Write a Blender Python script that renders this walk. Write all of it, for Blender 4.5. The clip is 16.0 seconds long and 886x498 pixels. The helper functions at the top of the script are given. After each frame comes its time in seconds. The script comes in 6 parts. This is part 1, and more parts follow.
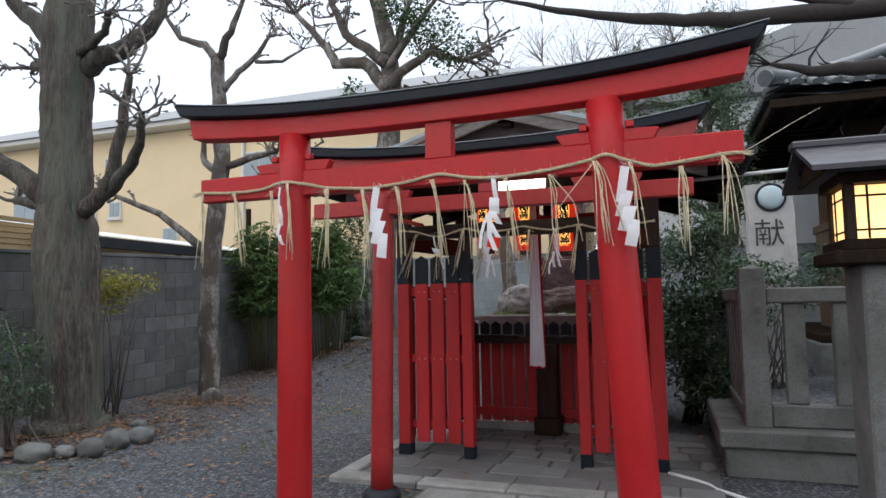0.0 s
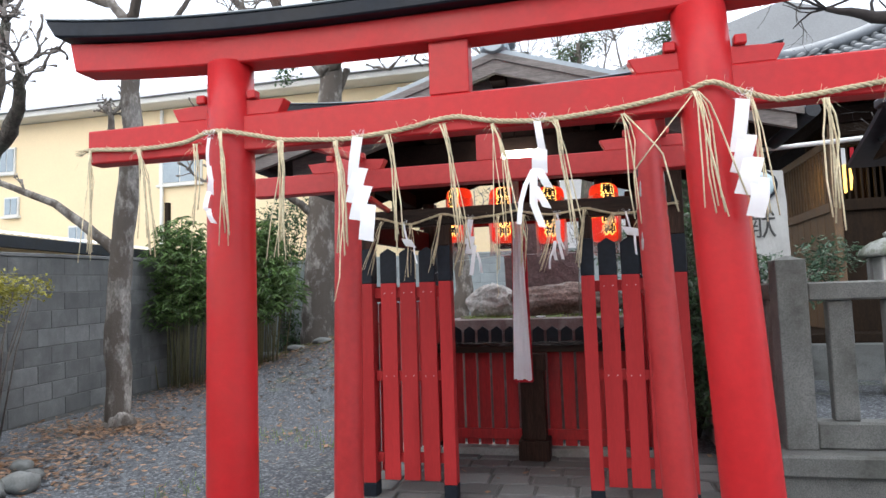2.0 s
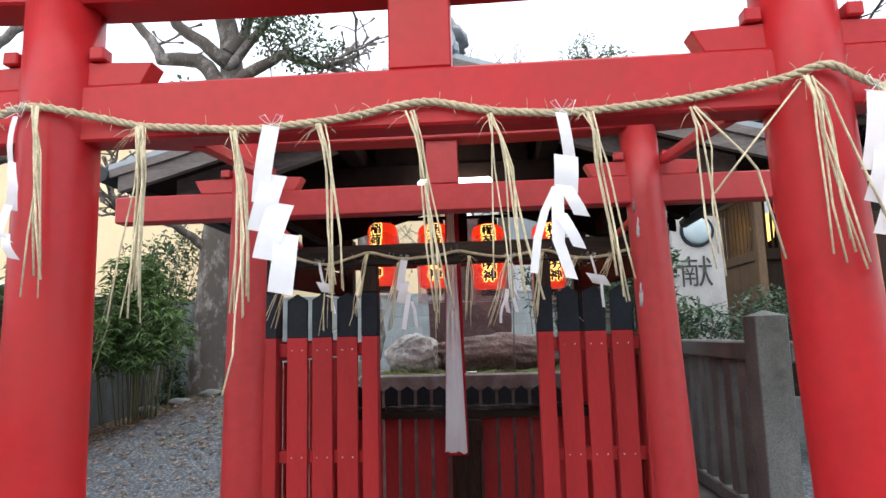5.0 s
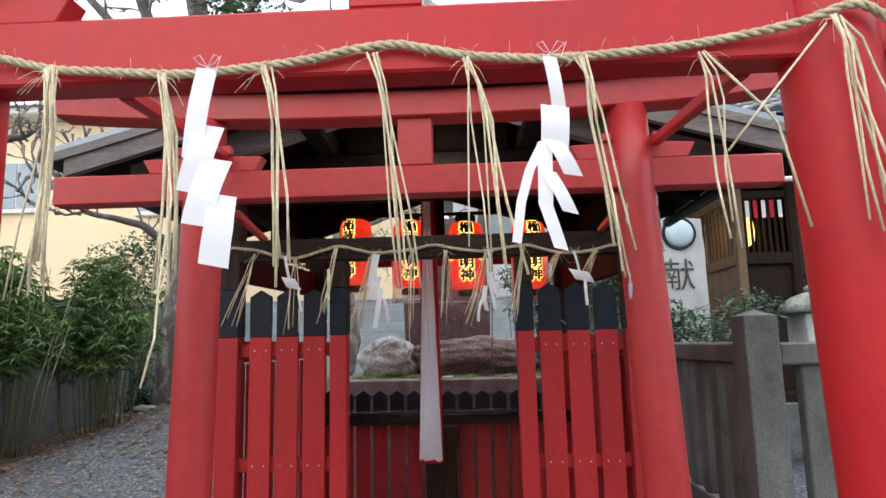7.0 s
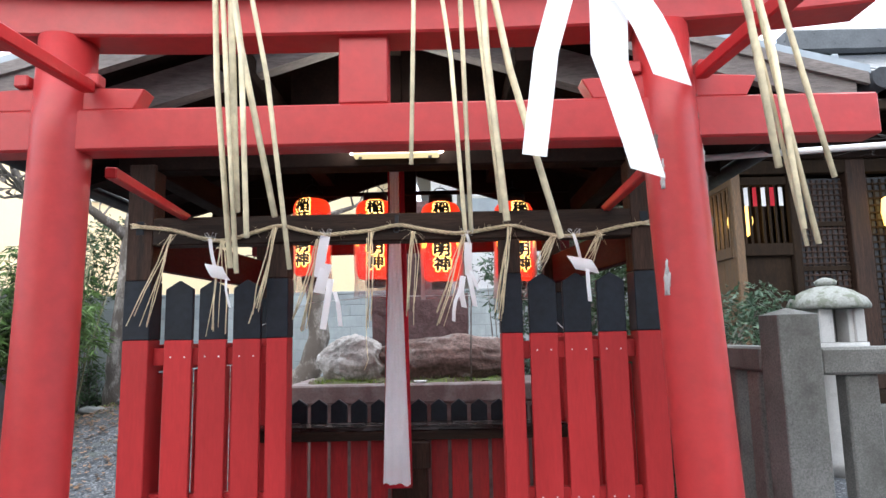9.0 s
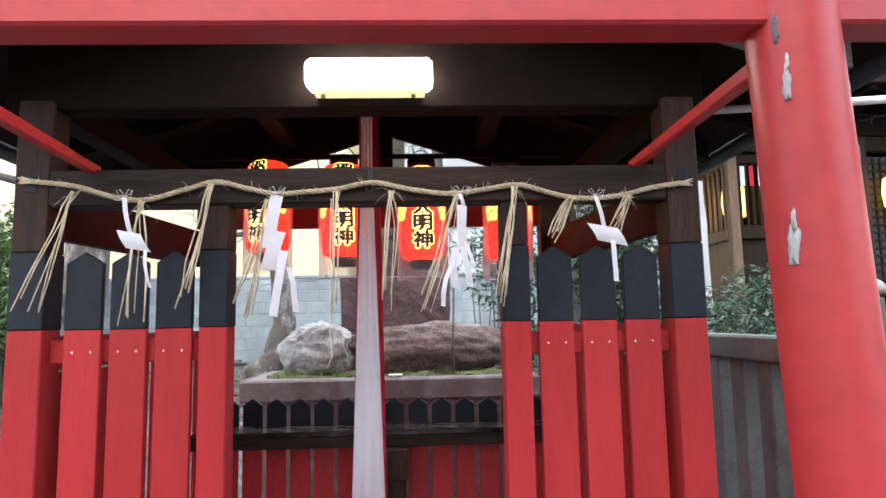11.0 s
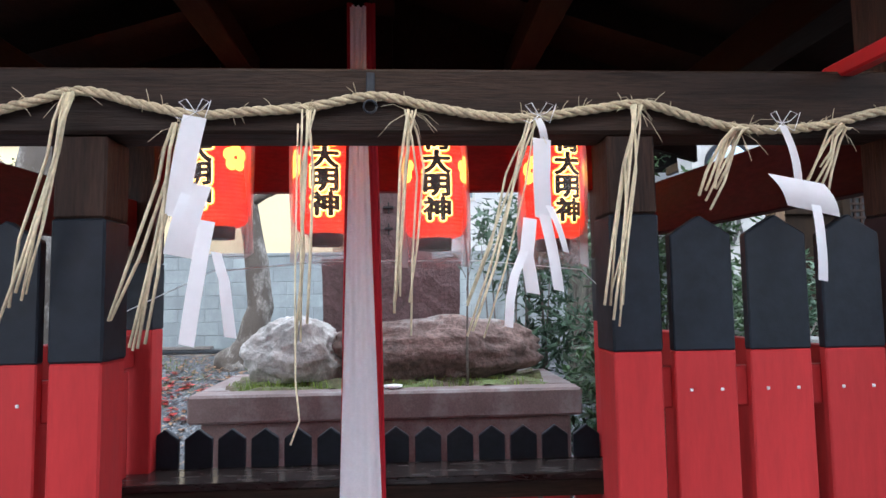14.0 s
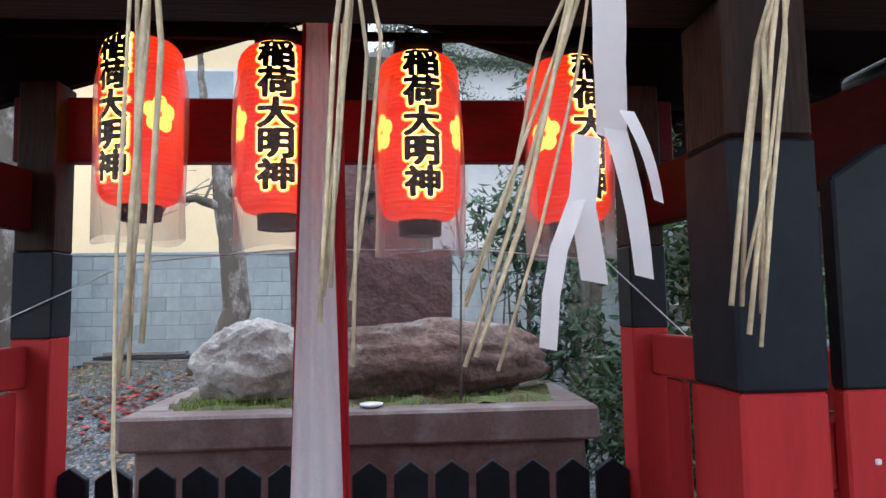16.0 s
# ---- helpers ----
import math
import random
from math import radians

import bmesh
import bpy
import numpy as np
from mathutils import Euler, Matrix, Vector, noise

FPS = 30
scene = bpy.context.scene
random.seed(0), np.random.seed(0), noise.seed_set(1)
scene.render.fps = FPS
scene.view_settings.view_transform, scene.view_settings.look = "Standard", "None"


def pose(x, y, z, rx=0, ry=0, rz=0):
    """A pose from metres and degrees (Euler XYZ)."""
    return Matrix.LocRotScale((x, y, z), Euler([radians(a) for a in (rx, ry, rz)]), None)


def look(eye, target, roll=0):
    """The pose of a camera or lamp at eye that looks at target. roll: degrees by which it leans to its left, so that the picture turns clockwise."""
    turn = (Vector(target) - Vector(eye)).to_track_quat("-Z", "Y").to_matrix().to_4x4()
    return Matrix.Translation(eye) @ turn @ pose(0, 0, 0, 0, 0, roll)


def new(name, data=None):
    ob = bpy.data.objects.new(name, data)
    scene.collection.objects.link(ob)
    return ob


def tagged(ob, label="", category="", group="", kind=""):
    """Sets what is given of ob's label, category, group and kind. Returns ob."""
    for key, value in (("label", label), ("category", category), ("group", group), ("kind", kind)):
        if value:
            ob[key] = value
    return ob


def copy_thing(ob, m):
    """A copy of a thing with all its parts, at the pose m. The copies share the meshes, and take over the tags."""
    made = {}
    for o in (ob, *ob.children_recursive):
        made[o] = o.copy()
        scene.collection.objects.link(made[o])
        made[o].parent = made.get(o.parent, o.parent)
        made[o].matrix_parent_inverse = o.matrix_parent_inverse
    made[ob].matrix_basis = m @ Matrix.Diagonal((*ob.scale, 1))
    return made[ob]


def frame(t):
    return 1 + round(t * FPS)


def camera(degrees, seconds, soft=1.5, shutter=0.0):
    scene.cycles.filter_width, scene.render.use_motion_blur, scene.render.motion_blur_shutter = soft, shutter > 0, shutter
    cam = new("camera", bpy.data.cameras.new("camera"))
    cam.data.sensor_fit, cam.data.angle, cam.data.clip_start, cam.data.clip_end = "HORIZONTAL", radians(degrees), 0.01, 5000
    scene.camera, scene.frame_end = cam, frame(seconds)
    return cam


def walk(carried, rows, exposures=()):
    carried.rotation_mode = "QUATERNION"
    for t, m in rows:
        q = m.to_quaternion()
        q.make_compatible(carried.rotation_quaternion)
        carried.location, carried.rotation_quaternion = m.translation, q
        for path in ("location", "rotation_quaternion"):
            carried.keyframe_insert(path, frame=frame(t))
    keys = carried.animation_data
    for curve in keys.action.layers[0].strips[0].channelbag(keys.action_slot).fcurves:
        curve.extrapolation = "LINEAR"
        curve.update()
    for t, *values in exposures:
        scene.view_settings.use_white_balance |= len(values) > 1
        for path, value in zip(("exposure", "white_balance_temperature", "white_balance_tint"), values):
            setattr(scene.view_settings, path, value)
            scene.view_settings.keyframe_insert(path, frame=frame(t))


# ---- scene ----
cam = camera(69.5, 16.0)
PATH = [
    (0, (-0.178, 0.099, 1.446), (-0.836, 1.981, 1.599), -1.0),
    (0.5, (-0.31, 0.368, 1.436), (-0.914, 2.269, 1.587), -1.2),
    (1, (-0.455, 0.634, 1.448), (-1.027, 2.544, 1.599), -1.3),
    (1.5, (-0.668, 0.873, 1.441), (-1.193, 2.797, 1.596), -1.4),
    (2, (-0.843, 1.061, 1.449), (-1.292, 3.003, 1.605), -1.8),
    (2.5, (-0.923, 1.362, 1.464), (-1.34, 3.312, 1.612), -1.6),
    (3, (-1.008, 1.593, 1.479), (-1.383, 3.552, 1.625), -1.4),
    (3.5, (-1.096, 1.787, 1.515), (-1.396, 3.758, 1.672), -1.4),
    (4, (-1.156, 1.847, 1.574), (-1.378, 3.824, 1.774), -1.5),
    (6.5, (-1.177, 1.99, 1.531), (-1.28, 3.964, 1.832), -1.3),
    (7, (-1.167, 2.105, 1.518), (-1.245, 4.082, 1.813), -1.3),
    (7.5, (-1.137, 2.306, 1.531), (-1.201, 4.284, 1.817), -1.2),
    (8, (-1.109, 2.473, 1.546), (-1.167, 4.452, 1.83), -1.0),
    (10.5, (-1.199, 3.293, 1.591), (-1.133, 5.277, 1.831), -1.4),
    (11, (-1.195, 3.426, 1.582), (-1.123, 5.412, 1.809), -1.1),
    (11.5, (-1.234, 3.59, 1.577), (-1.15, 5.579, 1.77), -1.4),
    (12, (-1.271, 3.703, 1.609), (-1.173, 5.693, 1.791), -1.0),
    (12.5, (-1.273, 3.876, 1.605), (-1.167, 5.865, 1.784), -0.9),
    (13, (-1.225, 4.081, 1.638), (-1.116, 6.071, 1.795), -1.1),
    (13.5, (-1.24, 4.232, 1.643), (-1.124, 6.221, 1.808), -0.8),
    (14, (-1.301, 4.41, 1.686), (-1.183, 6.401, 1.838), -0.9),
    (14.5, (-1.358, 4.539, 1.685), (-1.228, 6.528, 1.849), -0.6),
    (15, (-1.346, 4.676, 1.692), (-1.212, 6.665, 1.851), -0.8),
    (15.5, (-1.301, 4.823, 1.693), (-1.156, 6.811, 1.851), -0.9),
    (16, (-1.252, 4.968, 1.678), (-1.111, 6.957, 1.835), -0.9),
]
walk(cam, [(t, look(eye, target, roll)) for t, eye, target, roll in PATH],
     [(0, 0.12, 6450, 10), (0.6, 0.47, 6400, 10), (1.5, 0.84, 6400, 10), (2.5, 0.98, 6450, 10), (4, 0.96, 6450, 10), (6.3, 0.78, 6500, 10), (8.2, 1.2, 6400, 10), (10.3, 1.62, 6200, 10),
      (12.5, 1.66, 6000, 9), (14.5, 1.42, 5950, 9), (16, 1.12, 5950, 9)])

# ---- world, sun, exposure ----
world = bpy.data.worlds.new("overcast_sky")
scene.world = world
world.use_nodes = True
wn = world.node_tree
sky = wn.nodes.new("ShaderNodeTexSky")
sky.sky_type = "NISHITA"
sky.sun_disc = False
sky.sun_elevation, sky.sun_rotation = radians(35), radians(200)
sky.dust_density = 5.0
cloud = wn.nodes.new("ShaderNodeMixRGB")
cloud.inputs[0].default_value = 0.75
cloud.inputs[2].default_value = (10.4, 11.3, 12.6, 1)
wn.links.new(sky.outputs[0], cloud.inputs[1])
wn.links.new(cloud.outputs[0], wn.nodes["Background"].inputs[0])
wn.nodes["Background"].inputs[1].default_value = 0.12
sun = new("sun", bpy.data.lights.new("sun", "SUN"))
sun.data.energy, sun.data.angle, sun.data.color = 1.5, radians(60), (1.0, 1.0, 1.0)
sun.matrix_world = look((0, 0, 20), (-5, -5, 0))

# ---- materials ----


def noise_mix(nt, vec, scale, detail=5, rough=0.6, w=None):
    n = nt.nodes.new("ShaderNodeTexNoise")
    n.inputs["Scale"].default_value, n.inputs["Detail"].default_value, n.inputs["Roughness"].default_value = scale, detail, rough
    nt.links.new(vec, n.inputs["Vector"])
    return n.outputs[0]


def ramp_of(nt, fac, stops):
    r = nt.nodes.new("ShaderNodeValToRGB")
    el = r.color_ramp.elements
    while len(el) < len(stops):
        el.new(0.5)
    for e, (p, c) in zip(el, stops):
        e.position, e.color = p, (*c, 1) if len(c) == 3 else c
    nt.links.new(fac, r.inputs[0])
    return r.outputs[0]


def mixed(nt, fac, a, b, mode="MIX"):
    m = nt.nodes.new("ShaderNodeMixRGB")
    m.blend_type = mode
    for sock, v in zip(m.inputs, (fac, a, b)):
        if isinstance(v, (int, float)):
            sock.default_value = v
        elif isinstance(v, tuple):
            sock.default_value = (*v, 1)
        else:
            nt.links.new(v, sock)
    return m.outputs[0]


def surface(name, color, rough=0.6, vary=0.2, scale=4.0, fine=40.0, bump=0.2, stretch=(1, 1, 1), tint=None, tint_at=0.62, tint_scale=1.5, metal=0.0, depth=0.006, per_piece=0.0, rough_vary=0.12, tint_soft=0.1, thin=0.0, gloss=0.5, stain=None):
    """Colour with broad and fine variation, a second colour in patches, and relief."""
    m = bpy.data.materials.new(name)
    m.use_nodes = True
    nt, b = m.node_tree, m.node_tree.nodes["Principled BSDF"]
    co = nt.nodes.new("ShaderNodeTexCoord")
    mp = nt.nodes.new("ShaderNodeMapping")
    mp.inputs["Scale"].default_value = stretch
    info = nt.nodes.new("ShaderNodeObjectInfo")
    shift = nt.nodes.new("ShaderNodeMath")
    shift.operation, shift.inputs[1].default_value = "MULTIPLY", 37.0
    nt.links.new(info.outputs["Random"], shift.inputs[0])
    nt.links.new(shift.outputs[0], mp.inputs["Location"])
    nt.links.new(co.outputs["Object"], mp.inputs["Vector"])
    v = mp.outputs[0]
    broad, small = noise_mix(nt, v, scale), noise_mix(nt, v, fine, 4)
    lo, hi = tuple(c * (1 - vary) for c in color), tuple(min(1, c * (1 + vary)) for c in color)
    col = ramp_of(nt, broad, ((0.3, lo), (0.7, hi)))
    grain = ramp_of(nt, small, ((0.3, (1 - vary,) * 3), (0.7, (1 + vary * 0.6,) * 3)))
    col = mixed(nt, 1.0, col, grain, "MULTIPLY")
    if tint:
        patch = ramp_of(nt, noise_mix(nt, v, tint_scale, 8, 0.7), ((tint_at - tint_soft, (0, 0, 0)), (tint_at + tint_soft, (1, 1, 1))))
        col = mixed(nt, patch, col, tint)
    if per_piece:
        k = ramp_of(nt, info.outputs["Random"], ((0.0, (1 - per_piece,) * 3), (1.0, (1 + per_piece,) * 3)))
        col = mixed(nt, 1.0, col, k, "MULTIPLY")
    if stain:
        geo = nt.nodes.new("ShaderNodeNewGeometry")
        run = nt.nodes.new("ShaderNodeMapping")
        run.inputs["Scale"].default_value = (1, 1, 0.45)
        nt.links.new(geo.outputs["Position"], run.inputs["Vector"])
        wet = ramp_of(nt, noise_mix(nt, run.outputs[0], 0.9, 8, 0.7), ((0.42, (0, 0, 0)), (0.62, (0.85,) * 3)))
        col = mixed(nt, wet, col, stain)
        pale = ramp_of(nt, noise_mix(nt, run.outputs[0], 3.0, 6, 0.75), ((0.64, (0, 0, 0)), (0.74, (0.5,) * 3)))
        col = mixed(nt, pale, col, tuple(min(1, c * 1.7) for c in color))
    nt.links.new(col, b.inputs["Base Color"])
    b.inputs["Specular IOR Level"].default_value = gloss
    b.inputs["Metallic"].default_value = metal
    rr = ramp_of(nt, broad, ((0.3, (max(0.05, rough - rough_vary),) * 3), (0.7, (min(1, rough + rough_vary),) * 3)))
    nt.links.new(rr, b.inputs["Roughness"])
    if bump:
        h = mixed(nt, 0.6, broad, small)
        bp = nt.nodes.new("ShaderNodeBump")
        bp.inputs["Strength"].default_value, bp.inputs["Distance"].default_value = bump, depth
        nt.links.new(h, bp.inputs["Height"])
        nt.links.new(bp.outputs[0], b.inputs["Normal"])
    if thin:
        tr = nt.nodes.new("ShaderNodeBsdfTranslucent")
        nt.links.new(col, tr.inputs[0])
        mx = nt.nodes.new("ShaderNodeMixShader")
        mx.inputs[0].default_value = thin
        nt.links.new(b.outputs[0], mx.inputs[1])
        nt.links.new(tr.outputs[0], mx.inputs[2])
        nt.links.new(mx.outputs[0], nt.nodes["Material Output"].inputs[0])
    return m


def leafy(name, color, vary=0.4):
    """Thin leaves, each of its own shade, that let some light through."""
    m = bpy.data.materials.new(name)
    m.use_nodes = True
    nt, b = m.node_tree, m.node_tree.nodes["Principled BSDF"]
    geo = nt.nodes.new("ShaderNodeNewGeometry")
    lo, hi = tuple(c * (1 - vary) for c in color), tuple(c * (1 + vary) for c in color)
    col = ramp_of(nt, geo.outputs["Random Per Island"], ((0.0, lo), (0.85, hi), (1.0, tuple(c * (1 + 1.6 * vary) for c in color))))
    nt.links.new(col, b.inputs["Base Color"])
    b.inputs["Roughness"].default_value = 0.42
    b.inputs["Transmission Weight"].default_value = 0.0
    tr = nt.nodes.new("ShaderNodeBsdfTranslucent")
    nt.links.new(col, tr.inputs[0])
    mx = nt.nodes.new("ShaderNodeMixShader")
    mx.inputs[0].default_value = 0.3
    nt.links.new(b.outputs[0], mx.inputs[1])
    nt.links.new(tr.outputs[0], mx.inputs[2])
    nt.links.new(mx.outputs[0], nt.nodes["Material Output"].inputs[0])
    return m


def glowing(name, color, strength, base=None):
    m = bpy.data.materials.new(name)
    m.use_nodes = True
    b = m.node_tree.nodes["Principled BSDF"]
    b.inputs["Base Color"].default_value = (*(base or color), 1)
    b.inputs["Emission Color"].default_value = (*color, 1)
    b.inputs["Emission Strength"].default_value = strength
    b.inputs["Roughness"].default_value = 0.6
    return m


RED = surface("vermilion_paint", (0.45, 0.016, 0.019), 0.40, gloss=0.3, vary=0.10, scale=2.2, fine=30, bump=0.10, tint=(0.35, 0.023, 0.022), tint_scale=1.2)
RED_WORN = surface("worn_vermilion_paint", (0.41, 0.025, 0.026), 0.45, vary=0.12, scale=2.2, fine=26, bump=0.18, tint=(0.30, 0.10, 0.06), tint_at=0.76, tint_scale=5, tint_soft=0.02)
RED_BOARD = surface("vermilion_boards", (0.40, 0.027, 0.029), 0.5, gloss=0.2, vary=0.10, scale=3, fine=30, bump=0.12, stretch=(3, 3, 0.5), per_piece=0.07)
RED_DARK = surface("old_vermilion_boards", (0.46, 0.019, 0.022), 0.6, vary=0.2, scale=3, fine=25, bump=0.2, stretch=(3, 3, 0.5), per_piece=0.1)
LEDGE = surface("polished_dark_wood", (0.022, 0.016, 0.015), 0.22, vary=0.3, scale=5, fine=28, bump=0.1, stretch=(1, 6, 6))
# two reds darkened to maroon: shade under the hall roof is in the colour
MAROON = surface("shaded_maroon_rail", (0.055, 0.007, 0.008), 0.7, vary=0.3, scale=3, fine=25, bump=0.2, stretch=(4, 1, 4), gloss=0.12)
RED_BEAM = surface("shaded_maroon_beam", (0.12, 0.006, 0.008), 0.6, vary=0.25, scale=3, fine=25, bump=0.2, stretch=(1, 4, 4), gloss=0.2)
BLACK = surface("black_paint", (0.010, 0.014, 0.021), 0.5, vary=0.3, scale=3, fine=30, bump=0.2, gloss=0.22)
BLACK_WORN = surface("worn_black_paint", (0.014, 0.018, 0.024), 0.6, vary=0.4, scale=8, fine=50, bump=0.5, tint=(0.06, 0.055, 0.05), tint_at=0.68, tint_scale=6)
WOOD = surface("dark_timber", (0.044, 0.025, 0.016), 0.6, vary=0.6, scale=4, fine=22, bump=0.6, stretch=(0.7, 9, 9), gloss=0.2, tint=(0.014, 0.008, 0.006), tint_at=0.5, tint_scale=2)
WOOD_UP = surface("dark_timber_upright", (0.036, 0.019, 0.013), 0.62, vary=0.55, scale=4, fine=22, bump=0.6, stretch=(9, 9, 0.7), gloss=0.2)
# near-black timber: the dimness beneath the roofs is put into its colour
WOOD_IN = surface("shaded_roof_timber", (0.012, 0.0065, 0.005), 0.8, vary=0.35, scale=4, fine=24, bump=0.3, stretch=(4, 1, 4), gloss=0.08)
WOOD_GREY = surface("weathered_grey_timber", (0.17, 0.15, 0.14), 0.8, vary=0.3, scale=5, fine=28, bump=0.5, stretch=(1, 6, 6))
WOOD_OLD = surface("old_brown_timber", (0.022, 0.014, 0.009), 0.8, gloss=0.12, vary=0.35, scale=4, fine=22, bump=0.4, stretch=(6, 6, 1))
STONE = surface("grey_granite", (0.175, 0.18, 0.172), 0.9, vary=0.42, scale=5, fine=130, bump=0.35, tint=(0.085, 0.087, 0.08), tint_at=0.56, tint_scale=2.5, depth=0.004)
STONE_PALE = surface("pale_cut_stone", (0.42, 0.42, 0.41), 0.85, vary=0.12, scale=6, fine=110, bump=0.5, tint=(0.24, 0.25, 0.23), tint_at=0.68, tint_scale=3, depth=0.004)
GRANITE = surface("brown_granite", (0.135, 0.098, 0.094), 0.85, vary=0.22, scale=7, fine=110, bump=0.5, tint=(0.21, 0.195, 0.195), tint_at=0.6, tint_scale=4, depth=0.004)
STELE = surface("rough_purple_brown_stone", (0.13, 0.08, 0.078), 0.9, vary=0.3, scale=6, fine=45, bump=1.0, depth=0.02)
ROCK = surface("garden_rock", (0.135, 0.088, 0.075), 0.95, vary=0.5, scale=5, fine=35, bump=1.0, depth=0.02, tint=(0.36, 0.34, 0.32), tint_at=0.64, tint_scale=3.2)
ROCK_PALE = surface("pale_garden_rock", (0.35, 0.335, 0.315), 0.95, vary=0.35, scale=6, fine=38, bump=1.0, depth=0.02, tint=(0.17, 0.12, 0.10), tint_at=0.58, tint_scale=3.5)
BORDER = surface("river_stone", (0.125, 0.13, 0.125), 0.8, vary=0.2, scale=5, fine=60, bump=0.3, per_piece=0.3)
BLOCK = surface("concrete_block", (0.15, 0.152, 0.15), 0.95, vary=0.16, scale=3, fine=60, bump=0.5, tint=(0.095, 0.095, 0.095), tint_at=0.55, tint_scale=1.4, per_piece=0.22, depth=0.004, stain=(0.07, 0.072, 0.072))
BLOCK_PALE = surface("pale_blue_block", (0.35, 0.395, 0.41), 0.95, vary=0.10, scale=3, fine=60, bump=0.4, tint=(0.25, 0.28, 0.29), tint_at=0.58, tint_scale=1.6, per_piece=0.13, depth=0.004, stain=(0.22, 0.25, 0.26))
MORTAR = surface("mortar", (0.11, 0.11, 0.105), 0.95, vary=0.2)
STUCCO = surface("yellow_stucco", (0.82, 0.66, 0.42), 0.9, vary=0.04, scale=0.6, fine=30, bump=0.1)
TRIM = surface("off_white_trim", (0.68, 0.67, 0.63), 0.6, vary=0.05)
PANE = surface("bluish_window_pane", (0.30, 0.36, 0.40), 0.12, vary=0.08, bump=0)
ROOF = surface("grey_blue_metal_roof", (0.27, 0.31, 0.34), 0.42, vary=0.12, scale=1.5, fine=20, bump=0.08, metal=0.3)
SLATE = surface("grey_house_roof", (0.30, 0.31, 0.32), 0.7, vary=0.1, scale=1)
TILE = surface("silver_grey_roof_tile", (0.075, 0.085, 0.095), 0.38, vary=0.25, scale=4, fine=30, bump=0.2, per_piece=0.2)
PAPER = surface("white_paper", (0.93, 0.94, 0.96), 0.8, vary=0.03, bump=0.03, thin=0.3)
CLOTH = surface("white_cotton", (0.92, 0.91, 0.96), 0.85, vary=0.04, fine=120, bump=0.1, thin=0.3)
CLOTH_RED = surface("red_cotton", (0.45, 0.012, 0.025), 0.85, vary=0.08, fine=120, bump=0.1)
STRAW = surface("pale_straw", (0.66, 0.57, 0.38), 0.7, vary=0.25, scale=20, fine=90, bump=0.3, per_piece=0.15)
ROPE = surface("straw_rope", (0.50, 0.42, 0.27), 0.8, vary=0.25, scale=40, fine=160, bump=0.4)
BARK = surface("furrowed_bark", (0.125, 0.105, 0.088), 0.95, vary=0.55, scale=13, fine=45, bump=1.0, stretch=(1, 1, 0.16), depth=0.12, tint=(0.15, 0.17, 0.13), tint_at=0.6, tint_scale=2)
BARK_PALE = surface("pale_blotched_bark", (0.24, 0.22, 0.20), 0.9, vary=0.4, scale=9, fine=40, bump=0.7, stretch=(1, 1, 0.6), depth=0.03, tint=(0.085, 0.07, 0.058), tint_at=0.46, tint_scale=3.5, tint_soft=0.05)
TWIG = surface("grey_twigs", (0.16, 0.14, 0.125), 0.9, vary=0.3, bump=0.3)
TWIG_DARK = surface("dark_twigs", (0.035, 0.029, 0.027), 0.9, vary=0.3, bump=0.3)
SOIL = surface("mossy_soil", (0.085, 0.062, 0.04), 0.95, vary=0.4, scale=14, fine=60, bump=1.0, tint=(0.08, 0.11, 0.03), tint_at=0.5, tint_scale=5, depth=0.02)
PAVE = surface("dark_paving_stone", (0.135, 0.135, 0.132), 0.75, vary=0.2, scale=5, fine=60, bump=0.4, per_piece=0.25)
KERB = surface("kerb_stone", (0.29, 0.29, 0.275), 0.9, vary=0.2, scale=4, fine=70, bump=0.3, tint=(0.15, 0.15, 0.14), per_piece=0.1)
PLASTER = surface("white_plaster", (0.72, 0.73, 0.75), 0.9, vary=0.05)
STEEL = surface("dull_steel", (0.35, 0.36, 0.37), 0.4, metal=0.8, vary=0.1)
PIPE = surface("white_plastic_pipe", (0.70, 0.71, 0.72), 0.35, vary=0.05)
INK = surface("black_ink", (0.012, 0.011, 0.011), 0.6, vary=0.1, bump=0)
LEAF_DEAD = leafy("dead_leaves", (0.20, 0.115, 0.065), 0.45)
LEAF_RED = leafy("red_leaves", (0.30, 0.03, 0.03), 0.4)
LEAF_BAMBOO = leafy("bamboo_leaves", (0.085, 0.145, 0.045), 0.7)
LEAF_DARK = leafy("dark_evergreen_leaves", (0.045, 0.085, 0.035), 0.5)
LEAF_NANDINA = leafy("nandina_leaves", (0.055, 0.10, 0.06), 0.5)
LEAF_YELLOW = leafy("yellow_green_leaves", (0.28, 0.26, 0.04), 0.35)
GRASS = leafy("grass_blades", (0.14, 0.20, 0.03), 0.4)
TUBE_LIGHT = glowing("lit_lamp_cover", (1.0, 0.97, 0.86), 9.0, (0.9, 0.9, 0.85))
WARM_PANE = glowing("lit_paper_pane", (1.0, 0.62, 0.22), 1.3, (0.8, 0.7, 0.5))
WARM_LAMP = glowing("lit_small_lamp", (1.0, 0.60, 0.12), 1.6, (0.8, 0.6, 0.3))
LETTER_EDGE = glowing("lit_letter_edge", (1.0, 0.60, 0.18), 2.6, (0.9, 0.7, 0.3))
LETTER_HALO = glowing("lit_letter_halo", (1.0, 0.20, 0.015), 1.5, (0.9, 0.4, 0.1))
FLAME = glowing("lit_lantern_side", (1.0, 0.42, 0.06), 1.5, (0.9, 0.6, 0.2))


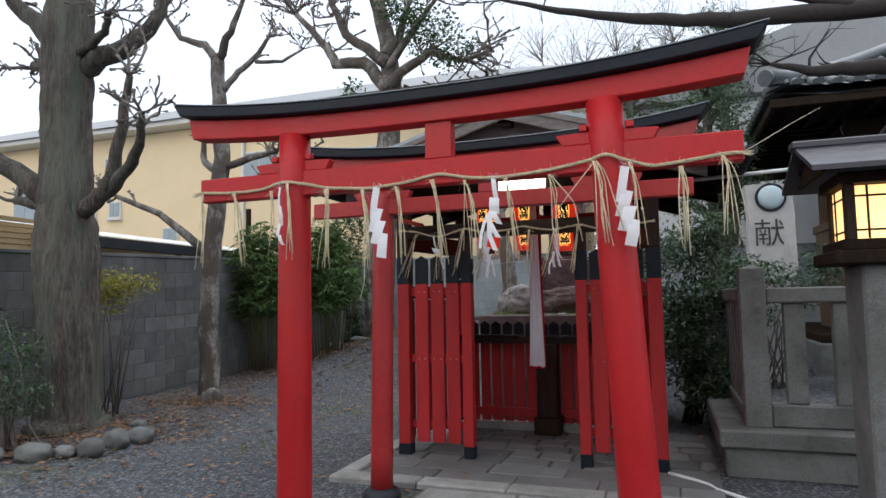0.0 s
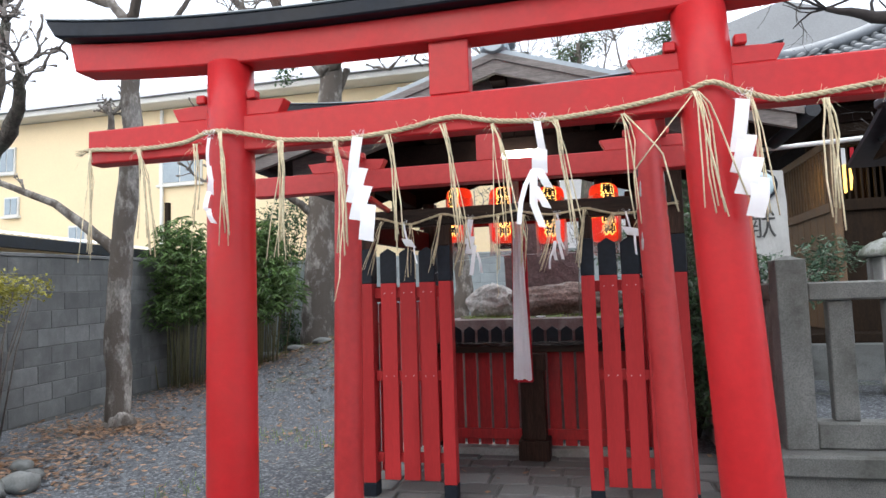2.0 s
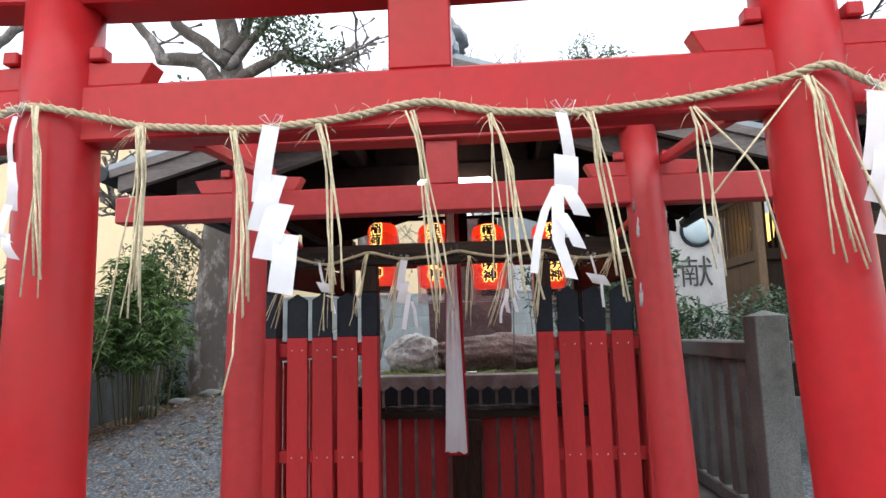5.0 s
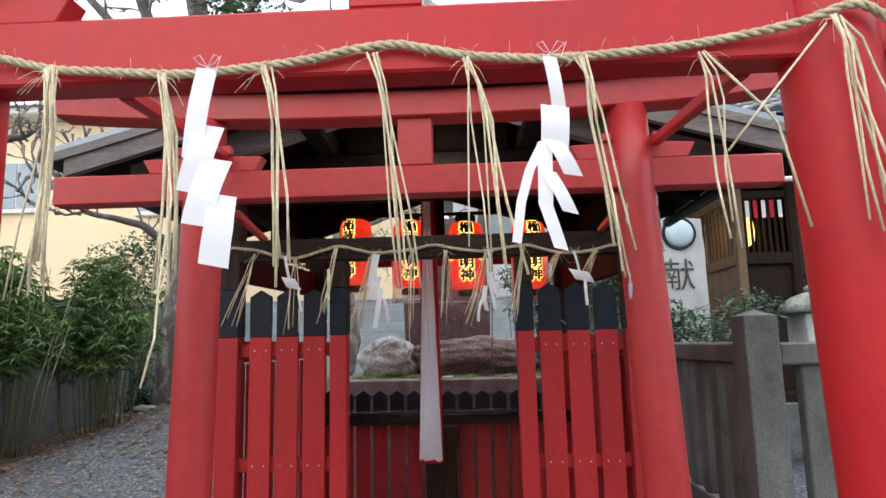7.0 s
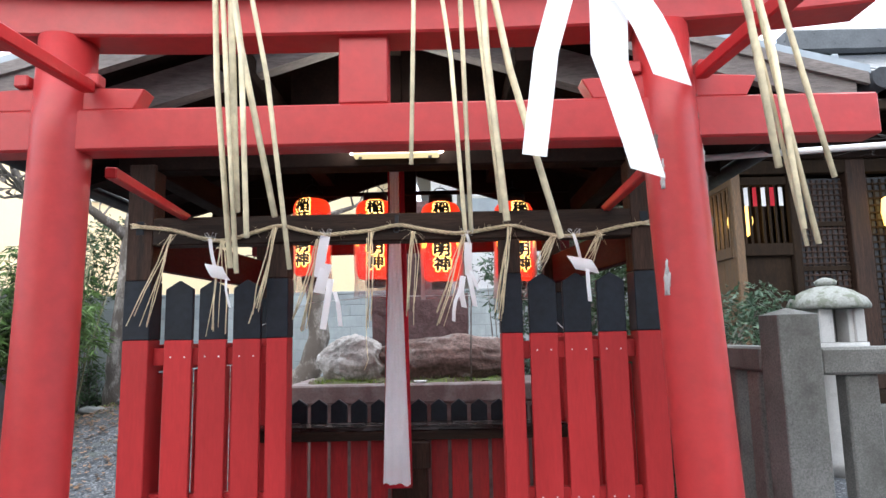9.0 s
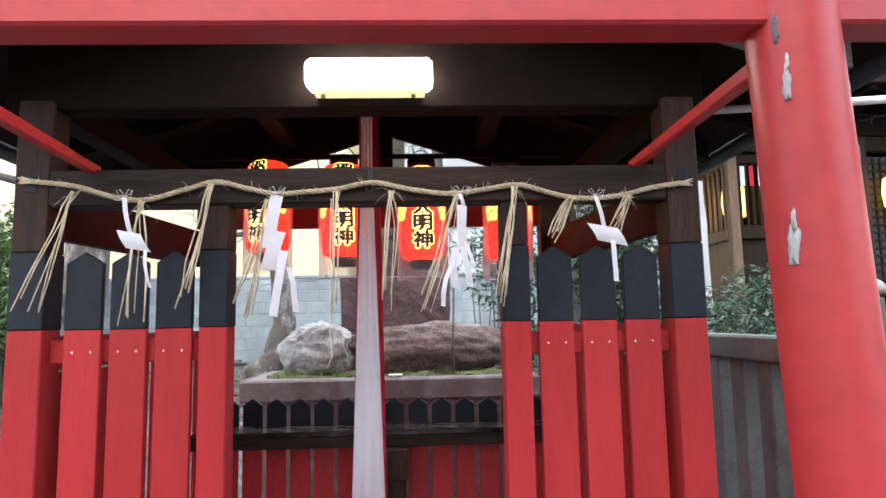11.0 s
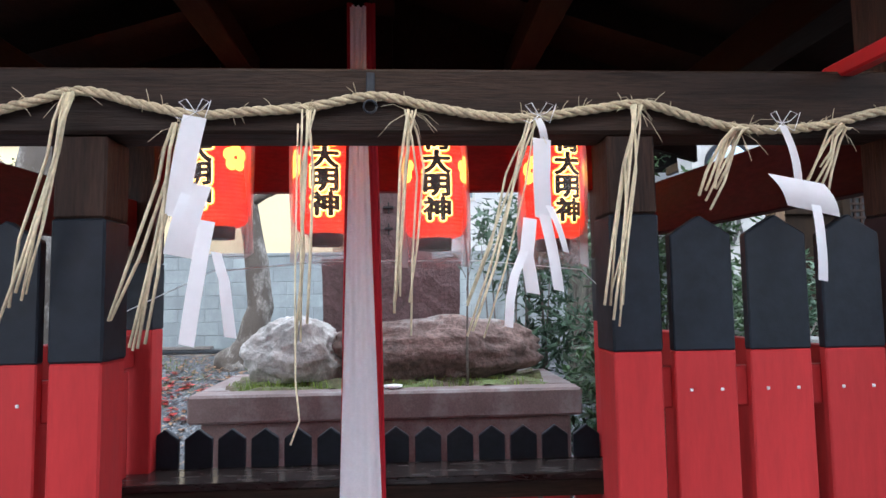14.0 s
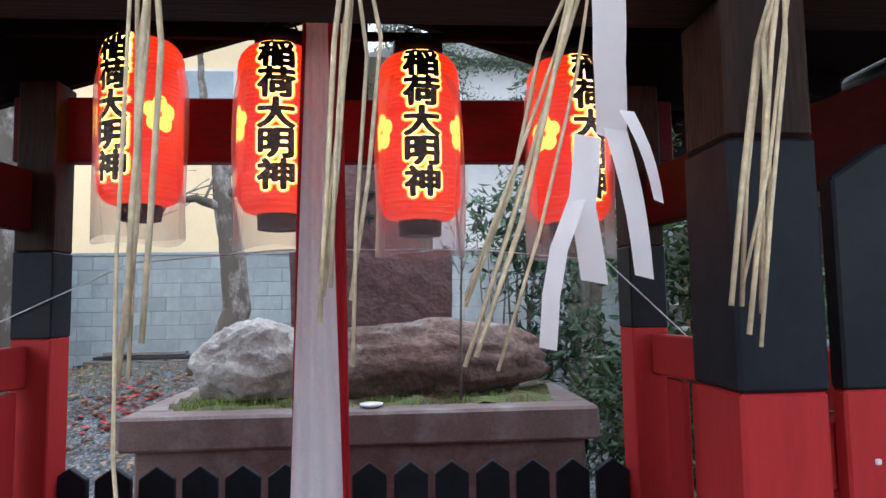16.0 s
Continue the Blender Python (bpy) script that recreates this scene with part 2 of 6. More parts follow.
def lantern_paper():
    m = glowing("lit_red_lantern_paper", (1.0, 0.03, 0.012), 0.55, (0.6, 0.02, 0.015))
    nt, b = m.node_tree, m.node_tree.nodes["Principled BSDF"]
    co = nt.nodes.new("ShaderNodeTexCoord")
    w = nt.nodes.new("ShaderNodeTexWave")
    w.bands_direction = "Z"
    w.inputs["Scale"].default_value = 22
    nt.links.new(co.outputs["Object"], w.inputs["Vector"])
    n = noise_mix(nt, co.outputs["Object"], 5, 2)
    col = ramp_of(nt, n, ((0.35, (0.75, 0.012, 0.008)), (0.70, (1.0, 0.055, 0.010))))
    ribs = ramp_of(nt, w.outputs[0], ((0.0, (0.6,) * 3), (0.5, (1, 1, 1))))
    nt.links.new(mixed(nt, 1.0, col, ribs, "MULTIPLY"), b.inputs["Emission Color"])
    bp = nt.nodes.new("ShaderNodeBump")
    bp.inputs["Strength"].default_value, bp.inputs["Distance"].default_value = 0.5, 0.004
    nt.links.new(w.outputs[0], bp.inputs["Height"])
    nt.links.new(bp.outputs[0], b.inputs["Normal"])
    return m


LANTERN = lantern_paper()


def clear_film():
    m = bpy.data.materials.new("clear_plastic_film")
    m.use_nodes = True
    nt = m.node_tree
    b = nt.nodes["Principled BSDF"]
    b.inputs["Base Color"].default_value = (0.75, 0.68, 0.68, 1)
    b.inputs["Roughness"].default_value = 0.25
    t = nt.nodes.new("ShaderNodeBsdfTransparent")
    fr = nt.nodes.new("ShaderNodeLayerWeight")
    fr.inputs[0].default_value = 0.25
    k = ramp_of(nt, fr.outputs["Facing"], ((0.0, (0.24,) * 3), (1.0, (0.7,) * 3)))
    mx = nt.nodes.new("ShaderNodeMixShader")
    nt.links.new(k, mx.inputs[0])
    nt.links.new(t.outputs[0], mx.inputs[1])
    nt.links.new(b.outputs[0], mx.inputs[2])
    nt.links.new(mx.outputs[0], nt.nodes["Material Output"].inputs[0])
    return m


FILM = clear_film()


def gravel_material():
    m = bpy.data.materials.new("grey_gravel")
    m.use_nodes = True
    nt, b = m.node_tree, m.node_tree.nodes["Principled BSDF"]
    co = nt.nodes.new("ShaderNodeTexCoord")
    v = co.outputs["Object"]
    vo = nt.nodes.new("ShaderNodeTexVoronoi")
    vo.inputs["Scale"].default_value = 42
    nt.links.new(v, vo.inputs["Vector"])
    peb = ramp_of(nt, vo.outputs["Color"], ((0.0, (0.038, 0.043, 0.051)), (0.55, (0.09, 0.10, 0.114)), (1.0, (0.27, 0.28, 0.295))))
    gap = ramp_of(nt, vo.outputs["Distance"], ((0.2, (1, 1, 1)), (0.75, (0.45,) * 3)))
    col = mixed(nt, 1.0, peb, gap, "MULTIPLY")
    broad = noise_mix(nt, v, 0.55, 6)
    moss = ramp_of(nt, noise_mix(nt, v, 0.8, 9, 0.75), ((0.56, (0, 0, 0)), (0.68, (0.55,) * 3)))
    col = mixed(nt, moss, col, (0.10, 0.12, 0.045))
    col = mixed(nt, 1.0, col, ramp_of(nt, broad, ((0.3, (0.75,) * 3), (0.7, (1.1,) * 3))), "MULTIPLY")
    nt.links.new(col, b.inputs["Base Color"])
    b.inputs["Roughness"].default_value = 0.85
    bp = nt.nodes.new("ShaderNodeBump")
    bp.inputs["Strength"].default_value, bp.inputs["Distance"].default_value = 0.8, 0.012
    inv = ramp_of(nt, vo.outputs["Distance"], ((0.0, (1, 1, 1)), (0.8, (0, 0, 0))))
    nt.links.new(inv, bp.inputs["Height"])
    nt.links.new(bp.outputs[0], b.inputs["Normal"])
    return m


GRAVEL = gravel_material()

# ---- building helpers ----
ORIGIN = {}
rng = random.Random(7)


def thing(name, at, label, category, group="", kind=""):
    ob = new(name)
    ob.location = at
    ORIGIN[ob] = Vector(at)
    return tagged(ob, label, category, group, kind)


def part(name, bm, material, parent=None, label="", at=None):
    """Links a bmesh given in the world's metres as one mesh under its thing."""
    me = bpy.data.meshes.new(name)
    org = ORIGIN.get(parent, Vector((0, 0, 0))) if at is None else Vector(at)
    bmesh.ops.translate(bm, verts=bm.verts, vec=-org)
    bm.normal_update()
    bm.to_mesh(me)
    bm.free()
    for m in material if isinstance(material, (list, tuple)) else [material]:
        me.materials.append(m)
    ob = new(name, me)
    ob.parent = parent
    if parent is None:
        ob.location = org
    ORIGIN[ob] = org
    return tagged(ob, label)


def single(name, bm, material, at, label, category, group="", kind=""):
    return tagged(part(name, bm, material, None, "", at), label, category, group, kind)


def join(bm, other):
    me = bpy.data.meshes.new("tmp")
    other.to_mesh(me)
    bm.from_mesh(me)
    bpy.data.meshes.remove(me)
    other.free()
    return bm


def box(x0, x1, y0, y1, z0, z1, bevel=0.004, bm=None, m=None):
    own = bmesh.new()
    bmesh.ops.create_cube(own, size=1, matrix=Matrix.LocRotScale(((x0 + x1) / 2, (y0 + y1) / 2, (z0 + z1) / 2), None, (abs(x1 - x0), abs(y1 - y0), abs(z1 - z0))))
    if bevel:
        bmesh.ops.bevel(own, geom=own.edges[:], offset=bevel, segments=1, affect="EDGES")
    if m is not None:
        bmesh.ops.transform(own, matrix=m, verts=own.verts)
    return own if bm is None else join(bm, own)


def bar(p, q, w, h, bevel=0.004, bm=None):
    """A squared bar from p to q."""
    p, q = Vector(p), Vector(q)
    d = q - p
    m = Matrix.Translation((p + q) / 2) @ d.to_track_quat("X", "Z").to_matrix().to_4x4()
    return box(-d.length / 2, d.length / 2, -w / 2, w / 2, -h / 2, h / 2, bevel, bm, m)


def tube(points, radii, sides=12, bm=None, caps=True):
    """A round bar along points, with a radius at each."""
    bm = bm if bm is not None else bmesh.new()
    pts = [Vector(p) for p in points]
    radii = list(radii) if isinstance(radii, (list, tuple)) else [radii] * len(pts)
    rings, side = [], None
    for i, p in enumerate(pts):
        d = (pts[min(i + 1, len(pts) - 1)] - pts[max(i - 1, 0)]).normalized()
        if side is None:
            side = d.orthogonal().normalized()
        side = (side - d * side.dot(d)).normalized()
        up = d.cross(side)
        rings.append([bm.verts.new(p + (side * math.cos(a) + up * math.sin(a)) * radii[i]) for a in (2 * math.pi * k / sides for k in range(sides))])
    for a, b in zip(rings, rings[1:]):
        for k in range(sides):
            bm.faces.new((a[k], a[(k + 1) % sides], b[(k + 1) % sides], b[k])).smooth = True
    if caps:
        bm.faces.new(rings[0][::-1])
        bm.faces.new(rings[-1])
    return bm


def bark_tube(points, radii, sides, depth, across, along, seed):
    """A trunk whose round is broken by upright furrows and swellings."""
    bm = tube(points, radii, sides)
    bm.verts.ensure_lookup_table()
    for i, p in enumerate(points):
        for k in range(sides):
            v = bm.verts[i * sides + k]
            d = v.co - Vector(p)
            a = 2 * math.pi * k / sides
            q = Vector((math.cos(a) * across, math.sin(a) * across, p[2] * along + seed))
            f = noise.noise(q) * 0.6 - abs(noise.noise(q * 2.3)) * 0.9 + noise.noise(Vector((math.cos(a), math.sin(a), p[2] * 0.8 + seed))) * 0.8
            v.co = Vector(p) + d * (1 + depth * f)
    return bm


def lathe(cx, cy, profile, sides=32, bm=None):
    """A round body from (radius, height) pairs."""
    return tube([(cx, cy, z) for r, z in profile], [r for r, z in profile], sides, bm)


def prism(outline, y0, y1, bevel=0.0):
    """A flat outline in x and z, drawn out from y0 to y1."""
    bm = bmesh.new()
    a = [bm.verts.new((x, y0, z)) for x, z in outline]
    b = [bm.verts.new((x, y1, z)) for x, z in outline]
    n = len(a)
    bm.faces.new(a)
    bm.faces.new(b[::-1])
    for k in range(n):
        bm.faces.new((a[k], b[k], b[(k + 1) % n], a[(k + 1) % n]))
    bmesh.ops.recalc_face_normals(bm, faces=bm.faces)
    if bevel:
        bmesh.ops.bevel(bm, geom=bm.edges[:], offset=bevel, segments=1, affect="EDGES")
    return bm


def beam_curve(xs, ys, zlo, zhi, slant=0.0):
    """A beam along x whose lower and upper edges follow two curves, with slanted ends."""
    bm = bmesh.new()
    mid, half = (xs[0] + xs[-1]) / 2, (xs[-1] - xs[0]) / 2
    rows = []
    for x in xs:
        k = (x - mid) / half
        lo, hi = x - slant * k, x
        rows.append([bm.verts.new(p) for p in ((lo, ys[0], zlo(x)), (lo, ys[1], zlo(x)), (hi, ys[1], zhi(x)), (hi, ys[0], zhi(x)))])
    for a, b in zip(rows, rows[1:]):
        for k in range(4):
            bm.faces.new((a[k], b[k], b[(k + 1) % 4], a[(k + 1) % 4]))
    bm.faces.new(rows[0])
    bm.faces.new(rows[-1][::-1])
    bmesh.ops.recalc_face_normals(bm, faces=bm.faces)
    sharp = [e for e in bm.edges if len(e.link_faces) == 2 and e.calc_face_angle(0) > 0.6]
    bmesh.ops.bevel(bm, geom=sharp, offset=0.006, segments=1, affect="EDGES")
    return bm


def lump(cx, cy, cz, sx, sy, sz, seed, rough=0.25, sub=4, freq=1.6):
    """A natural stone."""
    bm = bmesh.new()
    bmesh.ops.create_icosphere(bm, subdivisions=sub, radius=1)
    off = Vector((seed * 3.1, seed * 1.7, seed * 0.9))
    for v in bm.verts:
        d = 1 + rough * noise.noise(v.co * freq + off) + rough * 0.45 * noise.noise(v.co * freq * 3 + off) + rough * 0.2 * noise.noise(v.co * freq * 8 + off)
        c = v.co * d
        c.z = max(c.z, -0.75)
        v.co = Vector((cx + c.x * sx, cy + c.y * sy, cz + c.z * sz))
    for f in bm.faces:
        f.smooth = True
    return bm


def leaf_cloud(spots, count, size, aspect=2.2, droop=0.0, spread=None, seed=1, smooth_fold=0.25):
    """Many small folded leaves round given spots (x, y, z, radius)."""
    r = random.Random(seed)
    verts, faces = [], []
    weights = [s[3] ** 2 for s in spots]
    for _ in range(count):
        x, y, z, rad = r.choices(spots, weights)[0]
        d = Vector((r.gauss(0, 1), r.gauss(0, 1), r.gauss(0, 1))).normalized() * rad * r.random() ** 0.45
        c = Vector((x, y, z)) + Vector((d.x, d.y, d.z * 0.8))
        a = Vector((r.gauss(0, 1), r.gauss(0, 1), r.gauss(-droop, 0.6))).normalized()
        b = a.cross(Vector((r.gauss(0, 0.5), r.gauss(0, 0.5), 1))).normalized()
        n = a.cross(b)
        s = size * r.uniform(0.6, 1.3)
        k = len(verts)
        verts += [c, c + a * s * 0.5 + b * s / aspect * 0.5 + n * s * smooth_fold * 0.3, c + a * s, c + a * s * 0.5 - b * s / aspect * 0.5 + n * s * smooth_fold * 0.3]
        faces += [(k, k + 1, k + 2), (k, k + 2, k + 3)]
    return verts, faces


def soup(name, vf, material, parent=None, label=""):
    """Links plain vertices and faces as one mesh."""
    org = ORIGIN.get(parent, Vector((0, 0, 0)))
    me = bpy.data.meshes.new(name)
    me.from_pydata([tuple(Vector(v) - org) for v in vf[0]], [], vf[1])
    me.materials.append(material)
    ob = new(name, me)
    ob.parent = parent
    ORIGIN[ob] = org
    return tagged(ob, label)


def glyphs(text, size, spread=0.0, bold=0.0):
    """The flat outline of one written character as a bmesh, centred, in x and y."""
    c = bpy.data.curves.new("glyph", "FONT")
    c.body, c.size, c.offset = text, size, bold
    c.align_x, c.align_y = "CENTER", "CENTER"
    o = new("glyph", c)
    me = o.evaluated_get(bpy.context.evaluated_depsgraph_get()).to_mesh()
    bm = bmesh.new()
    bm.from_mesh(me)
    bpy.data.objects.remove(o)
    bpy.data.curves.remove(c)
    xs, ys = [v.co.x for v in bm.verts], [v.co.y for v in bm.verts]
    bmesh.ops.translate(bm, verts=bm.verts, vec=(-(min(xs) + max(xs)) / 2, -(min(ys) + max(ys)) / 2, 0))
    return bm


def ground_height(x, y):
    def step(a, b, v):
        k = min(1, max(0, (v - a) / (b - a)))
        return k * k * (3 - 2 * k)
    bank = 0.92 * step(8.6, 12.8, y) * step(-8.4, -4.2, x) * (1 - step(1.5, 4, x))
    near = step(-20, -12, x) * (1 - step(12, 18, x)) * step(-8, -4, y) * (1 - step(18, 24, y))
    bed = 0.07 * (1 - step(-5.6, -5.0, x + 0.25 * (y - 4.2) * 0.4)) * (1 - step(6.6, 8.4, y)) * near
    side = 0.03 * max(0, y - 7) * (1 - step(-6.5, -4, x)) * near
    return bank + bed + side + 0.018 * near * noise.noise(Vector((x * 0.9, y * 0.9, 0)))

# ---- ground ----
gx = [-120, -70, -40, -25, -18] + [-13 + 0.25 * i for i in range(85)] + [12, 20, 40, 80, 120]
gy = [-90, -50, -25, -12, -7] + [-5 + 0.25 * i for i in range(82)] + [18, 22, 30, 50, 90, 160]
bm = bmesh.new()
grid = [[bm.verts.new((x, y, ground_height(x, y))) for x in gx] for y in gy]
for j in range(len(gy) - 1):
    for i in range(len(gx) - 1):
        bm.faces.new((grid[j][i], grid[j][i + 1], grid[j + 1][i + 1], grid[j + 1][i])).smooth = True
ground = single("ground", bm, GRAVEL, (0, 0, 0), "grey gravel yard with moss patches and fallen leaves", "ground", kind="structure")


def litter(name, n, where, material, size, label, seed):
    r = random.Random(seed)
    verts, faces = [], []
    for _ in range(n):
        cx, cy, sx, sy = r.choice(where)
        x, y = r.gauss(cx, sx), r.gauss(cy, sy)
        z = ground_height(x, y) + r.uniform(0.006, 0.03)
        s, a = size * r.uniform(0.5, 1.3), r.uniform(0, 6.28)
        u, w = Vector((math.cos(a), math.sin(a), r.uniform(-0.3, 0.3))) * s, Vector((-math.sin(a), math.cos(a), r.uniform(-0.4, 0.4))) * s * 0.6
        c = Vector((x, y, z + 0.012))
        k = len(verts)
        verts += [c - u, c + w * 0.9, c + u, c - w]
        faces += [(k, k + 1, k + 2), (k, k + 2, k + 3)]
    ob = soup(name, (verts, faces), material)
    return tagged(ob, label, "leaves", kind="stuff")


litter("fallen_leaves", 9000, [(-6.3, 7.5, 0.5, 0.4), (-5.9, 5.9, 0.5, 0.5), (-6.4, 4.6, 0.7, 0.4), (-6.9, 9.5, 0.5, 1.2), (-7.2, 11.5, 0.9, 0.8), (-5.6, 12.0, 1.2, 0.9), (-3.4, 12.0, 1.0, 1.0), (-2.4, 11, 1.2, 1.2)], LEAF_DEAD, 0.032, "dry brown leaves lying on the gravel", 3)
litter("scattered_leaves", 2600, [(-4.4, 8.5, 1.4, 2.5), (-4.0, 6.0, 1.2, 1.6), (-4.8, 10.8, 1.3, 0.9), (-5.2, 9.8, 1.0, 1.4), (-6.2, 11.6, 0.9, 0.6)], LEAF_DEAD, 0.03, "sparse dry leaves on the gravel", 4)
litter("red_leaf_litter", 160, [(-3.6, 11.2, 0.35, 0.3), (-3.9, 11.6, 0.3, 0.3)], LEAF_RED, 0.05, "small red leaves beside the planter", 5)


def grass_tufts(name, spots, material, height, label, parent=None, seed=2, base=None):
    r = random.Random(seed)
    verts, faces = [], []
    for x, y, rad, n in spots:
        for _ in range(n):
            px, py = r.gauss(x, rad), r.gauss(y, rad * 0.6)
            z = base if base is not None else ground_height(px, py)
            h, a, lean = height * r.uniform(0.4, 1.2), r.uniform(0, 6.28), r.uniform(0.1, 0.7)
            d = Vector((math.cos(a), math.sin(a), 0))
            w = Vector((-d.y, d.x, 0)) * 0.0025
            p0, p1, p2 = Vector((px, py, z)), Vector((px, py, z + h * 0.6)) + d * h * lean * 0.3, Vector((px, py, z + h)) + d * h * lean
            k = len(verts)
            verts += [p0 - w, p0 + w, p1 + w * 0.8, p1 - w * 0.8, p2]
            faces += [(k, k + 1, k + 2, k + 3), (k + 3, k + 2, k + 4)]
    return tagged(soup(name, (verts, faces), material, parent), label, "grass", kind="stuff")


grass_tufts("yard_grass", [(-4.3, 7.6, 0.35, 160), (-3.9, 5.7, 0.3, 120), (-5.6, 12.6, 0.8, 700), (-4.6, 12.2, 0.7, 400), (-6.3, 12.3, 0.4, 250), (-3.6, 7.2, 0.3, 80)], GRASS, 0.06, "thin green grass in the gravel")


# ---- torii gates ----
def torii(y, left, right, r, nuki, nuki_x, shimaki, mid, rise, ends, gz, label, paint, back=0.0):
    cx = (ends[0] + ends[1]) / 2
    half = (ends[1] - ends[0]) / 2
    t = thing("torii_gate", (cx, y, 0), label, "torii gate", "red torii gates")
    for (base, top), by in ((left, y), (right, y + back)):
        post = part("post", tube([(base + (top - base) * k / 8, by + (y - by) * k / 8, 0.02 + (shimaki[0] - 0.0) * k / 8) for k in range(9)], [r * (1.04 - 0.11 * k / 8) for k in range(9)], 40), paint, t)
        part("base_ring", lathe(base, by, [(r * 1.75, 0), (r * 1.75, 0.03), (r * 1.5, 0.055), (r * 1.12, 0.07)]), BLACK_WORN, post, "black base ring")
    part("tie_beam", box(*nuki_x, y - 0.042, y + 0.042, *nuki, 0.006), paint, t)
    part("strut", box(*gz, y - 0.038, y + 0.038, nuki[1] + 0.001, shimaki[0] + 0.015, 0.004), paint, t)
    n = 28
    xs = [ends[0] + 2 * half * i / n for i in range(n + 1)]

    def up(x):
        return rise * abs((x - cx) / half) ** 2.6
    part("under_lintel", beam_curve([cx + (x - cx) * 0.955 for x in xs], (y - 0.06, y + 0.06), lambda x: shimaki[0] + up(x) * 0.75, lambda x: shimaki[1] + up(x), 0.03), paint, t)
    part("top_lintel", beam_curve(xs, (y - 0.115, y + 0.115), lambda x: shimaki[1] + up(x) + 0.001, lambda x: mid + up(x) * 1.2, 0.05), BLACK, t, "black painted top lintel")
    part("metal_cap", beam_curve(xs, (y - 0.12, y + 0.12), lambda x: mid + up(x) * 1.2 + 0.002, lambda x: mid + up(x) * 1.2 + 0.010, 0.0), ROOF, t, "thin grey metal capping")
    for (base, top), s in ((left, -1), (right, 1)):
        at = base + (top - base) * nuki[1] / shimaki[0]
        for q in (-1, 1):
            x0, x1 = at + q * (r * 0.8), at + q * (r + 0.13)
            x2 = at + q * (r + 0.155)
            part("wedge", prism([(x0, nuki[1] + 0.002), (x2 - q * 0.03, nuki[1] + 0.002), (x2, nuki[1] + 0.058), (x0, nuki[1] + 0.066)], y - 0.03, y + 0.03, 0.003), paint, t)
            part("peg", box(at + q * (r * 0.95), at + q * (r + 0.035), y - 0.045, y - 0.005, nuki[1] + 0.066, nuki[1] + 0.10, 0.004), paint, t)
    return t


T1Y, T2Y = 3.355, 4.485
gate1 = torii(T1Y, (-2.244, -2.241), (-0.322, -0.444), 0.098, (2.060, 2.203), (-2.892, 0.185), (2.405, 2.515), 2.575, 0.085, (-3.05, 0.31), (-1.398, -1.247), "large vermilion wooden torii gate hung with straw rope", RED, 0.048)
gate2 = torii(T2Y, (-2.22, -2.18), (-0.452, -0.545), 0.080, (2.078, 2.192), (-2.763, 0.008), (2.38, 2.485), 2.545, 0.085, (-2.87, 0.12), (-1.424, -1.291), "smaller vermilion torii gate with peeling posts", RED_WORN)
for x0, x1 in ((-1.90, -2.09), (-0.582, -0.458)):
    single("brace_bar", bar((x0, T1Y + 0.044, 2.075), (x1, T2Y - 0.05, 2.25), 0.034, 0.034), RED, (x0, T1Y, 2.1), "red wooden brace between the two torii gates", "brace", "red braces")
for x0, x1 in ((-2.07, -2.315), (-0.56, -0.43)):
    single("brace_bar", bar((x0, T2Y + 0.044, 2.04), (x1, 5.64, 2.125), 0.032, 0.032), RED, (x0, T2Y, 2.1), "red wooden brace from torii gate to hall", "brace", "red braces")
# bare patches where the paint has come off
for z, turn, sx, sz, pale in ((2.13, 66, 0.012, 0.075, 0), (0.40, 15, 0.034, 0.016, 0), (1.96, -44, 0.006, 0.03, 1), (2.0, -40, 0.003, 0.014, 1), (2.03, 70, 0.006, 0.03, 1), (1.69, -58, 0.009, 0.035, 1), (1.735, -54, 0.004, 0.02, 1), (1.85, 66, 0.004, 0.02, 0), (1.95, 74, 0.006, 0.05, 0), (2.06, -50, 0.005, 0.03, 0)):
    px = -0.452 - 0.093 * z / 2.38
    rr = 0.080 * (1.04 - 0.11 * z / 2.38)
    fl = lump(0, 0, 0, sx, 0.0035, sz, turn + z, 0.8, 3, 2.2)
    bmesh.ops.transform(fl, matrix=pose(px, T2Y, z, 0, 0, turn) @ Matrix.Translation((0, -rr, 0)), verts=fl.verts)
    part("paint_flake", fl, STONE_PALE if pale else WOOD_GREY, gate2, "bare patch where paint has flaked")


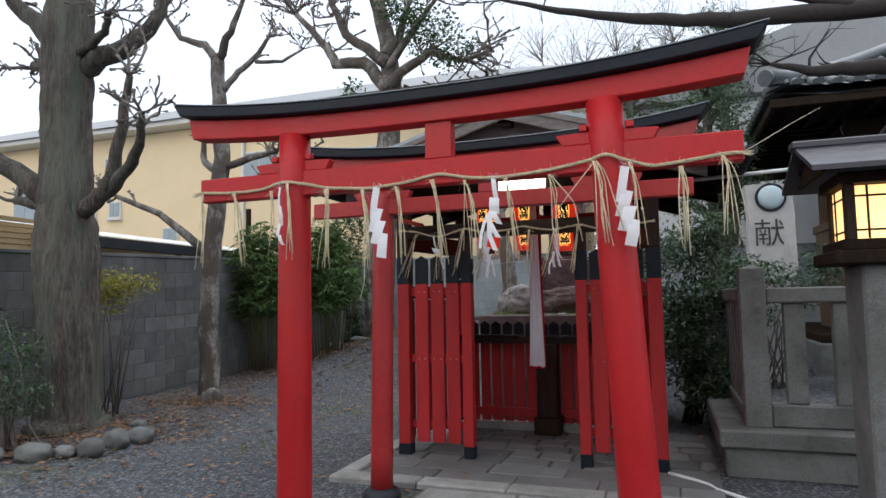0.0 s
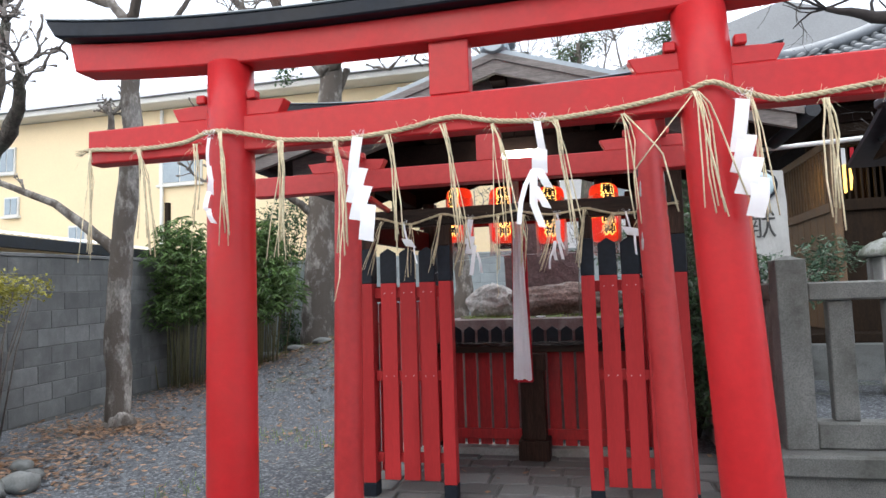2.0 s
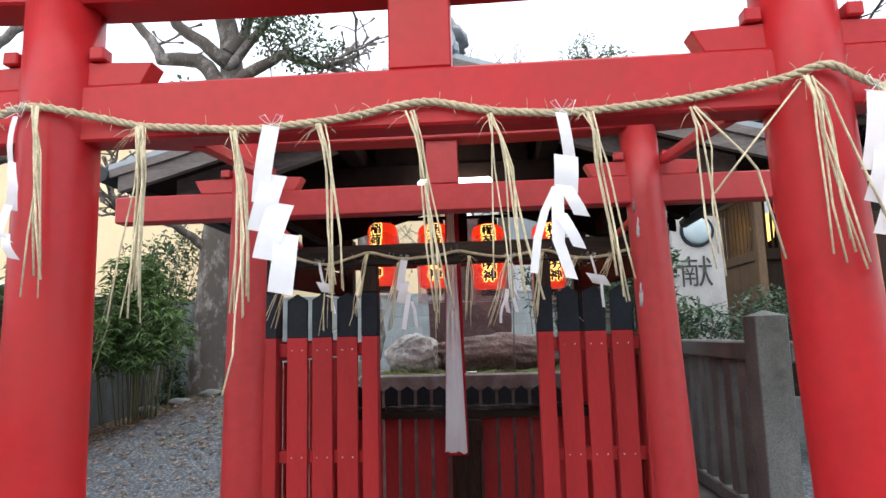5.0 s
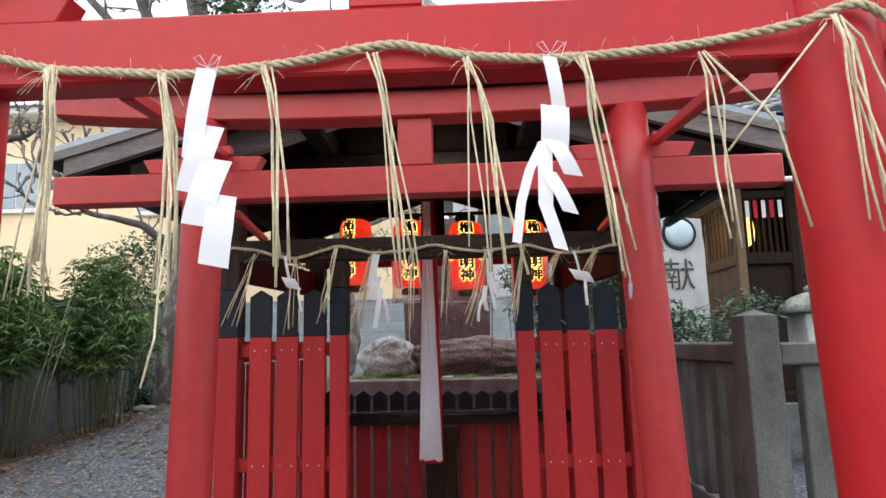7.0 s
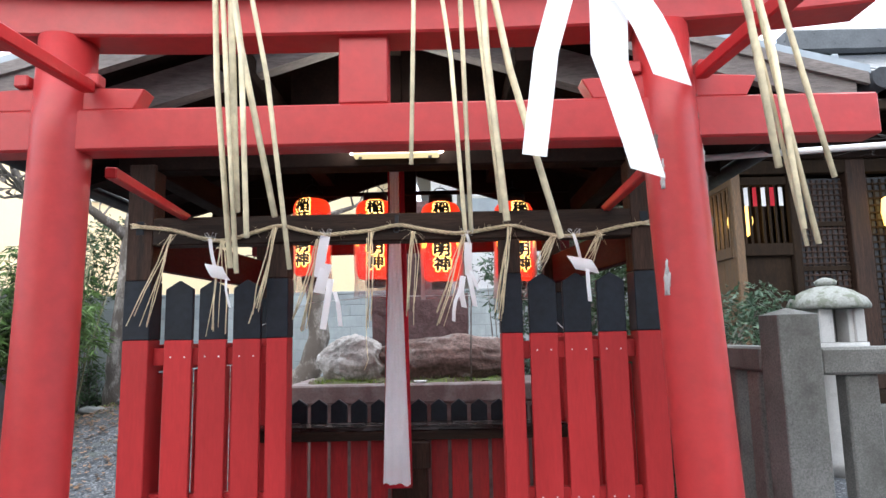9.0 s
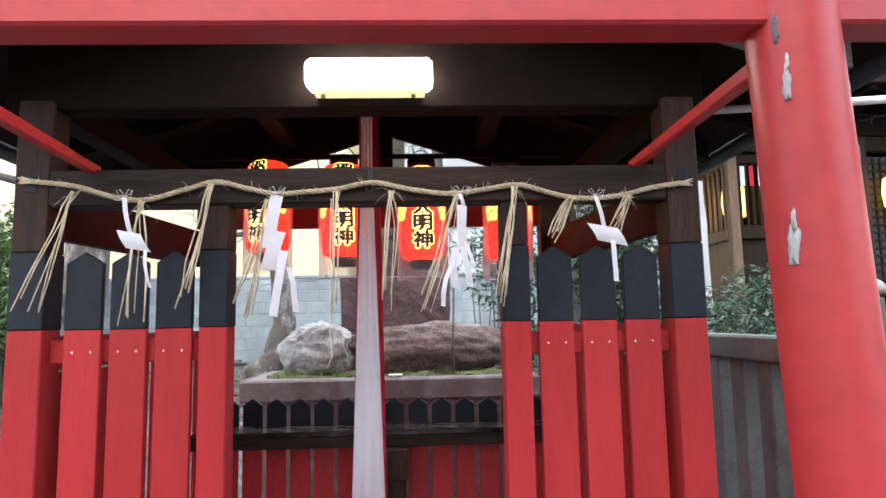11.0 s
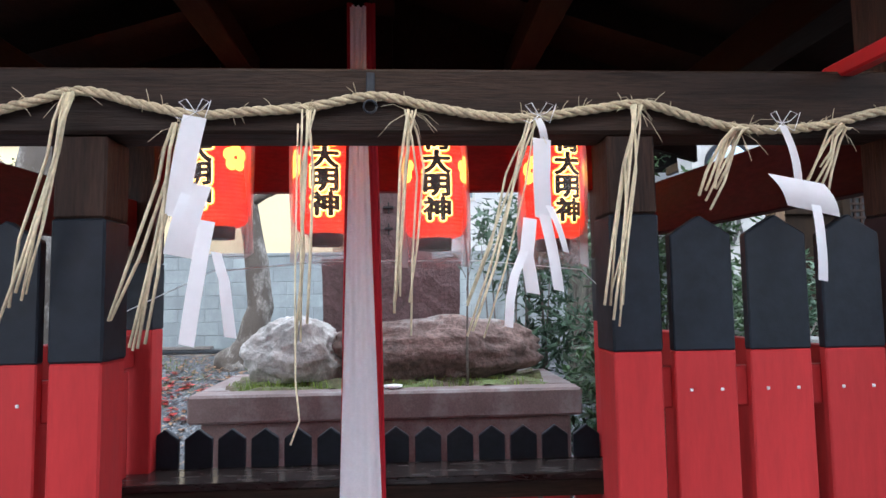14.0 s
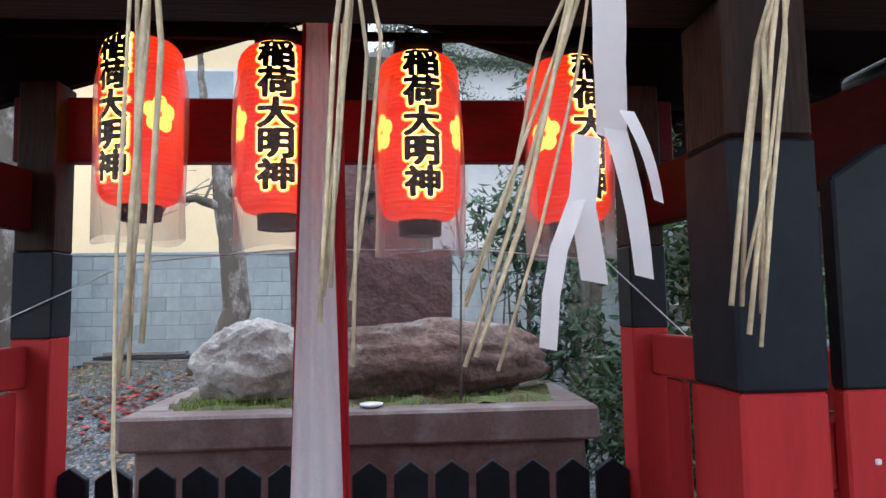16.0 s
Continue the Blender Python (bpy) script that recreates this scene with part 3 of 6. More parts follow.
# ---- straw ropes, tassels and paper streamers ----
def rope(points, r, label, ends=0.0):
    """A laid rope of two twisted strands through points."""
    pts = [Vector(p) for p in points]
    path = []
    for i in range(len(pts) - 1):
        p0, p1, p2, p3 = pts[max(0, i - 1)], pts[i], pts[i + 1], pts[min(len(pts) - 1, i + 2)]
        steps = max(4, int((p2 - p1).length / 0.006))
        for k in range(steps):
            t = k / steps
            path.append(0.5 * ((2 * p1) + (p2 - p0) * t + (2 * p0 - 5 * p1 + 4 * p2 - p3) * t * t + (3 * p1 - p0 - 3 * p2 + p3) * t ** 3))
    path.append(pts[-1])
    ob = thing("straw_rope", pts[0], label, "straw rope", "sacred straw ropes")
    for s in range(3):
        bm = bmesh.new()
        run, line = 0.0, []
        for i, p in enumerate(path):
            if i:
                run += (p - path[i - 1]).length
            a = run / 0.023 * 2 * math.pi / 3 + s * 2 * math.pi / 3
            line.append(p + Vector((0, math.cos(a), math.sin(a))) * r * 0.52)
        tube(line, r * 0.56, 7, bm)
        part("strand", bm, ROPE, ob)
    bm = bmesh.new()
    for _ in range(int(len(path) * 0.3)):
        p = rng.choice(path)
        d = Vector((rng.uniform(-1, 1), rng.uniform(-0.6, 0.1), rng.uniform(-0.8, 1))).normalized() * rng.uniform(0.012, 0.035)
        tube([p, p + d * 0.6 + Vector((0, 0, 0.003)), p + d], [0.0008, 0.0007, 0.0004], 3, bm)
    tagged(part("stray_fibres", bm, STRAW, ob), kind="stuff")
    if ends:
        bm = bmesh.new()
        for e, q in ((path[0], path[1]), (path[-1], path[-2])):
            d = (e - q).normalized()
            for _ in range(26):
                j = Vector((rng.uniform(-1, 1), rng.uniform(-1, 1), rng.uniform(-1, 1))) * r * 0.9
                tube([e - d * 0.01 + j * 0.5, e + d * ends + j * 1.6], [0.0016, 0.001], 4, bm)
        tagged(part("frayed_end", bm, STRAW, ob), kind="stuff")
    return ob


def tassel(top, foot, n, spread, label="bunch of pale straw hanging from the rope", seed=0, bend=0.0):
    """Stalks of straw that hang from the rope and part towards their ends."""
    r = random.Random(seed + int(abs(top[0]) * 100))
    ob = thing("straw_tassel", top, label, "straw tassel", "straw tassels")
    top, foot = Vector(top), Vector(foot)
    for i in range(n):
        e = foot + Vector((r.gauss(0, spread), r.gauss(0, spread * 0.35), r.uniform(-0.02, 0.06)))
        mid = top.lerp(e, 0.35) + Vector((r.gauss(0, 0.008) + bend, r.gauss(0, 0.005), 0.02))
        s = top + Vector((r.uniform(-0.012, 0.012), -0.004 - 0.002 * i, 0.0))
        pts = [s, s.lerp(mid, 0.55) + Vector((bend * 0.3, -0.006, 0.012)), mid, mid.lerp(e, 0.55) + Vector((r.gauss(0, 0.004), 0, 0)), e]
        w = r.uniform(0.0018, 0.0032)
        part("straw", tube(pts, [w * 0.9, w, w, w, w * 0.9], 5), STRAW, ob)
    bm = bmesh.new()
    for _ in range(n + 2):
        d = Vector((r.uniform(-1, 1), -0.3, r.uniform(-1.2, 0.3))) * r.uniform(0.03, 0.07)
        tube([top, top + d * 0.6 + Vector((0, 0, 0.008)), top + d], 0.0006, 3, bm)
    tagged(part("wisp_tuft", bm, STRAW, ob), kind="stuff")
    return ob


def rope_y(x):
    """The rope bulges forward where it passes before a post."""
    return 3.295 - 0.052 * max(math.exp(-((x + 2.242) / 0.10) ** 2), math.exp(-((x + 0.43) / 0.10) ** 2))


def paper(top, y, pieces, label="white paper zigzag streamer tied to the rope"):
    """A folded streamer: each piece follows points (x, z) at a given width, one before the other."""
    ob = thing("paper_streamer", (top[0], y, top[1]), label, "paper streamer", "white paper streamers")
    for i, (w, *line) in enumerate(pieces):
        fine = []
        for (xa, za), (xb, zb) in zip(line, line[1:]):
            fine += [(xa + (xb - xa) * k / 5, za + (zb - za) * k / 5) for k in range(5)]
        fine.append(line[-1])
        bm = bmesh.new()
        rows = []
        for k, (x, z) in enumerate(fine):
            t = k / (len(fine) - 1)
            bow = y - 0.004 * i - 0.010 * math.sin(t * math.pi)
            a, b = (x - w / 2, bow, z + w * 0.10), (x + w / 2, bow - 0.003 + 0.012 * t * (i % 2), z - w * 0.10)
            rows.append((bm.verts.new(a), bm.verts.new(b)))
        for p, q in zip(rows, rows[1:]):
            bm.faces.new((p[0], p[1], q[1], q[0])).smooth = True
        part("paper_fold" if w > 0.03 else "paper_strip", bm, PAPER, ob)
    bm = bmesh.new()
    c = Vector((top[0], y, top[1]))
    for s in (-1, 1):
        tube([c, c + Vector((s * 0.014, -0.006, 0.022)), c + Vector((s * 0.026, -0.008, 0.016)), c + Vector((s * 0.014, -0.004, 0.004)), c], 0.0009, 4, bm)
        tube([c, c + Vector((s * 0.018, -0.008, -0.016)), c + Vector((s * 0.030, -0.01, -0.012 + 0.03 * (s > 0)))], 0.0008, 4, bm)
    part("thread", bm, PAPER, ob, "white tied thread")
    return ob


ROPE_LINE = ((-2.892, 2.112), (-2.847, 2.116), (-2.624, 2.102), (-2.426, 2.109), (-2.29, 2.127), (-2.21, 2.127), (-2.09, 2.108), (-1.99, 2.085), (-1.885, 2.076), (-1.785, 2.067), (-1.70, 2.065), (-1.56, 2.075), (-1.456, 2.087), (-1.395, 2.100), (-1.305, 2.109), (-1.25, 2.100), (-1.157, 2.080), (-1.057, 2.070), (-0.985, 2.067), (-0.90, 2.070), (-0.75, 2.081), (-0.635, 2.096), (-0.521, 2.110), (-0.435, 2.126), (-0.352, 2.100), (-0.243, 2.067), (-0.186, 2.063), (-0.045, 2.076), (0.112, 2.092), (0.182, 2.088))
rope([(x, rope_y(x), z) for x, z in ROPE_LINE], 0.0092, "twisted straw rope strung along the first torii gate", 0.03)
for i, (x, z, fx, fz, n, sp) in enumerate(((-2.84, 2.105, -2.843, 1.663, 6, 0.022), (-2.61, 2.094, -2.545, 1.67, 7, 0.035), (-2.335, 2.085, -2.32, 1.78, 4, 0.03), (-2.21, 2.118, -2.19, 1.688, 6, 0.03), (-1.98, 2.073, -1.985, 1.63, 9, 0.03), (-1.755, 2.052, -1.726, 1.625, 6, 0.014), (-1.55, 2.058, -1.504, 1.63, 6, 0.014), (-1.34, 2.078, -1.285, 1.62, 6, 0.024), (-1.155, 2.062, -1.115, 1.64, 6, 0.042), (-0.944, 2.055, -0.879, 1.641, 5, 0.014), (-0.71, 2.055, -0.68, 1.67, 3, 0.012), (-0.485, 2.095, -0.44, 1.69, 7, 0.04), (-0.32, 2.08, -0.29, 1.65, 6, 0.02), (-0.095, 2.045, -0.08, 1.64, 6, 0.02), (0.09, 2.078, 0.125, 1.70, 6, 0.03))):
    front = rope_y(x) - 0.022
    tassel((x, front, z), (fx, min(front, rope_y(fx) - 0.02) - 0.012, fz), n, sp, seed=i, bend=0.008)
crossed = thing("straw_tassel", (-0.72, 3.255, 2.06), "two straw stalks crossing below the rope", "straw tassel", "straw tassels")
part("straw", tube([(-0.71, 3.265, 2.055), (-0.615, 3.25, 1.934), (-0.595, 3.25, 1.904), (-0.557, 3.245, 1.709)], 0.003, 5), STRAW, crossed)
part("straw", tube([(-0.494, 3.24, 2.089), (-0.62, 3.24, 1.94), (-0.688, 3.25, 1.855)], 0.0025, 5), STRAW, crossed)
drooping = thing("straw_stalk", (-1.755, 3.27, 2.05), "single long drooping straw stalk", "straw stalk", "drooping straw stalks")
part("straw", tube([(-1.755, 3.268, 2.05), (-1.722, 3.258, 1.80), (-1.738, 3.255, 1.63), (-1.742, 3.255, 1.54), (-1.764, 3.255, 1.452)], 0.0022, 5), STRAW, drooping)
paper((-2.25, 2.105), 3.215, ((0.016, (-2.25, 2.095), (-2.253, 1.975)), (0.022, (-2.248, 1.985), (-2.236, 1.93), (-2.246, 1.875)), (0.024, (-2.246, 1.885), (-2.256, 1.82), (-2.24, 1.80)), (0.022, (-2.244, 1.82), (-2.236, 1.79), (-2.226, 1.762))), "narrow white paper streamer twisted edge-on beside a post")
paper((-1.663, 2.062), 3.262, ((0.042, (-1.663, 2.058), (-1.687, 1.878)), (0.054, (-1.650, 1.940), (-1.688, 1.812)), (0.058, (-1.634, 1.872), (-1.672, 1.747)), (0.054, (-1.620, 1.802), (-1.624, 1.74), (-1.637, 1.670))))
paper((-1.0, 2.062), 3.262, ((0.026, (-1.002, 2.055), (-0.988, 1.945)), (0.052, (-0.997, 1.955), (-1.0, 1.876)), (0.017, (-1.022, 1.885), (-1.05, 1.83), (-1.068, 1.77), (-1.078, 1.697)), (0.027, (-1.020, 1.880), (-1.024, 1.763), (-0.998, 1.683)), (0.034, (-1.006, 1.885), (-0.971, 1.817)), (0.030, (-1.018, 1.825), (-0.979, 1.748))), "white paper streamer with curled loose strips")
paper((-0.345, 2.07), 3.232, ((0.042, (-0.345, 2.058), (-0.374, 1.886)), (0.054, (-0.338, 1.940), (-0.372, 1.818)), (0.058, (-0.326, 1.866), (-0.362, 1.748)), (0.054, (-0.314, 1.80), (-0.318, 1.74), (-0.334, 1.676))))

# ---- small open hall ----
CX, HY0, HY1 = -1.385, 5.585, 7.0
hall = thing("shrine_hall", (CX, HY0, 0), "small open timber shrine hall with vermilion picket fence", "shrine hall")


def post_painted(x0, x1, y0, y1, ztop, foot=0.13):
    p = part("post", box(x0, x1, y0, y1, foot, 1.58), RED_BOARD, hall)
    part("black_band", box(x0 - 0.0015, x1 + 0.0015, y0 - 0.0015, y1 + 0.0015, 1.58, 1.838), BLACK, p, "black painted band")
    part("black_foot", box(x0 - 0.0015, x1 + 0.0015, y0 - 0.0015, y1 + 0.0015, 0.0, foot), BLACK, p, "black painted foot")
    part("bare_top", box(x0, x1, y0, y1, 1.839, ztop), WOOD_UP, p, "bare dark timber top")


def picket(x, y, w, top, mark, low, paint, parent=None):
    parent = parent or hall
    sh = top - 0.038
    p = part("picket", box(x - w / 2, x + w / 2, y, y + 0.022, low, mark, 0.003), paint, parent)
    part("pointed_tip", prism([(x - w / 2, mark), (x + w / 2, mark), (x + w / 2, sh), (x, top), (x - w / 2, sh)], y - 0.001, y + 0.023, 0.003), BLACK, p, "black pointed tip")
    return p


for x0, y0 in ((-2.553, HY0 - 0.005), (-0.335, HY0 - 0.005), (-2.39, HY1 - 0.06), (-0.52, HY1 - 0.06)):
    post_painted(x0, x0 + 0.114, y0, y0 + 0.114, 2.36)
for x0 in (-1.932, -0.916):
    post_painted(x0, x0 + 0.092, HY0, HY0 + 0.098, 1.990)
for cx, span in ((-2.172, (-2.44, -1.93)), (-0.584, (-0.83, -0.335))):
    for k in (-1, 0, 1):
        p = picket(cx + k * 0.1495, HY0 + 0.02, 0.121, 1.838, 1.578, 0.15, RED_BOARD)
        for zz in (1.505, 0.895):
            for dx in (-0.03, 0.03):
                nx = cx + k * 0.1495 + dx
                part("nail", box(nx - 0.003, nx + 0.003, HY0 + 0.0175, HY0 + 0.021, zz - 0.003, zz + 0.003, 0.001), PIPE, p)
    for z0, z1 in ((1.468, 1.545), (0.858, 0.932), (0.27, 0.34)):
        part("rail", box(*span, HY0 + 0.044, HY0 + 0.075, z0, z1), RED_BOARD, hall)
part("front_beam", box(-2.439, -0.336, HY0 - 0.008, HY0 + 0.095, 1.991, 2.115, 0.006), WOOD, hall, "dark grained cross beam")
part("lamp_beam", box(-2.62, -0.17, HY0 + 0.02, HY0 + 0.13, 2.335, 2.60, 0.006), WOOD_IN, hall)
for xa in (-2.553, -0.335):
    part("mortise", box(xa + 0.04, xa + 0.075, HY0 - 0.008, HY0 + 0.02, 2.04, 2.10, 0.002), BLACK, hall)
part("back_beam", box(-2.44, -0.334, HY1 + 0.0, HY1 + 0.06, 2.123, 2.328, 0.005), RED_BEAM, hall, "rear beam in shade-darkened maroon")
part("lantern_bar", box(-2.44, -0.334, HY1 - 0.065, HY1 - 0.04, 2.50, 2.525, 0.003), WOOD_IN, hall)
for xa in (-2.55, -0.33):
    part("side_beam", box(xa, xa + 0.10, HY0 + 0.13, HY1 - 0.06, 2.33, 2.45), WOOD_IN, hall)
    xb = -2.36 if xa < -1 else -0.44
    part("side_rail", bar((xa + 0.05, HY0 + 0.12, 1.99), (xb, HY1 - 0.065, 1.99), 0.05, 0.18), MAROON, hall, "side rail in shade-darkened maroon")
    for k in range(9):
        xk = xa + 0.04 + (xb - xa - 0.04) * (k + 0.5) / 9
        part("side_board", box(xk, xk + 0.022, HY0 + 0.13 + k * 0.135, HY0 + 0.245 + k * 0.135, 0.15, 1.43), RED_BOARD, hall)
    part("side_cap_rail", bar((xa + 0.05, HY0 + 0.12, 1.50), (xb, HY1 - 0.065, 1.50), 0.05, 0.12), RED_BOARD, hall)
part("king_post", box(CX - 0.04, CX + 0.04, HY1 + 0.0, HY1 + 0.07, 2.32, 2.93), WOOD_IN, hall)
part("front_king_post", box(CX - 0.045, CX + 0.045, HY0 + 0.03, HY0 + 0.10, 2.60, 2.93), WOOD_IN, hall)

# roof: two metal slopes over boards, with rafters, verge boards and gable boards
EAVE, RIDGE, RY0, RY1 = 1.78, 3.045, 5.02, 7.16
RISE = 0.57


def slope_slab(s, y0, y1, off0, off1, x_from=0.0, x_to=EAVE, name="roof_slope", mat=ROOF, label=""):
    def z(x):
        return RIDGE - RISE * x / EAVE + 0.035 * (x / EAVE) ** 3
    bm = bmesh.new()
    n = 6
    xs = [x_from + (x_to - x_from) * i / n for i in range(n + 1)]
    rows = [[bm.verts.new((CX + s * x, y, z(x) + o)) for y, o in ((y0, off0), (y1, off0), (y1, off1), (y0, off1))] for x in xs]
    for a, b in zip(rows, rows[1:]):
        for k in range(4):
            bm.faces.new((a[k], b[k], b[(k + 1) % 4], a[(k + 1) % 4]))
    bm.faces.new(rows[0])
    bm.faces.new(rows[-1])
    bmesh.ops.recalc_face_normals(bm, faces=bm.faces)
    return part(name, bm, mat, hall, label)


for s in (-1, 1):
    slope_slab(s, RY0, RY1, -0.03, 0.0, label="grey blue sheet metal roof slope")
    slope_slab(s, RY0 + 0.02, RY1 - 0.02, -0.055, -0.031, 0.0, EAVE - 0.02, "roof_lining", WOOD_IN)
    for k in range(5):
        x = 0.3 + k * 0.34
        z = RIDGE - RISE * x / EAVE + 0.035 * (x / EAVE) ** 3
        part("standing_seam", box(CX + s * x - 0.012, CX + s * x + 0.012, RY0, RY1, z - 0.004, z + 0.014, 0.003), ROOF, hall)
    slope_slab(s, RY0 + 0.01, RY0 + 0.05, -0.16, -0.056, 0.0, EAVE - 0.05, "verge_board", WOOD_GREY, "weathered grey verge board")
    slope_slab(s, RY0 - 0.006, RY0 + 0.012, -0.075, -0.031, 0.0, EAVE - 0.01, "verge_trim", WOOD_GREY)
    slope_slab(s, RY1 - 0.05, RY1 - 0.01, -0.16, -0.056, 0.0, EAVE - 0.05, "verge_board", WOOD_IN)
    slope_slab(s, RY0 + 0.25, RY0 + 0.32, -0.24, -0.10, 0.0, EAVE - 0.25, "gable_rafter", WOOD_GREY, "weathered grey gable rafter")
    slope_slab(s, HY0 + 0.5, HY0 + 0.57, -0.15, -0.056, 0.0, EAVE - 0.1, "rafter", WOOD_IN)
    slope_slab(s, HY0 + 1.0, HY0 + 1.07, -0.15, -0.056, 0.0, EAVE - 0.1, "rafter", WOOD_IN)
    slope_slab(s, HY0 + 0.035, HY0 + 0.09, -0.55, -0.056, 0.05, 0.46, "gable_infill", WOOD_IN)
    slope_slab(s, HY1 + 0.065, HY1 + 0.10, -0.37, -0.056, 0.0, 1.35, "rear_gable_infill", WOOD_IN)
    part("gutter", tube([(CX + s * (EAVE + 0.03), RY0 - 0.02, 2.455), (CX + s * (EAVE + 0.03), RY1, 2.435)], 0.04, 12), BLACK_WORN, hall, "dark rain gutter")
part("ridge_cap", box(CX - 0.09, CX + 0.09, RY0 - 0.02, RY1, RIDGE - 0.03, RIDGE + 0.05, 0.02), ROOF, hall)
part("ridge_end", tube([(CX, RY0 - 0.05, RIDGE + 0.035), (CX, RY0 + 0.02, RIDGE + 0.035)], [0.075, 0.08], 24), ROOF, hall, "round ridge end")
part("ridge_ornament", lump(CX, RY0 + 0.16, RIDGE + 0.13, 0.14, 0.07, 0.12, 4.0, 0.35, 3), TILE, hall, "dark tile ridge ornament")
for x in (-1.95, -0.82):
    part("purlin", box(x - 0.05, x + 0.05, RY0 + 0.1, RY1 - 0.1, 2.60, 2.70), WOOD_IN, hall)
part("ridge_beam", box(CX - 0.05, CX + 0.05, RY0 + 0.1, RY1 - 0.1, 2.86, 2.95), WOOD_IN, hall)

# rear fence with black tips, ledge and sill
for k in range(14):
    picket(-2.245 + k * 0.1283, HY1 + 0.005, 0.105, 1.19 - 0.0018 * k, 1.035, 0.1, RED_DARK)
part("ledge", box(-2.43, -0.44, 6.78, HY1, 1.012, 1.04, 0.004), LEDGE, hall, "dark smooth wooden ledge")
part("ledge_lip", box(-2.43, -0.44, 6.783, 6.81, 0.955, 1.011, 0.003), WOOD, hall)
part("rear_rail", box(-2.437, -0.337, HY1 - 0.03, HY1 + 0.003, 0.16, 0.25), RED_DARK, hall)
part("sill", box(-2.50, -0.28, HY1 - 0.10, HY1 + 0.12, 0.02, 0.095, 0.008), KERB, hall, "pale stone sill")
stand = thing("offering_stand", (-1.40, 6.86, 0.03), "narrow dark wooden offering stand below the ledge", "offering stand")
part("stem", box(-1.50, -1.29, 6.74, 6.95, 0.20, 0.955, 0.006), WOOD_UP, stand)
part("foot", box(-1.53, -1.26, 6.70, 6.97, 0.03, 0.20, 0.008), WOOD_UP, stand)
part("top_block", box(-1.52, -1.27, 6.72, 6.78, 0.80, 0.95, 0.005), WOOD_UP, stand)

# lamp on the beam
lamp = thing("fluorescent_lamp", (CX, HY0, 2.376), "lit white fluorescent lamp screwed to a dark beam", "lamp")
part("cover", box(-1.578, -1.143, HY0 - 0.072, HY0 + 0.018, 2.384, 2.484, 0.016), TUBE_LIGHT, lamp, "glowing white cover")
# underside emits weakly, standing in for the lamp's own light on it
part("backplate", box(-1.55, -1.17, HY0 - 0.058, HY0 + 0.019, 2.368, 2.383, 0.003), glowing("lit_lamp_underside", (1.0, 0.82, 0.40), 0.35, (0.8, 0.75, 0.6)), lamp, "yellowish underside with added glow")
for x in (-1.52, -1.21):
    part("screw", lathe(x, HY0 - 0.02, [(0.008, 2.358), (0.008, 2.368)], 10), STEEL, lamp)

# straw rope of the hall with tassels and paper
YB = HY0 - 0.022
HALL_ROPE = ((-2.485, 2.074), (-2.345, 2.056), (-2.214, 2.018), (-2.11, 2.007), (-1.98, 2.040), (-1.875, 2.065), (-1.769, 2.040), (-1.673, 2.022), (-1.577, 2.028), (-1.473, 2.036), (-1.355, 2.057), (-1.25, 2.037), (-1.131, 2.018), (-1.051, 2.018), (-0.956, 2.032), (-0.854, 2.043), (-0.766, 2.020), (-0.685, 1.999), (-0.588, 1.994), (-0.491, 2.005), (-0.391, 2.029), (-0.292, 2.043))
rope([(x, YB, z) for x, z in HALL_ROPE], 0.0088, "twisted straw rope nailed along the hall's front beam", 0.035)
hook = thing("iron_hook", (-1.362, YB, 2.06), "small dark iron hook screwed into the beam", "hook")
part("plate", box(-1.370, -1.354, HY0 - 0.014, HY0 - 0.008, 2.055, 2.105, 0.002), BLACK_WORN, hook)
part("eye", tube([(-1.362 + 0.012 * math.cos(t), HY0 - 0.03, 2.035 + 0.012 * math.sin(t)) for t in (k * 0.63 for k in range(11))], 0.0022, 6), BLACK_WORN, hook)
for i, (x, z, fx, fz, n, sp) in enumerate(((-2.33, 2.035, -2.45, 1.637, 5, 0.028), (-2.112, 2.0, -2.15, 1.585, 5, 0.035), (-1.885, 2.055, -1.955, 1.65, 6, 0.022), (-1.695, 2.0, -1.778, 1.619, 6, 0.014), (-1.471, 2.025, -1.485, 1.60, 5, 0.010), (-1.289, 2.025, -1.305, 1.64, 6, 0.022), (-1.065, 2.008, -1.18, 1.622, 5, 0.016), (-0.87, 2.034, -0.925, 1.63, 7, 0.012), (-0.675, 1.99, -0.75, 1.85, 7, 0.012), (-0.476, 1.99, -0.54, 1.878, 7, 0.010))):
    tassel((x, YB - 0.012, z), (fx, YB - 0.024, fz), n, sp, seed=40 + i, bend=0.004)
long_straw = thing("straw_stalk", (-1.49, YB - 0.02, 2.0), "single long drooping straw stalk", "straw stalk")
part("straw", tube([(-1.49, YB - 0.02, 2.0), (-1.493, YB - 0.03, 1.72), (-1.492, YB - 0.03, 1.55), (-1.485, YB - 0.03, 1.48), (-1.50, YB - 0.03, 1.44)], 0.0018, 5), STRAW, long_straw)
paper((-2.169, 2.015), YB - 0.022, ((0.018, (-2.169, 2.010), (-2.146, 1.890)), (0.080, (-2.150, 1.895), (-2.118, 1.835)), (0.012, (-2.092, 1.835), (-2.088, 1.785), (-2.074, 1.711))), "white paper streamer caught on the fence tips")
paper((-1.669, 2.02), YB - 0.022, ((0.042, (-1.669, 2.012), (-1.698, 1.833)), (0.046, (-1.660, 1.890), (-1.696, 1.765)), (0.028, (-1.643, 1.825), (-1.655, 1.736), (-1.676, 1.611)), (0.019, (-1.626, 1.77), (-1.610, 1.72), (-1.602, 1.623))), "white paper streamer with long loose strips")
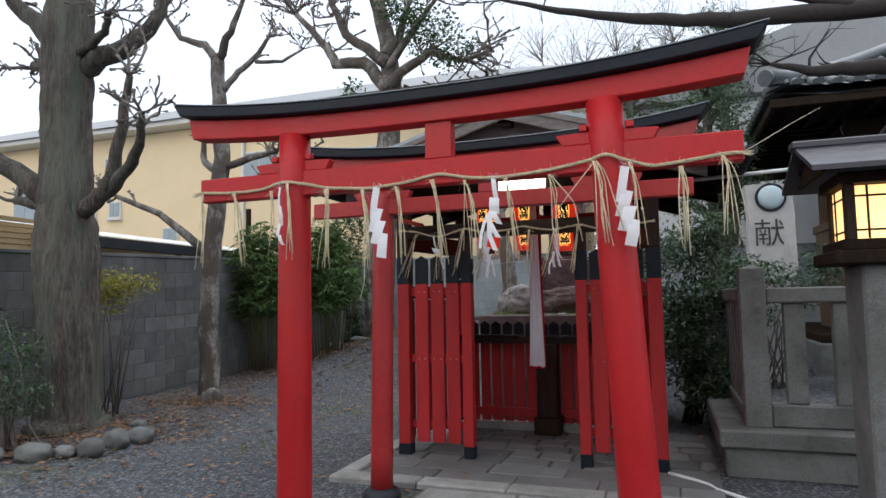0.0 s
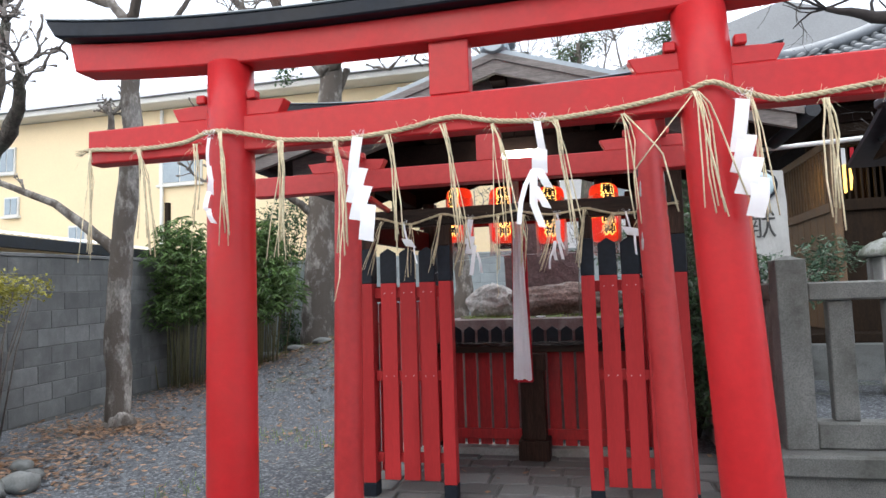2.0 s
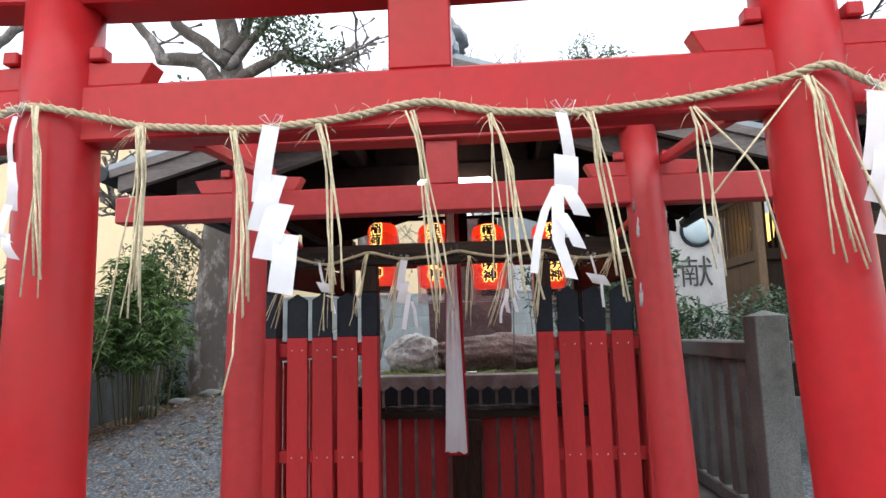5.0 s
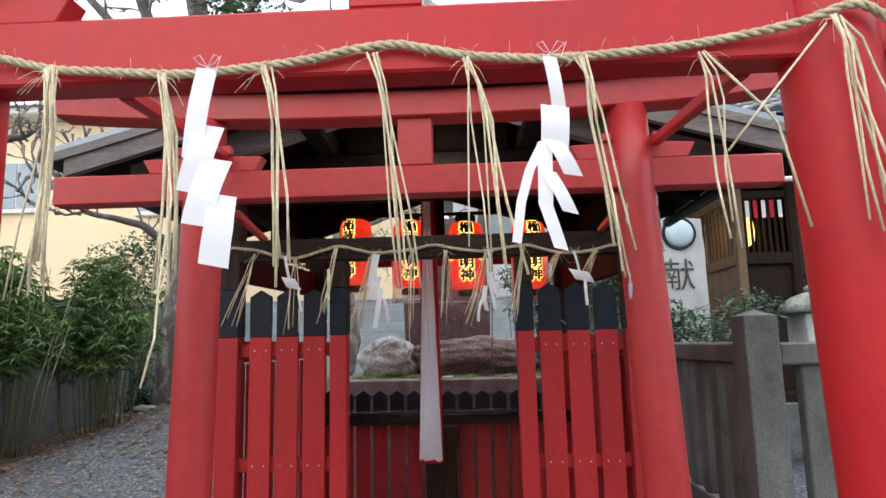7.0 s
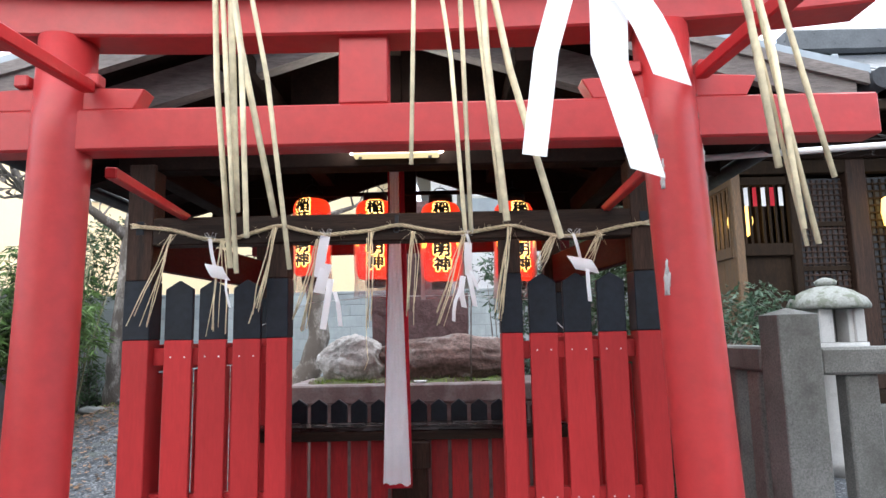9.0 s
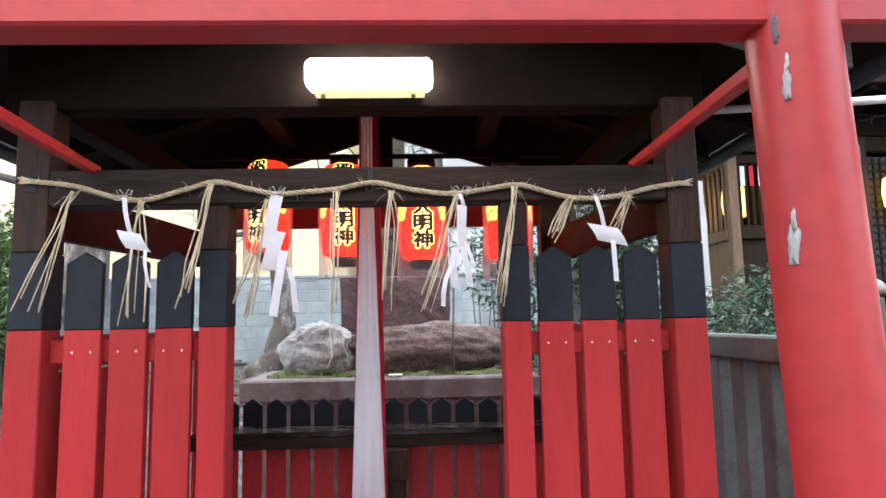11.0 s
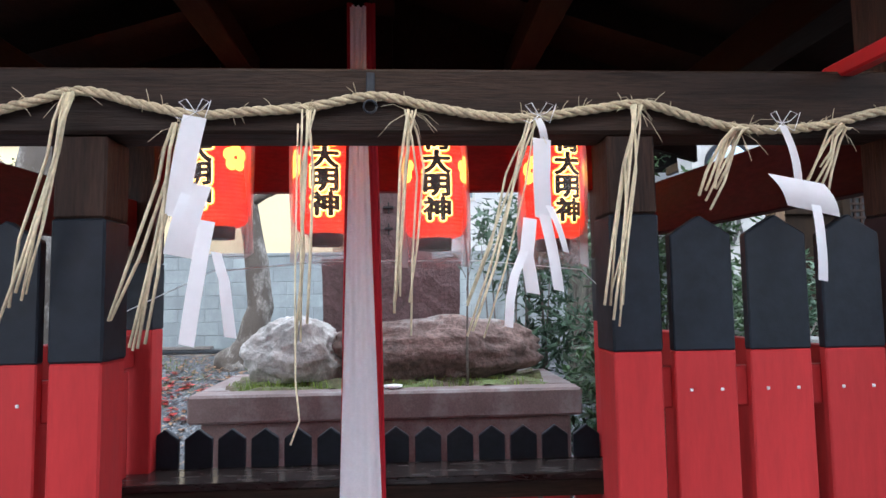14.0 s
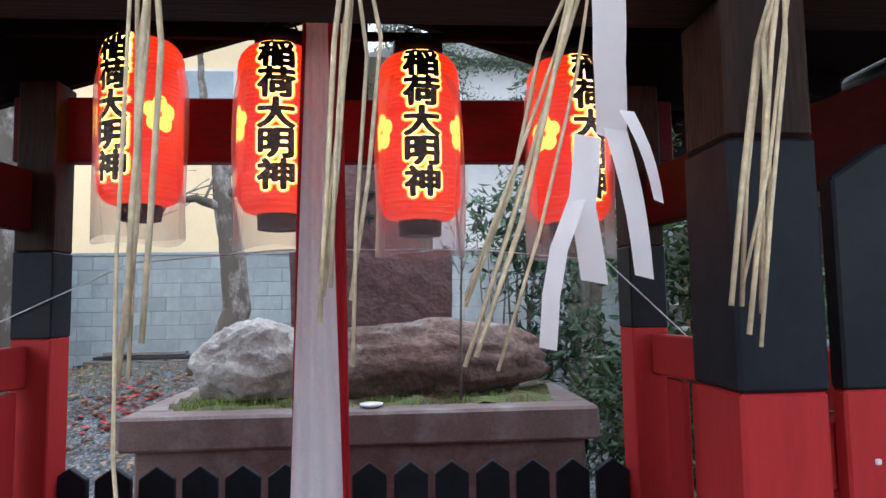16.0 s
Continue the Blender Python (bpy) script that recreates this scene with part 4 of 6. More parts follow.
paper((-1.055, 2.015), YB - 0.022, ((0.014, (-1.058, 2.010), (-1.046, 1.965)), (0.032, (-1.052, 1.970), (-1.056, 1.897), (-1.052, 1.825)), (0.024, (-1.078, 1.825), (-1.088, 1.76), (-1.076, 1.691)), (0.021, (-1.053, 1.830), (-1.029, 1.695)), (0.015, (-1.090, 1.77), (-1.112, 1.72), (-1.120, 1.68), (-1.122, 1.633)), (0.013, (-1.045, 1.845), (-1.016, 1.763))), "white paper streamer with long loose strips")
paper((-0.597, 2.0), YB - 0.022, ((0.014, (-0.597, 1.996), (-0.572, 1.885)), (0.105, (-0.580, 1.895), (-0.545, 1.835)), (0.016, (-0.547, 1.845), (-0.548, 1.78), (-0.542, 1.706))), "white paper streamer caught on the fence tips")

# cloth of the bell rope
cloth = thing("bell_cloth", (-1.45, 6.62, 0.72), "white cotton bell cloth with red edge hanging from the roof", "hanging cloth")


def drape(side, left, right, y, z0, z1, fold, seed):
    """A cotton strip that follows the cloth as it narrows upwards: all of it (side 0) or one edge, its reach given as (foot, head)."""
    bm = bmesh.new()
    nz, nx = 40, 18
    rows = []
    for j in range(nz + 1):
        t = j / nz
        k = max(0.36, 1 - 0.78 * t)
        xl = -1.459 + 0.079 * k * (side or -1) - left[0] - (left[1] - left[0]) * min(1, t * 1.5)
        xr = -1.459 + 0.079 * k * (side or 1) + right[0] + (right[1] - right[0]) * min(1, t * 1.5)
        rows.append([bm.verts.new((xl + (xr - xl) * i / nx, y + fold * math.sin(i * 1.05 + seed + 0.6 * t) * (0.5 + t) + 0.003 * math.sin(t * 9 + i * 0.4), z0 + (z1 - z0) * t + 0.010 * math.sin(i * 0.7 + seed) * (1 - t))) for i in range(nx + 1)])
    for a, b in zip(rows, rows[1:]):
        for i in range(nx):
            bm.faces.new((a[i], a[i + 1], b[i + 1], b[i])).smooth = True
    return bm


part("white_panel", drape(0, (0, 0), (0, 0), 6.612, 0.735, 2.72, 0.006, 0.3), CLOTH, cloth)
part("red_panel", drape(1, (0.008, 0.008), (0.009, 0.032), 6.630, 0.722, 2.74, 0.002, 1.1), CLOTH_RED, cloth, "red cotton edge")
part("red_panel", drape(-1, (-0.002, 0.012), (0.010, 0.010), 6.630, 0.722, 2.74, 0.002, 0.4), CLOTH_RED, cloth, "red cotton edge")
part("red_hem", box(-1.525, -1.385, 6.612, 6.634, 0.715, 0.737, 0.004), CLOTH_RED, cloth, "red hem")

# ---- paper lanterns ----


def lantern_profile(z):
    """Radius of a lantern at a height over its foot (0 to 0.5)."""
    e = min(z, 0.5 - z)
    if e < 0.07:
        return 0.066 + 0.047 * math.sqrt(max(0, 1 - ((0.07 - e) / 0.07) ** 2))
    return 0.113


def wrap(bm, z0, lift, step=0.012):
    """Bends a flat character round the lantern's body."""
    for k in range(-9, 10):
        bmesh.ops.bisect_plane(bm, geom=bm.verts[:] + bm.edges[:] + bm.faces[:], plane_co=(k * step, 0, 0), plane_no=(1, 0, 0))
    for v in bm.verts:
        z = z0 + v.co.y
        r = lantern_profile(z) + lift
        a = v.co.x / 0.113
        v.co = Vector((r * math.sin(a), -r * math.cos(a), z))
    return bm


def paper_lantern():
    ob = thing("paper_lantern", (0, 0, 0), "lit red paper lantern with black lettering in clear plastic", "paper lantern", "row of red paper lanterns")
    part("paper_body", lathe(0, 0, [(lantern_profile(0.5 * k / 48) + 0.0012 * (k % 2), 0.5 * k / 48) for k in range(49)], 48), LANTERN, ob)
    part("top_ring", lathe(0, 0, [(0.068, 0.498), (0.07, 0.50), (0.07, 0.545), (0.06, 0.547)]), BLACK, ob, "black top ring")
    part("bottom_ring", lathe(0, 0, [(0.05, -0.045), (0.058, -0.043), (0.06, 0.0), (0.058, 0.002)]), WOOD_UP, ob, "dark bottom ring")
    part("hanger", tube([(0.05 * math.cos(t), 0, 0.545 + 0.055 * math.sin(t)) for t in (math.pi * k / 12 for k in range(13))], 0.003, 6), BLACK, ob, "black wire hanger")
    for i, ch in enumerate("稲荷大明神"):
        z = 0.449 - i * 0.087
        for nm, reach, lift, mat, lab in (("letter_halo", 0.0120, 0.0016, LETTER_HALO, "glowing orange letter halo"), ("letter_edge", 0.0074, 0.0032, LETTER_EDGE, "glowing yellow letter outline"), ("letter", 0.0042, 0.0052, INK, "black brush lettering")):
            stroke = bmesh.new()
            for q in range(10):
                g = glyphs(ch, 0.092)
                bmesh.ops.scale(g, vec=(1.06, 0.97, 1), verts=g.verts)
                bmesh.ops.translate(g, verts=g.verts, vec=(1.15 * reach * math.cos(q * math.pi / 5), reach * math.sin(q * math.pi / 5), 0))
                join(stroke, g)
            part(nm, wrap(stroke, z, lift), mat, ob, lab)
    for s in (-1, 1):
        bm = bmesh.new()
        for j in range(5):
            a = 2 * math.pi * (j + 0.25) / 5
            g = bmesh.new()
            g.faces.new([g.verts.new((0.026 * math.cos(a) + 0.021 * math.cos(t), 0.032 * math.sin(a) + 0.025 * math.sin(t), 0)) for t in (2 * math.pi * k / 14 for k in range(14))])
            bmesh.ops.translate(g, verts=g.verts, vec=(s * 0.128, 0.005, 0))
            join(bm, g)
        part("side_crest", wrap(bm, 0.25, 0.002), FLAME, ob, "glowing yellow side crest")
    bm = bmesh.new()
    rows = []
    for j in range(13):
        t = j / 12
        z = -0.105 + 0.59 * t
        rows.append([bm.verts.new(((0.124 + 0.004 * math.sin(5 * a + 7 * t) - 0.03 * max(0, t - 0.8) * 5) * math.cos(a), (0.124 + 0.004 * math.cos(4 * a + 5 * t) - 0.03 * max(0, t - 0.8) * 5) * math.sin(a), z + 0.008 * math.sin(3 * a) * (1 - t))) for a in (2 * math.pi * k / 36 for k in range(36))])
    for a, b in zip(rows, rows[1:]):
        for k in range(36):
            bm.faces.new((a[k], a[(k + 1) % 36], b[(k + 1) % 36], b[k])).smooth = True
    film = part("plastic_cover", bm, FILM, ob, "clear crumpled plastic cover")
    film.visible_shadow = False
    part("cord", tube([(0, 0, 0.6), (0, 0.0, 0.645)], 0.002, 5), BLACK, ob)
    return ob


first = paper_lantern()
LY = 6.945
for i, (x, z, turn) in enumerate(((-2.030, 1.973, -20), (-1.613, 1.942, 5), (-1.182, 1.92, 2), (-0.705, 1.912, 16))):
    if i == 0:
        first.matrix_basis = pose(x, LY, z, 0, 0, turn) @ Matrix.Diagonal((1.06, 1.06, 1.02, 1))
    else:
        copy_thing(first, pose(x, LY, z, 0, 0, turn) @ Matrix.Diagonal((1.06, 1.06, 1.02, 1)))
string = thing("thin_string", (-2.4, 6.9, 1.83), "thin white string tied across between the rear posts", "string")
part("line", tube([(-2.44, 6.93, 1.62), (-2.05, 6.93, 1.80), (-1.6, 6.93, 1.835), (-1.0, 6.93, 1.83), (-0.6, 6.93, 1.79), (-0.33, 6.9, 1.52)], 0.0022, 5), PIPE, string)
part("bow", tube([(-0.335, 6.88, 1.52), (-0.35, 6.87, 1.56), (-0.325, 6.87, 1.57), (-0.34, 6.87, 1.50), (-0.345, 6.87, 1.46)], 0.003, 5), PIPE, string)

# ---- planter with rocks and stele behind the hall ----
planter = thing("stone_planter", (-1.4, 8.0, 0), "raised brown granite planter with mossy soil", "stone planter")
PX0, PX1, PY0, PY1 = -2.365, -0.422, 7.61, 8.52
part("base", box(PX0 + 0.05, PX1 - 0.05, PY0 + 0.05, PY1 - 0.05, 0, 1.09, 0.01), GRANITE, planter)
for nm, b in (("front_slab", (PX0, PX1, PY0, PY0 + 0.16)), ("back_slab", (PX0, PX1, PY1 - 0.14, PY1)), ("side_slab", (PX0, PX0 + 0.16, PY0 + 0.161, PY1 - 0.141)), ("side_slab", (PX1 - 0.16, PX1, PY0 + 0.161, PY1 - 0.141))):
    part(nm, box(*b, 1.091, 1.228, 0.012), GRANITE, planter)
soil = bmesh.new()
n = 30
sv = [[soil.verts.new((PX0 + 0.13 + (PX1 - PX0 - 0.26) * i / n, PY0 + 0.13 + (PY1 - PY0 - 0.26) * j / n, 1.215 + 0.05 * noise.noise(Vector((i * 0.35, j * 0.35, 2))) + 0.03 * math.sin(math.pi * j / n))) for i in range(n + 1)] for j in range(n + 1)]
for j in range(n):
    for i in range(n):
        soil.faces.new((sv[j][i], sv[j][i + 1], sv[j + 1][i + 1], sv[j + 1][i])).smooth = True
part("soil", soil, SOIL, planter, "mossy soil")
grass_tufts("planter_grass", [(-2.09, 7.84, 0.06, 110), (-1.96, 7.80, 0.05, 60), (-1.86, 7.86, 0.03, 50), (-1.76, 7.83, 0.05, 35), (-1.30, 7.86, 0.09, 40), (-1.10, 7.80, 0.07, 25), (-0.92, 7.86, 0.10, 35), (-0.72, 7.83, 0.08, 25)], GRASS, 0.058, "green grass tufts growing in the planter", base=1.215)
for i, (x, y, z, sx, sy, sz, mat, lab) in enumerate(((-1.92, 8.02, 1.40, 0.27, 0.19, 0.205, ROCK_PALE, "pale weathered boulder lying in the planter"), (-1.17, 8.06, 1.38, 0.56, 0.19, 0.205, ROCK, "long reddish brown boulder lying in the planter"))):
    single("boulder", lump(x, y, z, sx, sy, sz, 2.3 + i * 5, 0.26, 5, 1.2), mat, (x, y, 1.2), lab, "boulder", "planter boulders")
stele = thing("stone_stele", (-1.38, 8.36, 1.2), "rough purple brown memorial stone on a block base", "memorial stone")


def rough_block(x0, x1, y0, y1, z0, z1, amount, seed):
    bm = box(x0, x1, y0, y1, z0, z1, 0)
    bmesh.ops.subdivide_edges(bm, edges=bm.edges[:], cuts=14, use_grid_fill=True)
    for v in bm.verts:
        v.co += Vector((noise.noise(v.co * 5 + Vector((seed, 0, 0))), noise.noise(v.co * 5 + Vector((0, seed, 0))), noise.noise(v.co * 5 + Vector((0, 0, seed))))) * amount
        v.co += Vector((0, noise.noise(v.co * 18 + Vector((seed, 0, 0))), 0)) * amount * 0.5
    return bm


part("base_block", rough_block(-1.79, -0.98, 8.22, 8.50, 1.1, 1.925, 0.018, 3.0), STELE, stele)
part("upright_stone", rough_block(-1.60, -1.14, 8.28, 8.46, 1.92, 2.75, 0.022, 7.0), STELE, stele)
for i, w in enumerate((0.05, 0.065, 0.06, 0.05)):
    part("carved_mark", box(-1.40 - w / 2, -1.40 + w / 2, 8.262, 8.29, 2.10 + i * 0.13, 2.115 + i * 0.13, 0.002), INK, stele, "worn carved writing")
    part("carved_mark", box(-1.405, -1.395, 8.262, 8.29, 2.07 + i * 0.13, 2.14 + i * 0.13, 0.002), INK, stele)
dish = single("offering_dish", lathe(-1.37, 7.72, [(0.02, 1.229), (0.045, 1.236), (0.05, 1.245), (0.043, 1.241)], 20), PAPER, (-1.37, 7.72, 1.228), "small white offering dish on the planter rim", "dish")

# ---- stone fence on a plinth ----
plinth = thing("stone_plinth", (0.2, 5.6, 0), "stepped grey stone plinth under the stone fence", "plinth", kind="structure")
part("lower_course", box(0.20, 6.0, 5.68, 6.2, 0, 0.24, 0.012), STONE, plinth)
part("lower_course", box(0.20, 0.72, 6.203, 9.6, 0, 0.24, 0.012), STONE, plinth)
for a, b in ((0.16, 1.25), (1.25, 2.6), (2.6, 4.2), (4.2, 6.0)):
    part("capping_slab", box(a + 0.003, b - 0.003, 5.62, 6.12, 0.242, 0.38, 0.014), STONE, plinth)
for a, b in ((6.125, 7.3), (7.3, 8.5), (8.5, 9.5)):
    part("capping_slab", box(0.16, 0.66, a + 0.003, b - 0.003, 0.242, 0.38, 0.014), STONE, plinth)
part("gravel_bed", box(0.665, 6.0, 6.125, 9.6, 0, 0.34, 0), GRAVEL, plinth, "gravel bed behind the fence")


def stone_post(x, y, w, z0, z1, parent, name="post"):
    b = box(x - w / 2, x + w / 2, y - w / 2, y + w / 2, z0, z1, 0)
    tops = [v for v in b.verts if v.co.z > z1 - 0.001]
    r = bmesh.ops.extrude_face_region(b, geom=[f for f in b.faces if all(v in tops for v in f.verts)])
    up = [v for v in r["geom"] if isinstance(v, bmesh.types.BMVert)]
    bmesh.ops.pointmerge(b, verts=up, merge_co=(x, y, z1 + 0.035))
    bmesh.ops.bevel(b, geom=b.edges[:], offset=0.006, segments=1, affect="EDGES")
    return part(name, b, STONE, parent)


fence = thing("stone_fence", (0.44, 5.9, 0.4), "grey granite shrine fence with capped corner post", "stone fence")
stone_post(0.465, 5.88, 0.19, 0.38, 1.64, fence)
stone_post(0.44, 8.95, 0.16, 0.38, 1.62, fence)
stone_post(2.6, 5.88, 0.185, 0.38, 1.64, fence)
part("top_rail", box(0.562, 2.505, 5.80, 5.96, 1.36, 1.485, 0.012), STONE, fence)
part("top_rail", box(2.695, 6.0, 5.80, 5.96, 1.37, 1.49, 0.012), STONE, fence)
part("top_rail", box(0.365, 0.515, 5.975, 8.868, 1.37, 1.49, 0.012), STONE, fence)
part("foot_rail", box(0.562, 6.0, 5.80, 5.96, 0.382, 0.56, 0.014), STONE, fence)
part("foot_rail", box(0.38, 0.50, 5.975, 8.868, 0.401, 0.50, 0.012), STONE, fence)
for k in range(17):
    x = 0.762 + k * 0.345
    if abs(x - 2.6) > 0.15 and x < 5.9:
        part("baluster", box(x - 0.075, x + 0.075, 5.835, 5.925, 0.561, 1.359, 0.008), STONE, fence)
for k in range(11):
    y = 6.14 + k * 0.26
    part("baluster", box(0.395, 0.485, y - 0.062, y + 0.062, 0.501, 1.369, 0.008), STONE, fence)

# monument with disc and carved character
mon = thing("stone_monument", (1.07, 8.93, 0.3), "pale upright stone monument with glass disc and carved character", "stone monument")


def tapered_slab(x0, x1, y0, y1, z0, z1, seed):
    bm = box(x0, x1, y0, y1, z0, z1, 0)
    bmesh.ops.subdivide_edges(bm, edges=bm.edges[:], cuts=12, use_grid_fill=True)
    for v in bm.verts:
        k = noise.noise(v.co * 2.2 + Vector((seed, 0, 0)))
        if v.co.x < x0 + 0.01 or v.co.x > x1 - 0.01 or v.co.z > z1 - 0.01:
            v.co += Vector((k * 0.035, 0, k * 0.03))
        v.co.y += 0.012 * noise.noise(v.co * 6)
    return bm


part("slab", tapered_slab(0.80, 1.345, 8.93, 9.13, 0.3, 2.80, 2.0), STONE_PALE, mon)
part("disc_ring", tube([(1.084, 8.90, 2.63), (1.084, 8.935, 2.63)], [0.175, 0.18], 40), BLACK, mon, "dark metal ring")
GLASS_DISC = surface("milky_glass_disc", (0.40, 0.50, 0.54), 0.08, vary=0.05, bump=0)
part("disc", lathe(0, 0, [(0.002, 0.03), (0.06, 0.026), (0.11, 0.016), (0.148, 0.0), (0.148, -0.01)], 40), GLASS_DISC, mon, "pale bluish glass disc").matrix_basis = Matrix.Translation((0.014, -0.03, 2.33)) @ pose(0, 0, 0, 90) @ Matrix.Translation((1.07, 8.93, 0.3))
g = glyphs("献", 0.36, bold=0.0)
for v in g.verts:
    v.co = Vector((1.05 + v.co.x, 8.918, 2.19 + v.co.y))
part("carved_character", g, surface("carved_shadow_paint", (0.05, 0.05, 0.05), 0.8, vary=0.5, scale=20), mon, "dark carved character")

# stone lantern behind the fence
STONE_MOSSY = surface("mossy_lantern_stone", (0.26, 0.27, 0.25), 0.95, vary=0.25, scale=6, fine=60, bump=0.6, tint=(0.13, 0.14, 0.11), tint_at=0.5, tint_scale=6, tint_soft=0.04)
sl = thing("stone_lantern", (2.2, 8.5, 0.3), "weathered mossy grey stone lantern", "stone lantern")
part("cap", lathe(2.2, 8.5, [(0.32, 1.74), (0.33, 1.77), (0.30, 1.83), (0.20, 1.90), (0.10, 1.935), (0.06, 1.945), (0.085, 1.955), (0.09, 1.985), (0.05, 2.01), (0.01, 2.02)], 28), STONE_MOSSY, sl)
for dx, dy in ((-0.15, -0.15), (0.15, -0.15), (-0.15, 0.15), (0.15, 0.15)):
    part("corner_pier", box(2.2 + dx - 0.045, 2.2 + dx + 0.045, 8.5 + dy - 0.045, 8.5 + dy + 0.045, 1.45, 1.739, 0.008), STONE_PALE, sl)
part("light_box", box(2.2 - 0.17, 2.2 - 0.06, 8.5 - 0.17, 8.5 + 0.17, 1.452, 1.738, 0.006), STONE_PALE, sl)
part("light_box", box(2.2 + 0.06, 2.2 + 0.17, 8.5 - 0.17, 8.5 + 0.17, 1.452, 1.738, 0.006), STONE_PALE, sl)
part("light_box", box(2.2 - 0.06, 2.2 + 0.06, 8.5 + 0.0, 8.5 + 0.17, 1.452, 1.738, 0.002), STONE, sl)
part("platform", lathe(2.2, 8.5, [(0.16, 1.33), (0.28, 1.38), (0.28, 1.45), (0.26, 1.451)], 24), STONE_PALE, sl)
part("shaft", lathe(2.2, 8.5, [(0.2, 0.34), (0.2, 0.5), (0.13, 0.56), (0.12, 1.25), (0.16, 1.329)], 24), STONE_PALE, sl)

# wooden lamp on a stone post
lx, ly = 1.10, 4.60
lantern_post = thing("lantern_post", (lx, ly, 0), "lit wooden roofed lantern on a grey stone post", "lantern post")
part("stone_shaft", box(lx - 0.21, lx + 0.21, ly - 0.20, ly + 0.20, 0, 1.60, 0.015), STONE, lantern_post)
part("base_tray", box(lx - 0.36, lx + 0.36, ly - 0.30, ly + 0.30, 1.601, 1.68, 0.008), WOOD_OLD, lantern_post)
part("under_tray", box(lx - 0.31, lx + 0.31, ly - 0.26, ly + 0.26, 1.681, 1.745, 0.006), WOOD_OLD, lantern_post)
for dx in (-0.25, 0.25):
    for dy in (-0.20, 0.20):
        part("corner_post", box(lx + dx - 0.026, lx + dx + 0.026, ly + dy - 0.026, ly + dy + 0.026, 1.746, 2.07, 0.004), WOOD_UP, lantern_post)
for s in (-1, 1):
    yf, xf = ly + s * 0.20, lx + s * 0.25
    pane = part("paper_pane", box(lx - 0.223, lx + 0.223, yf - 0.004, yf + 0.004, 1.75, 2.06, 0), WARM_PANE, lantern_post, "glowing paper pane")
    for x in (-0.16, 0.0, 0.16):
        part("lattice_bar", box(lx + x - 0.006, lx + x + 0.006, yf + s * 0.008 - 0.004, yf + s * 0.008 + 0.004, 1.75, 2.06, 0.001), WOOD_UP, pane)
    for z in (1.80, 2.0):
        part("lattice_bar", box(lx - 0.223, lx + 0.223, yf + s * 0.008 - 0.003, yf + s * 0.008 + 0.003, z - 0.006, z + 0.006, 0.001), WOOD_UP, pane)
    pane = part("paper_pane", box(xf - 0.004, xf + 0.004, ly - 0.173, ly + 0.173, 1.75, 2.06, 0), WARM_PANE, lantern_post, "glowing paper pane")
    for y in (-0.10, 0.10):
        part("lattice_bar", box(xf + s * 0.008 - 0.004, xf + s * 0.008 + 0.004, ly + y - 0.006, ly + y + 0.006, 1.75, 2.06, 0.001), WOOD_UP, pane)
    for z in (1.80, 2.0):
        part("lattice_bar", box(xf + s * 0.008 - 0.003, xf + s * 0.008 + 0.003, ly - 0.173, ly + 0.173, z - 0.006, z + 0.006, 0.001), WOOD_UP, pane)
part("head_frame", box(lx - 0.31, lx + 0.31, ly - 0.26, ly + 0.26, 2.071, 2.14, 0.006), WOOD_OLD, lantern_post)
LAMP_ROOF = surface("dark_glossy_metal", (0.055, 0.052, 0.062), 0.35, vary=0.15, metal=0.4)
for s in (-1, 1):
    for k in range(3):
        a, b = ly + s * (0.50 - 0.17 * k), ly + s * (0.32 - 0.17 * k if k < 2 else 0.0)
        za, zb = 2.15 + 0.07 * k, 2.15 + 0.07 * k + 0.075
        bm = bmesh.new()
        up = [bm.verts.new(p) for p in ((0.61, a, za), (1.66, a, za), (1.66, b, zb), (0.61, b, zb))]
        lo = [bm.verts.new((v.co.x, v.co.y, v.co.z - 0.03)) for v in up]
        bm.faces.new(up)
        bm.faces.new(lo[::-1])
        for q in range(4):
            bm.faces.new((up[q], lo[q], lo[(q + 1) % 4], up[(q + 1) % 4]))
        bmesh.ops.recalc_face_normals(bm, faces=bm.faces)
        part("roof_sheet", bm, LAMP_ROOF, lantern_post, "dark grey metal roof sheet")
part("ridge", box(0.59, 1.68, ly - 0.06, ly + 0.06, 2.335, 2.385, 0.01), LAMP_ROOF, lantern_post)
for x in (0.70, 1.50):
    gb = prism([(ly - 0.36, 2.135), (ly + 0.36, 2.135), (ly, 2.29)], x - 0.015, x + 0.015)
    bmesh.ops.transform(gb, matrix=Matrix(((0, 1, 0, 0), (1, 0, 0, 0), (0, 0, 1, 0), (0, 0, 0, 1))), verts=gb.verts)
    part("gable_board", gb, WOOD_OLD, lantern_post)

pole = single("white_pole", tube([(-0.23, 5.9, 2.40), (1.5, 5.7, 2.44), (4.05, 5.28, 2.52)], 0.016, 10), PIPE, (-0.23, 5.9, 2.40), "thin white pole running from the hall to a tree", "pole")
hose = single("white_hose", tube([(-0.23, 5.52, 0.045), (-0.05, 5.40, 0.04), (0.06, 5.30, 0.035), (0.10, 5.22, 0.03), (0.30, 5.02, 0.028)], 0.013, 10), PIPE, (-0.23, 5.5, 0.03), "white plastic water pipe along the paving", "water pipe")
wire = single("guide_rope", tube([(0.186, 3.32, 2.10), (0.36, 3.85, 2.27), (0.62, 4.6, 2.52), (0.9, 5.2, 2.75)], 0.0016, 5), STRAW, (0.19, 3.32, 2.12), "thin pale rope running off the torii gate", "rope")

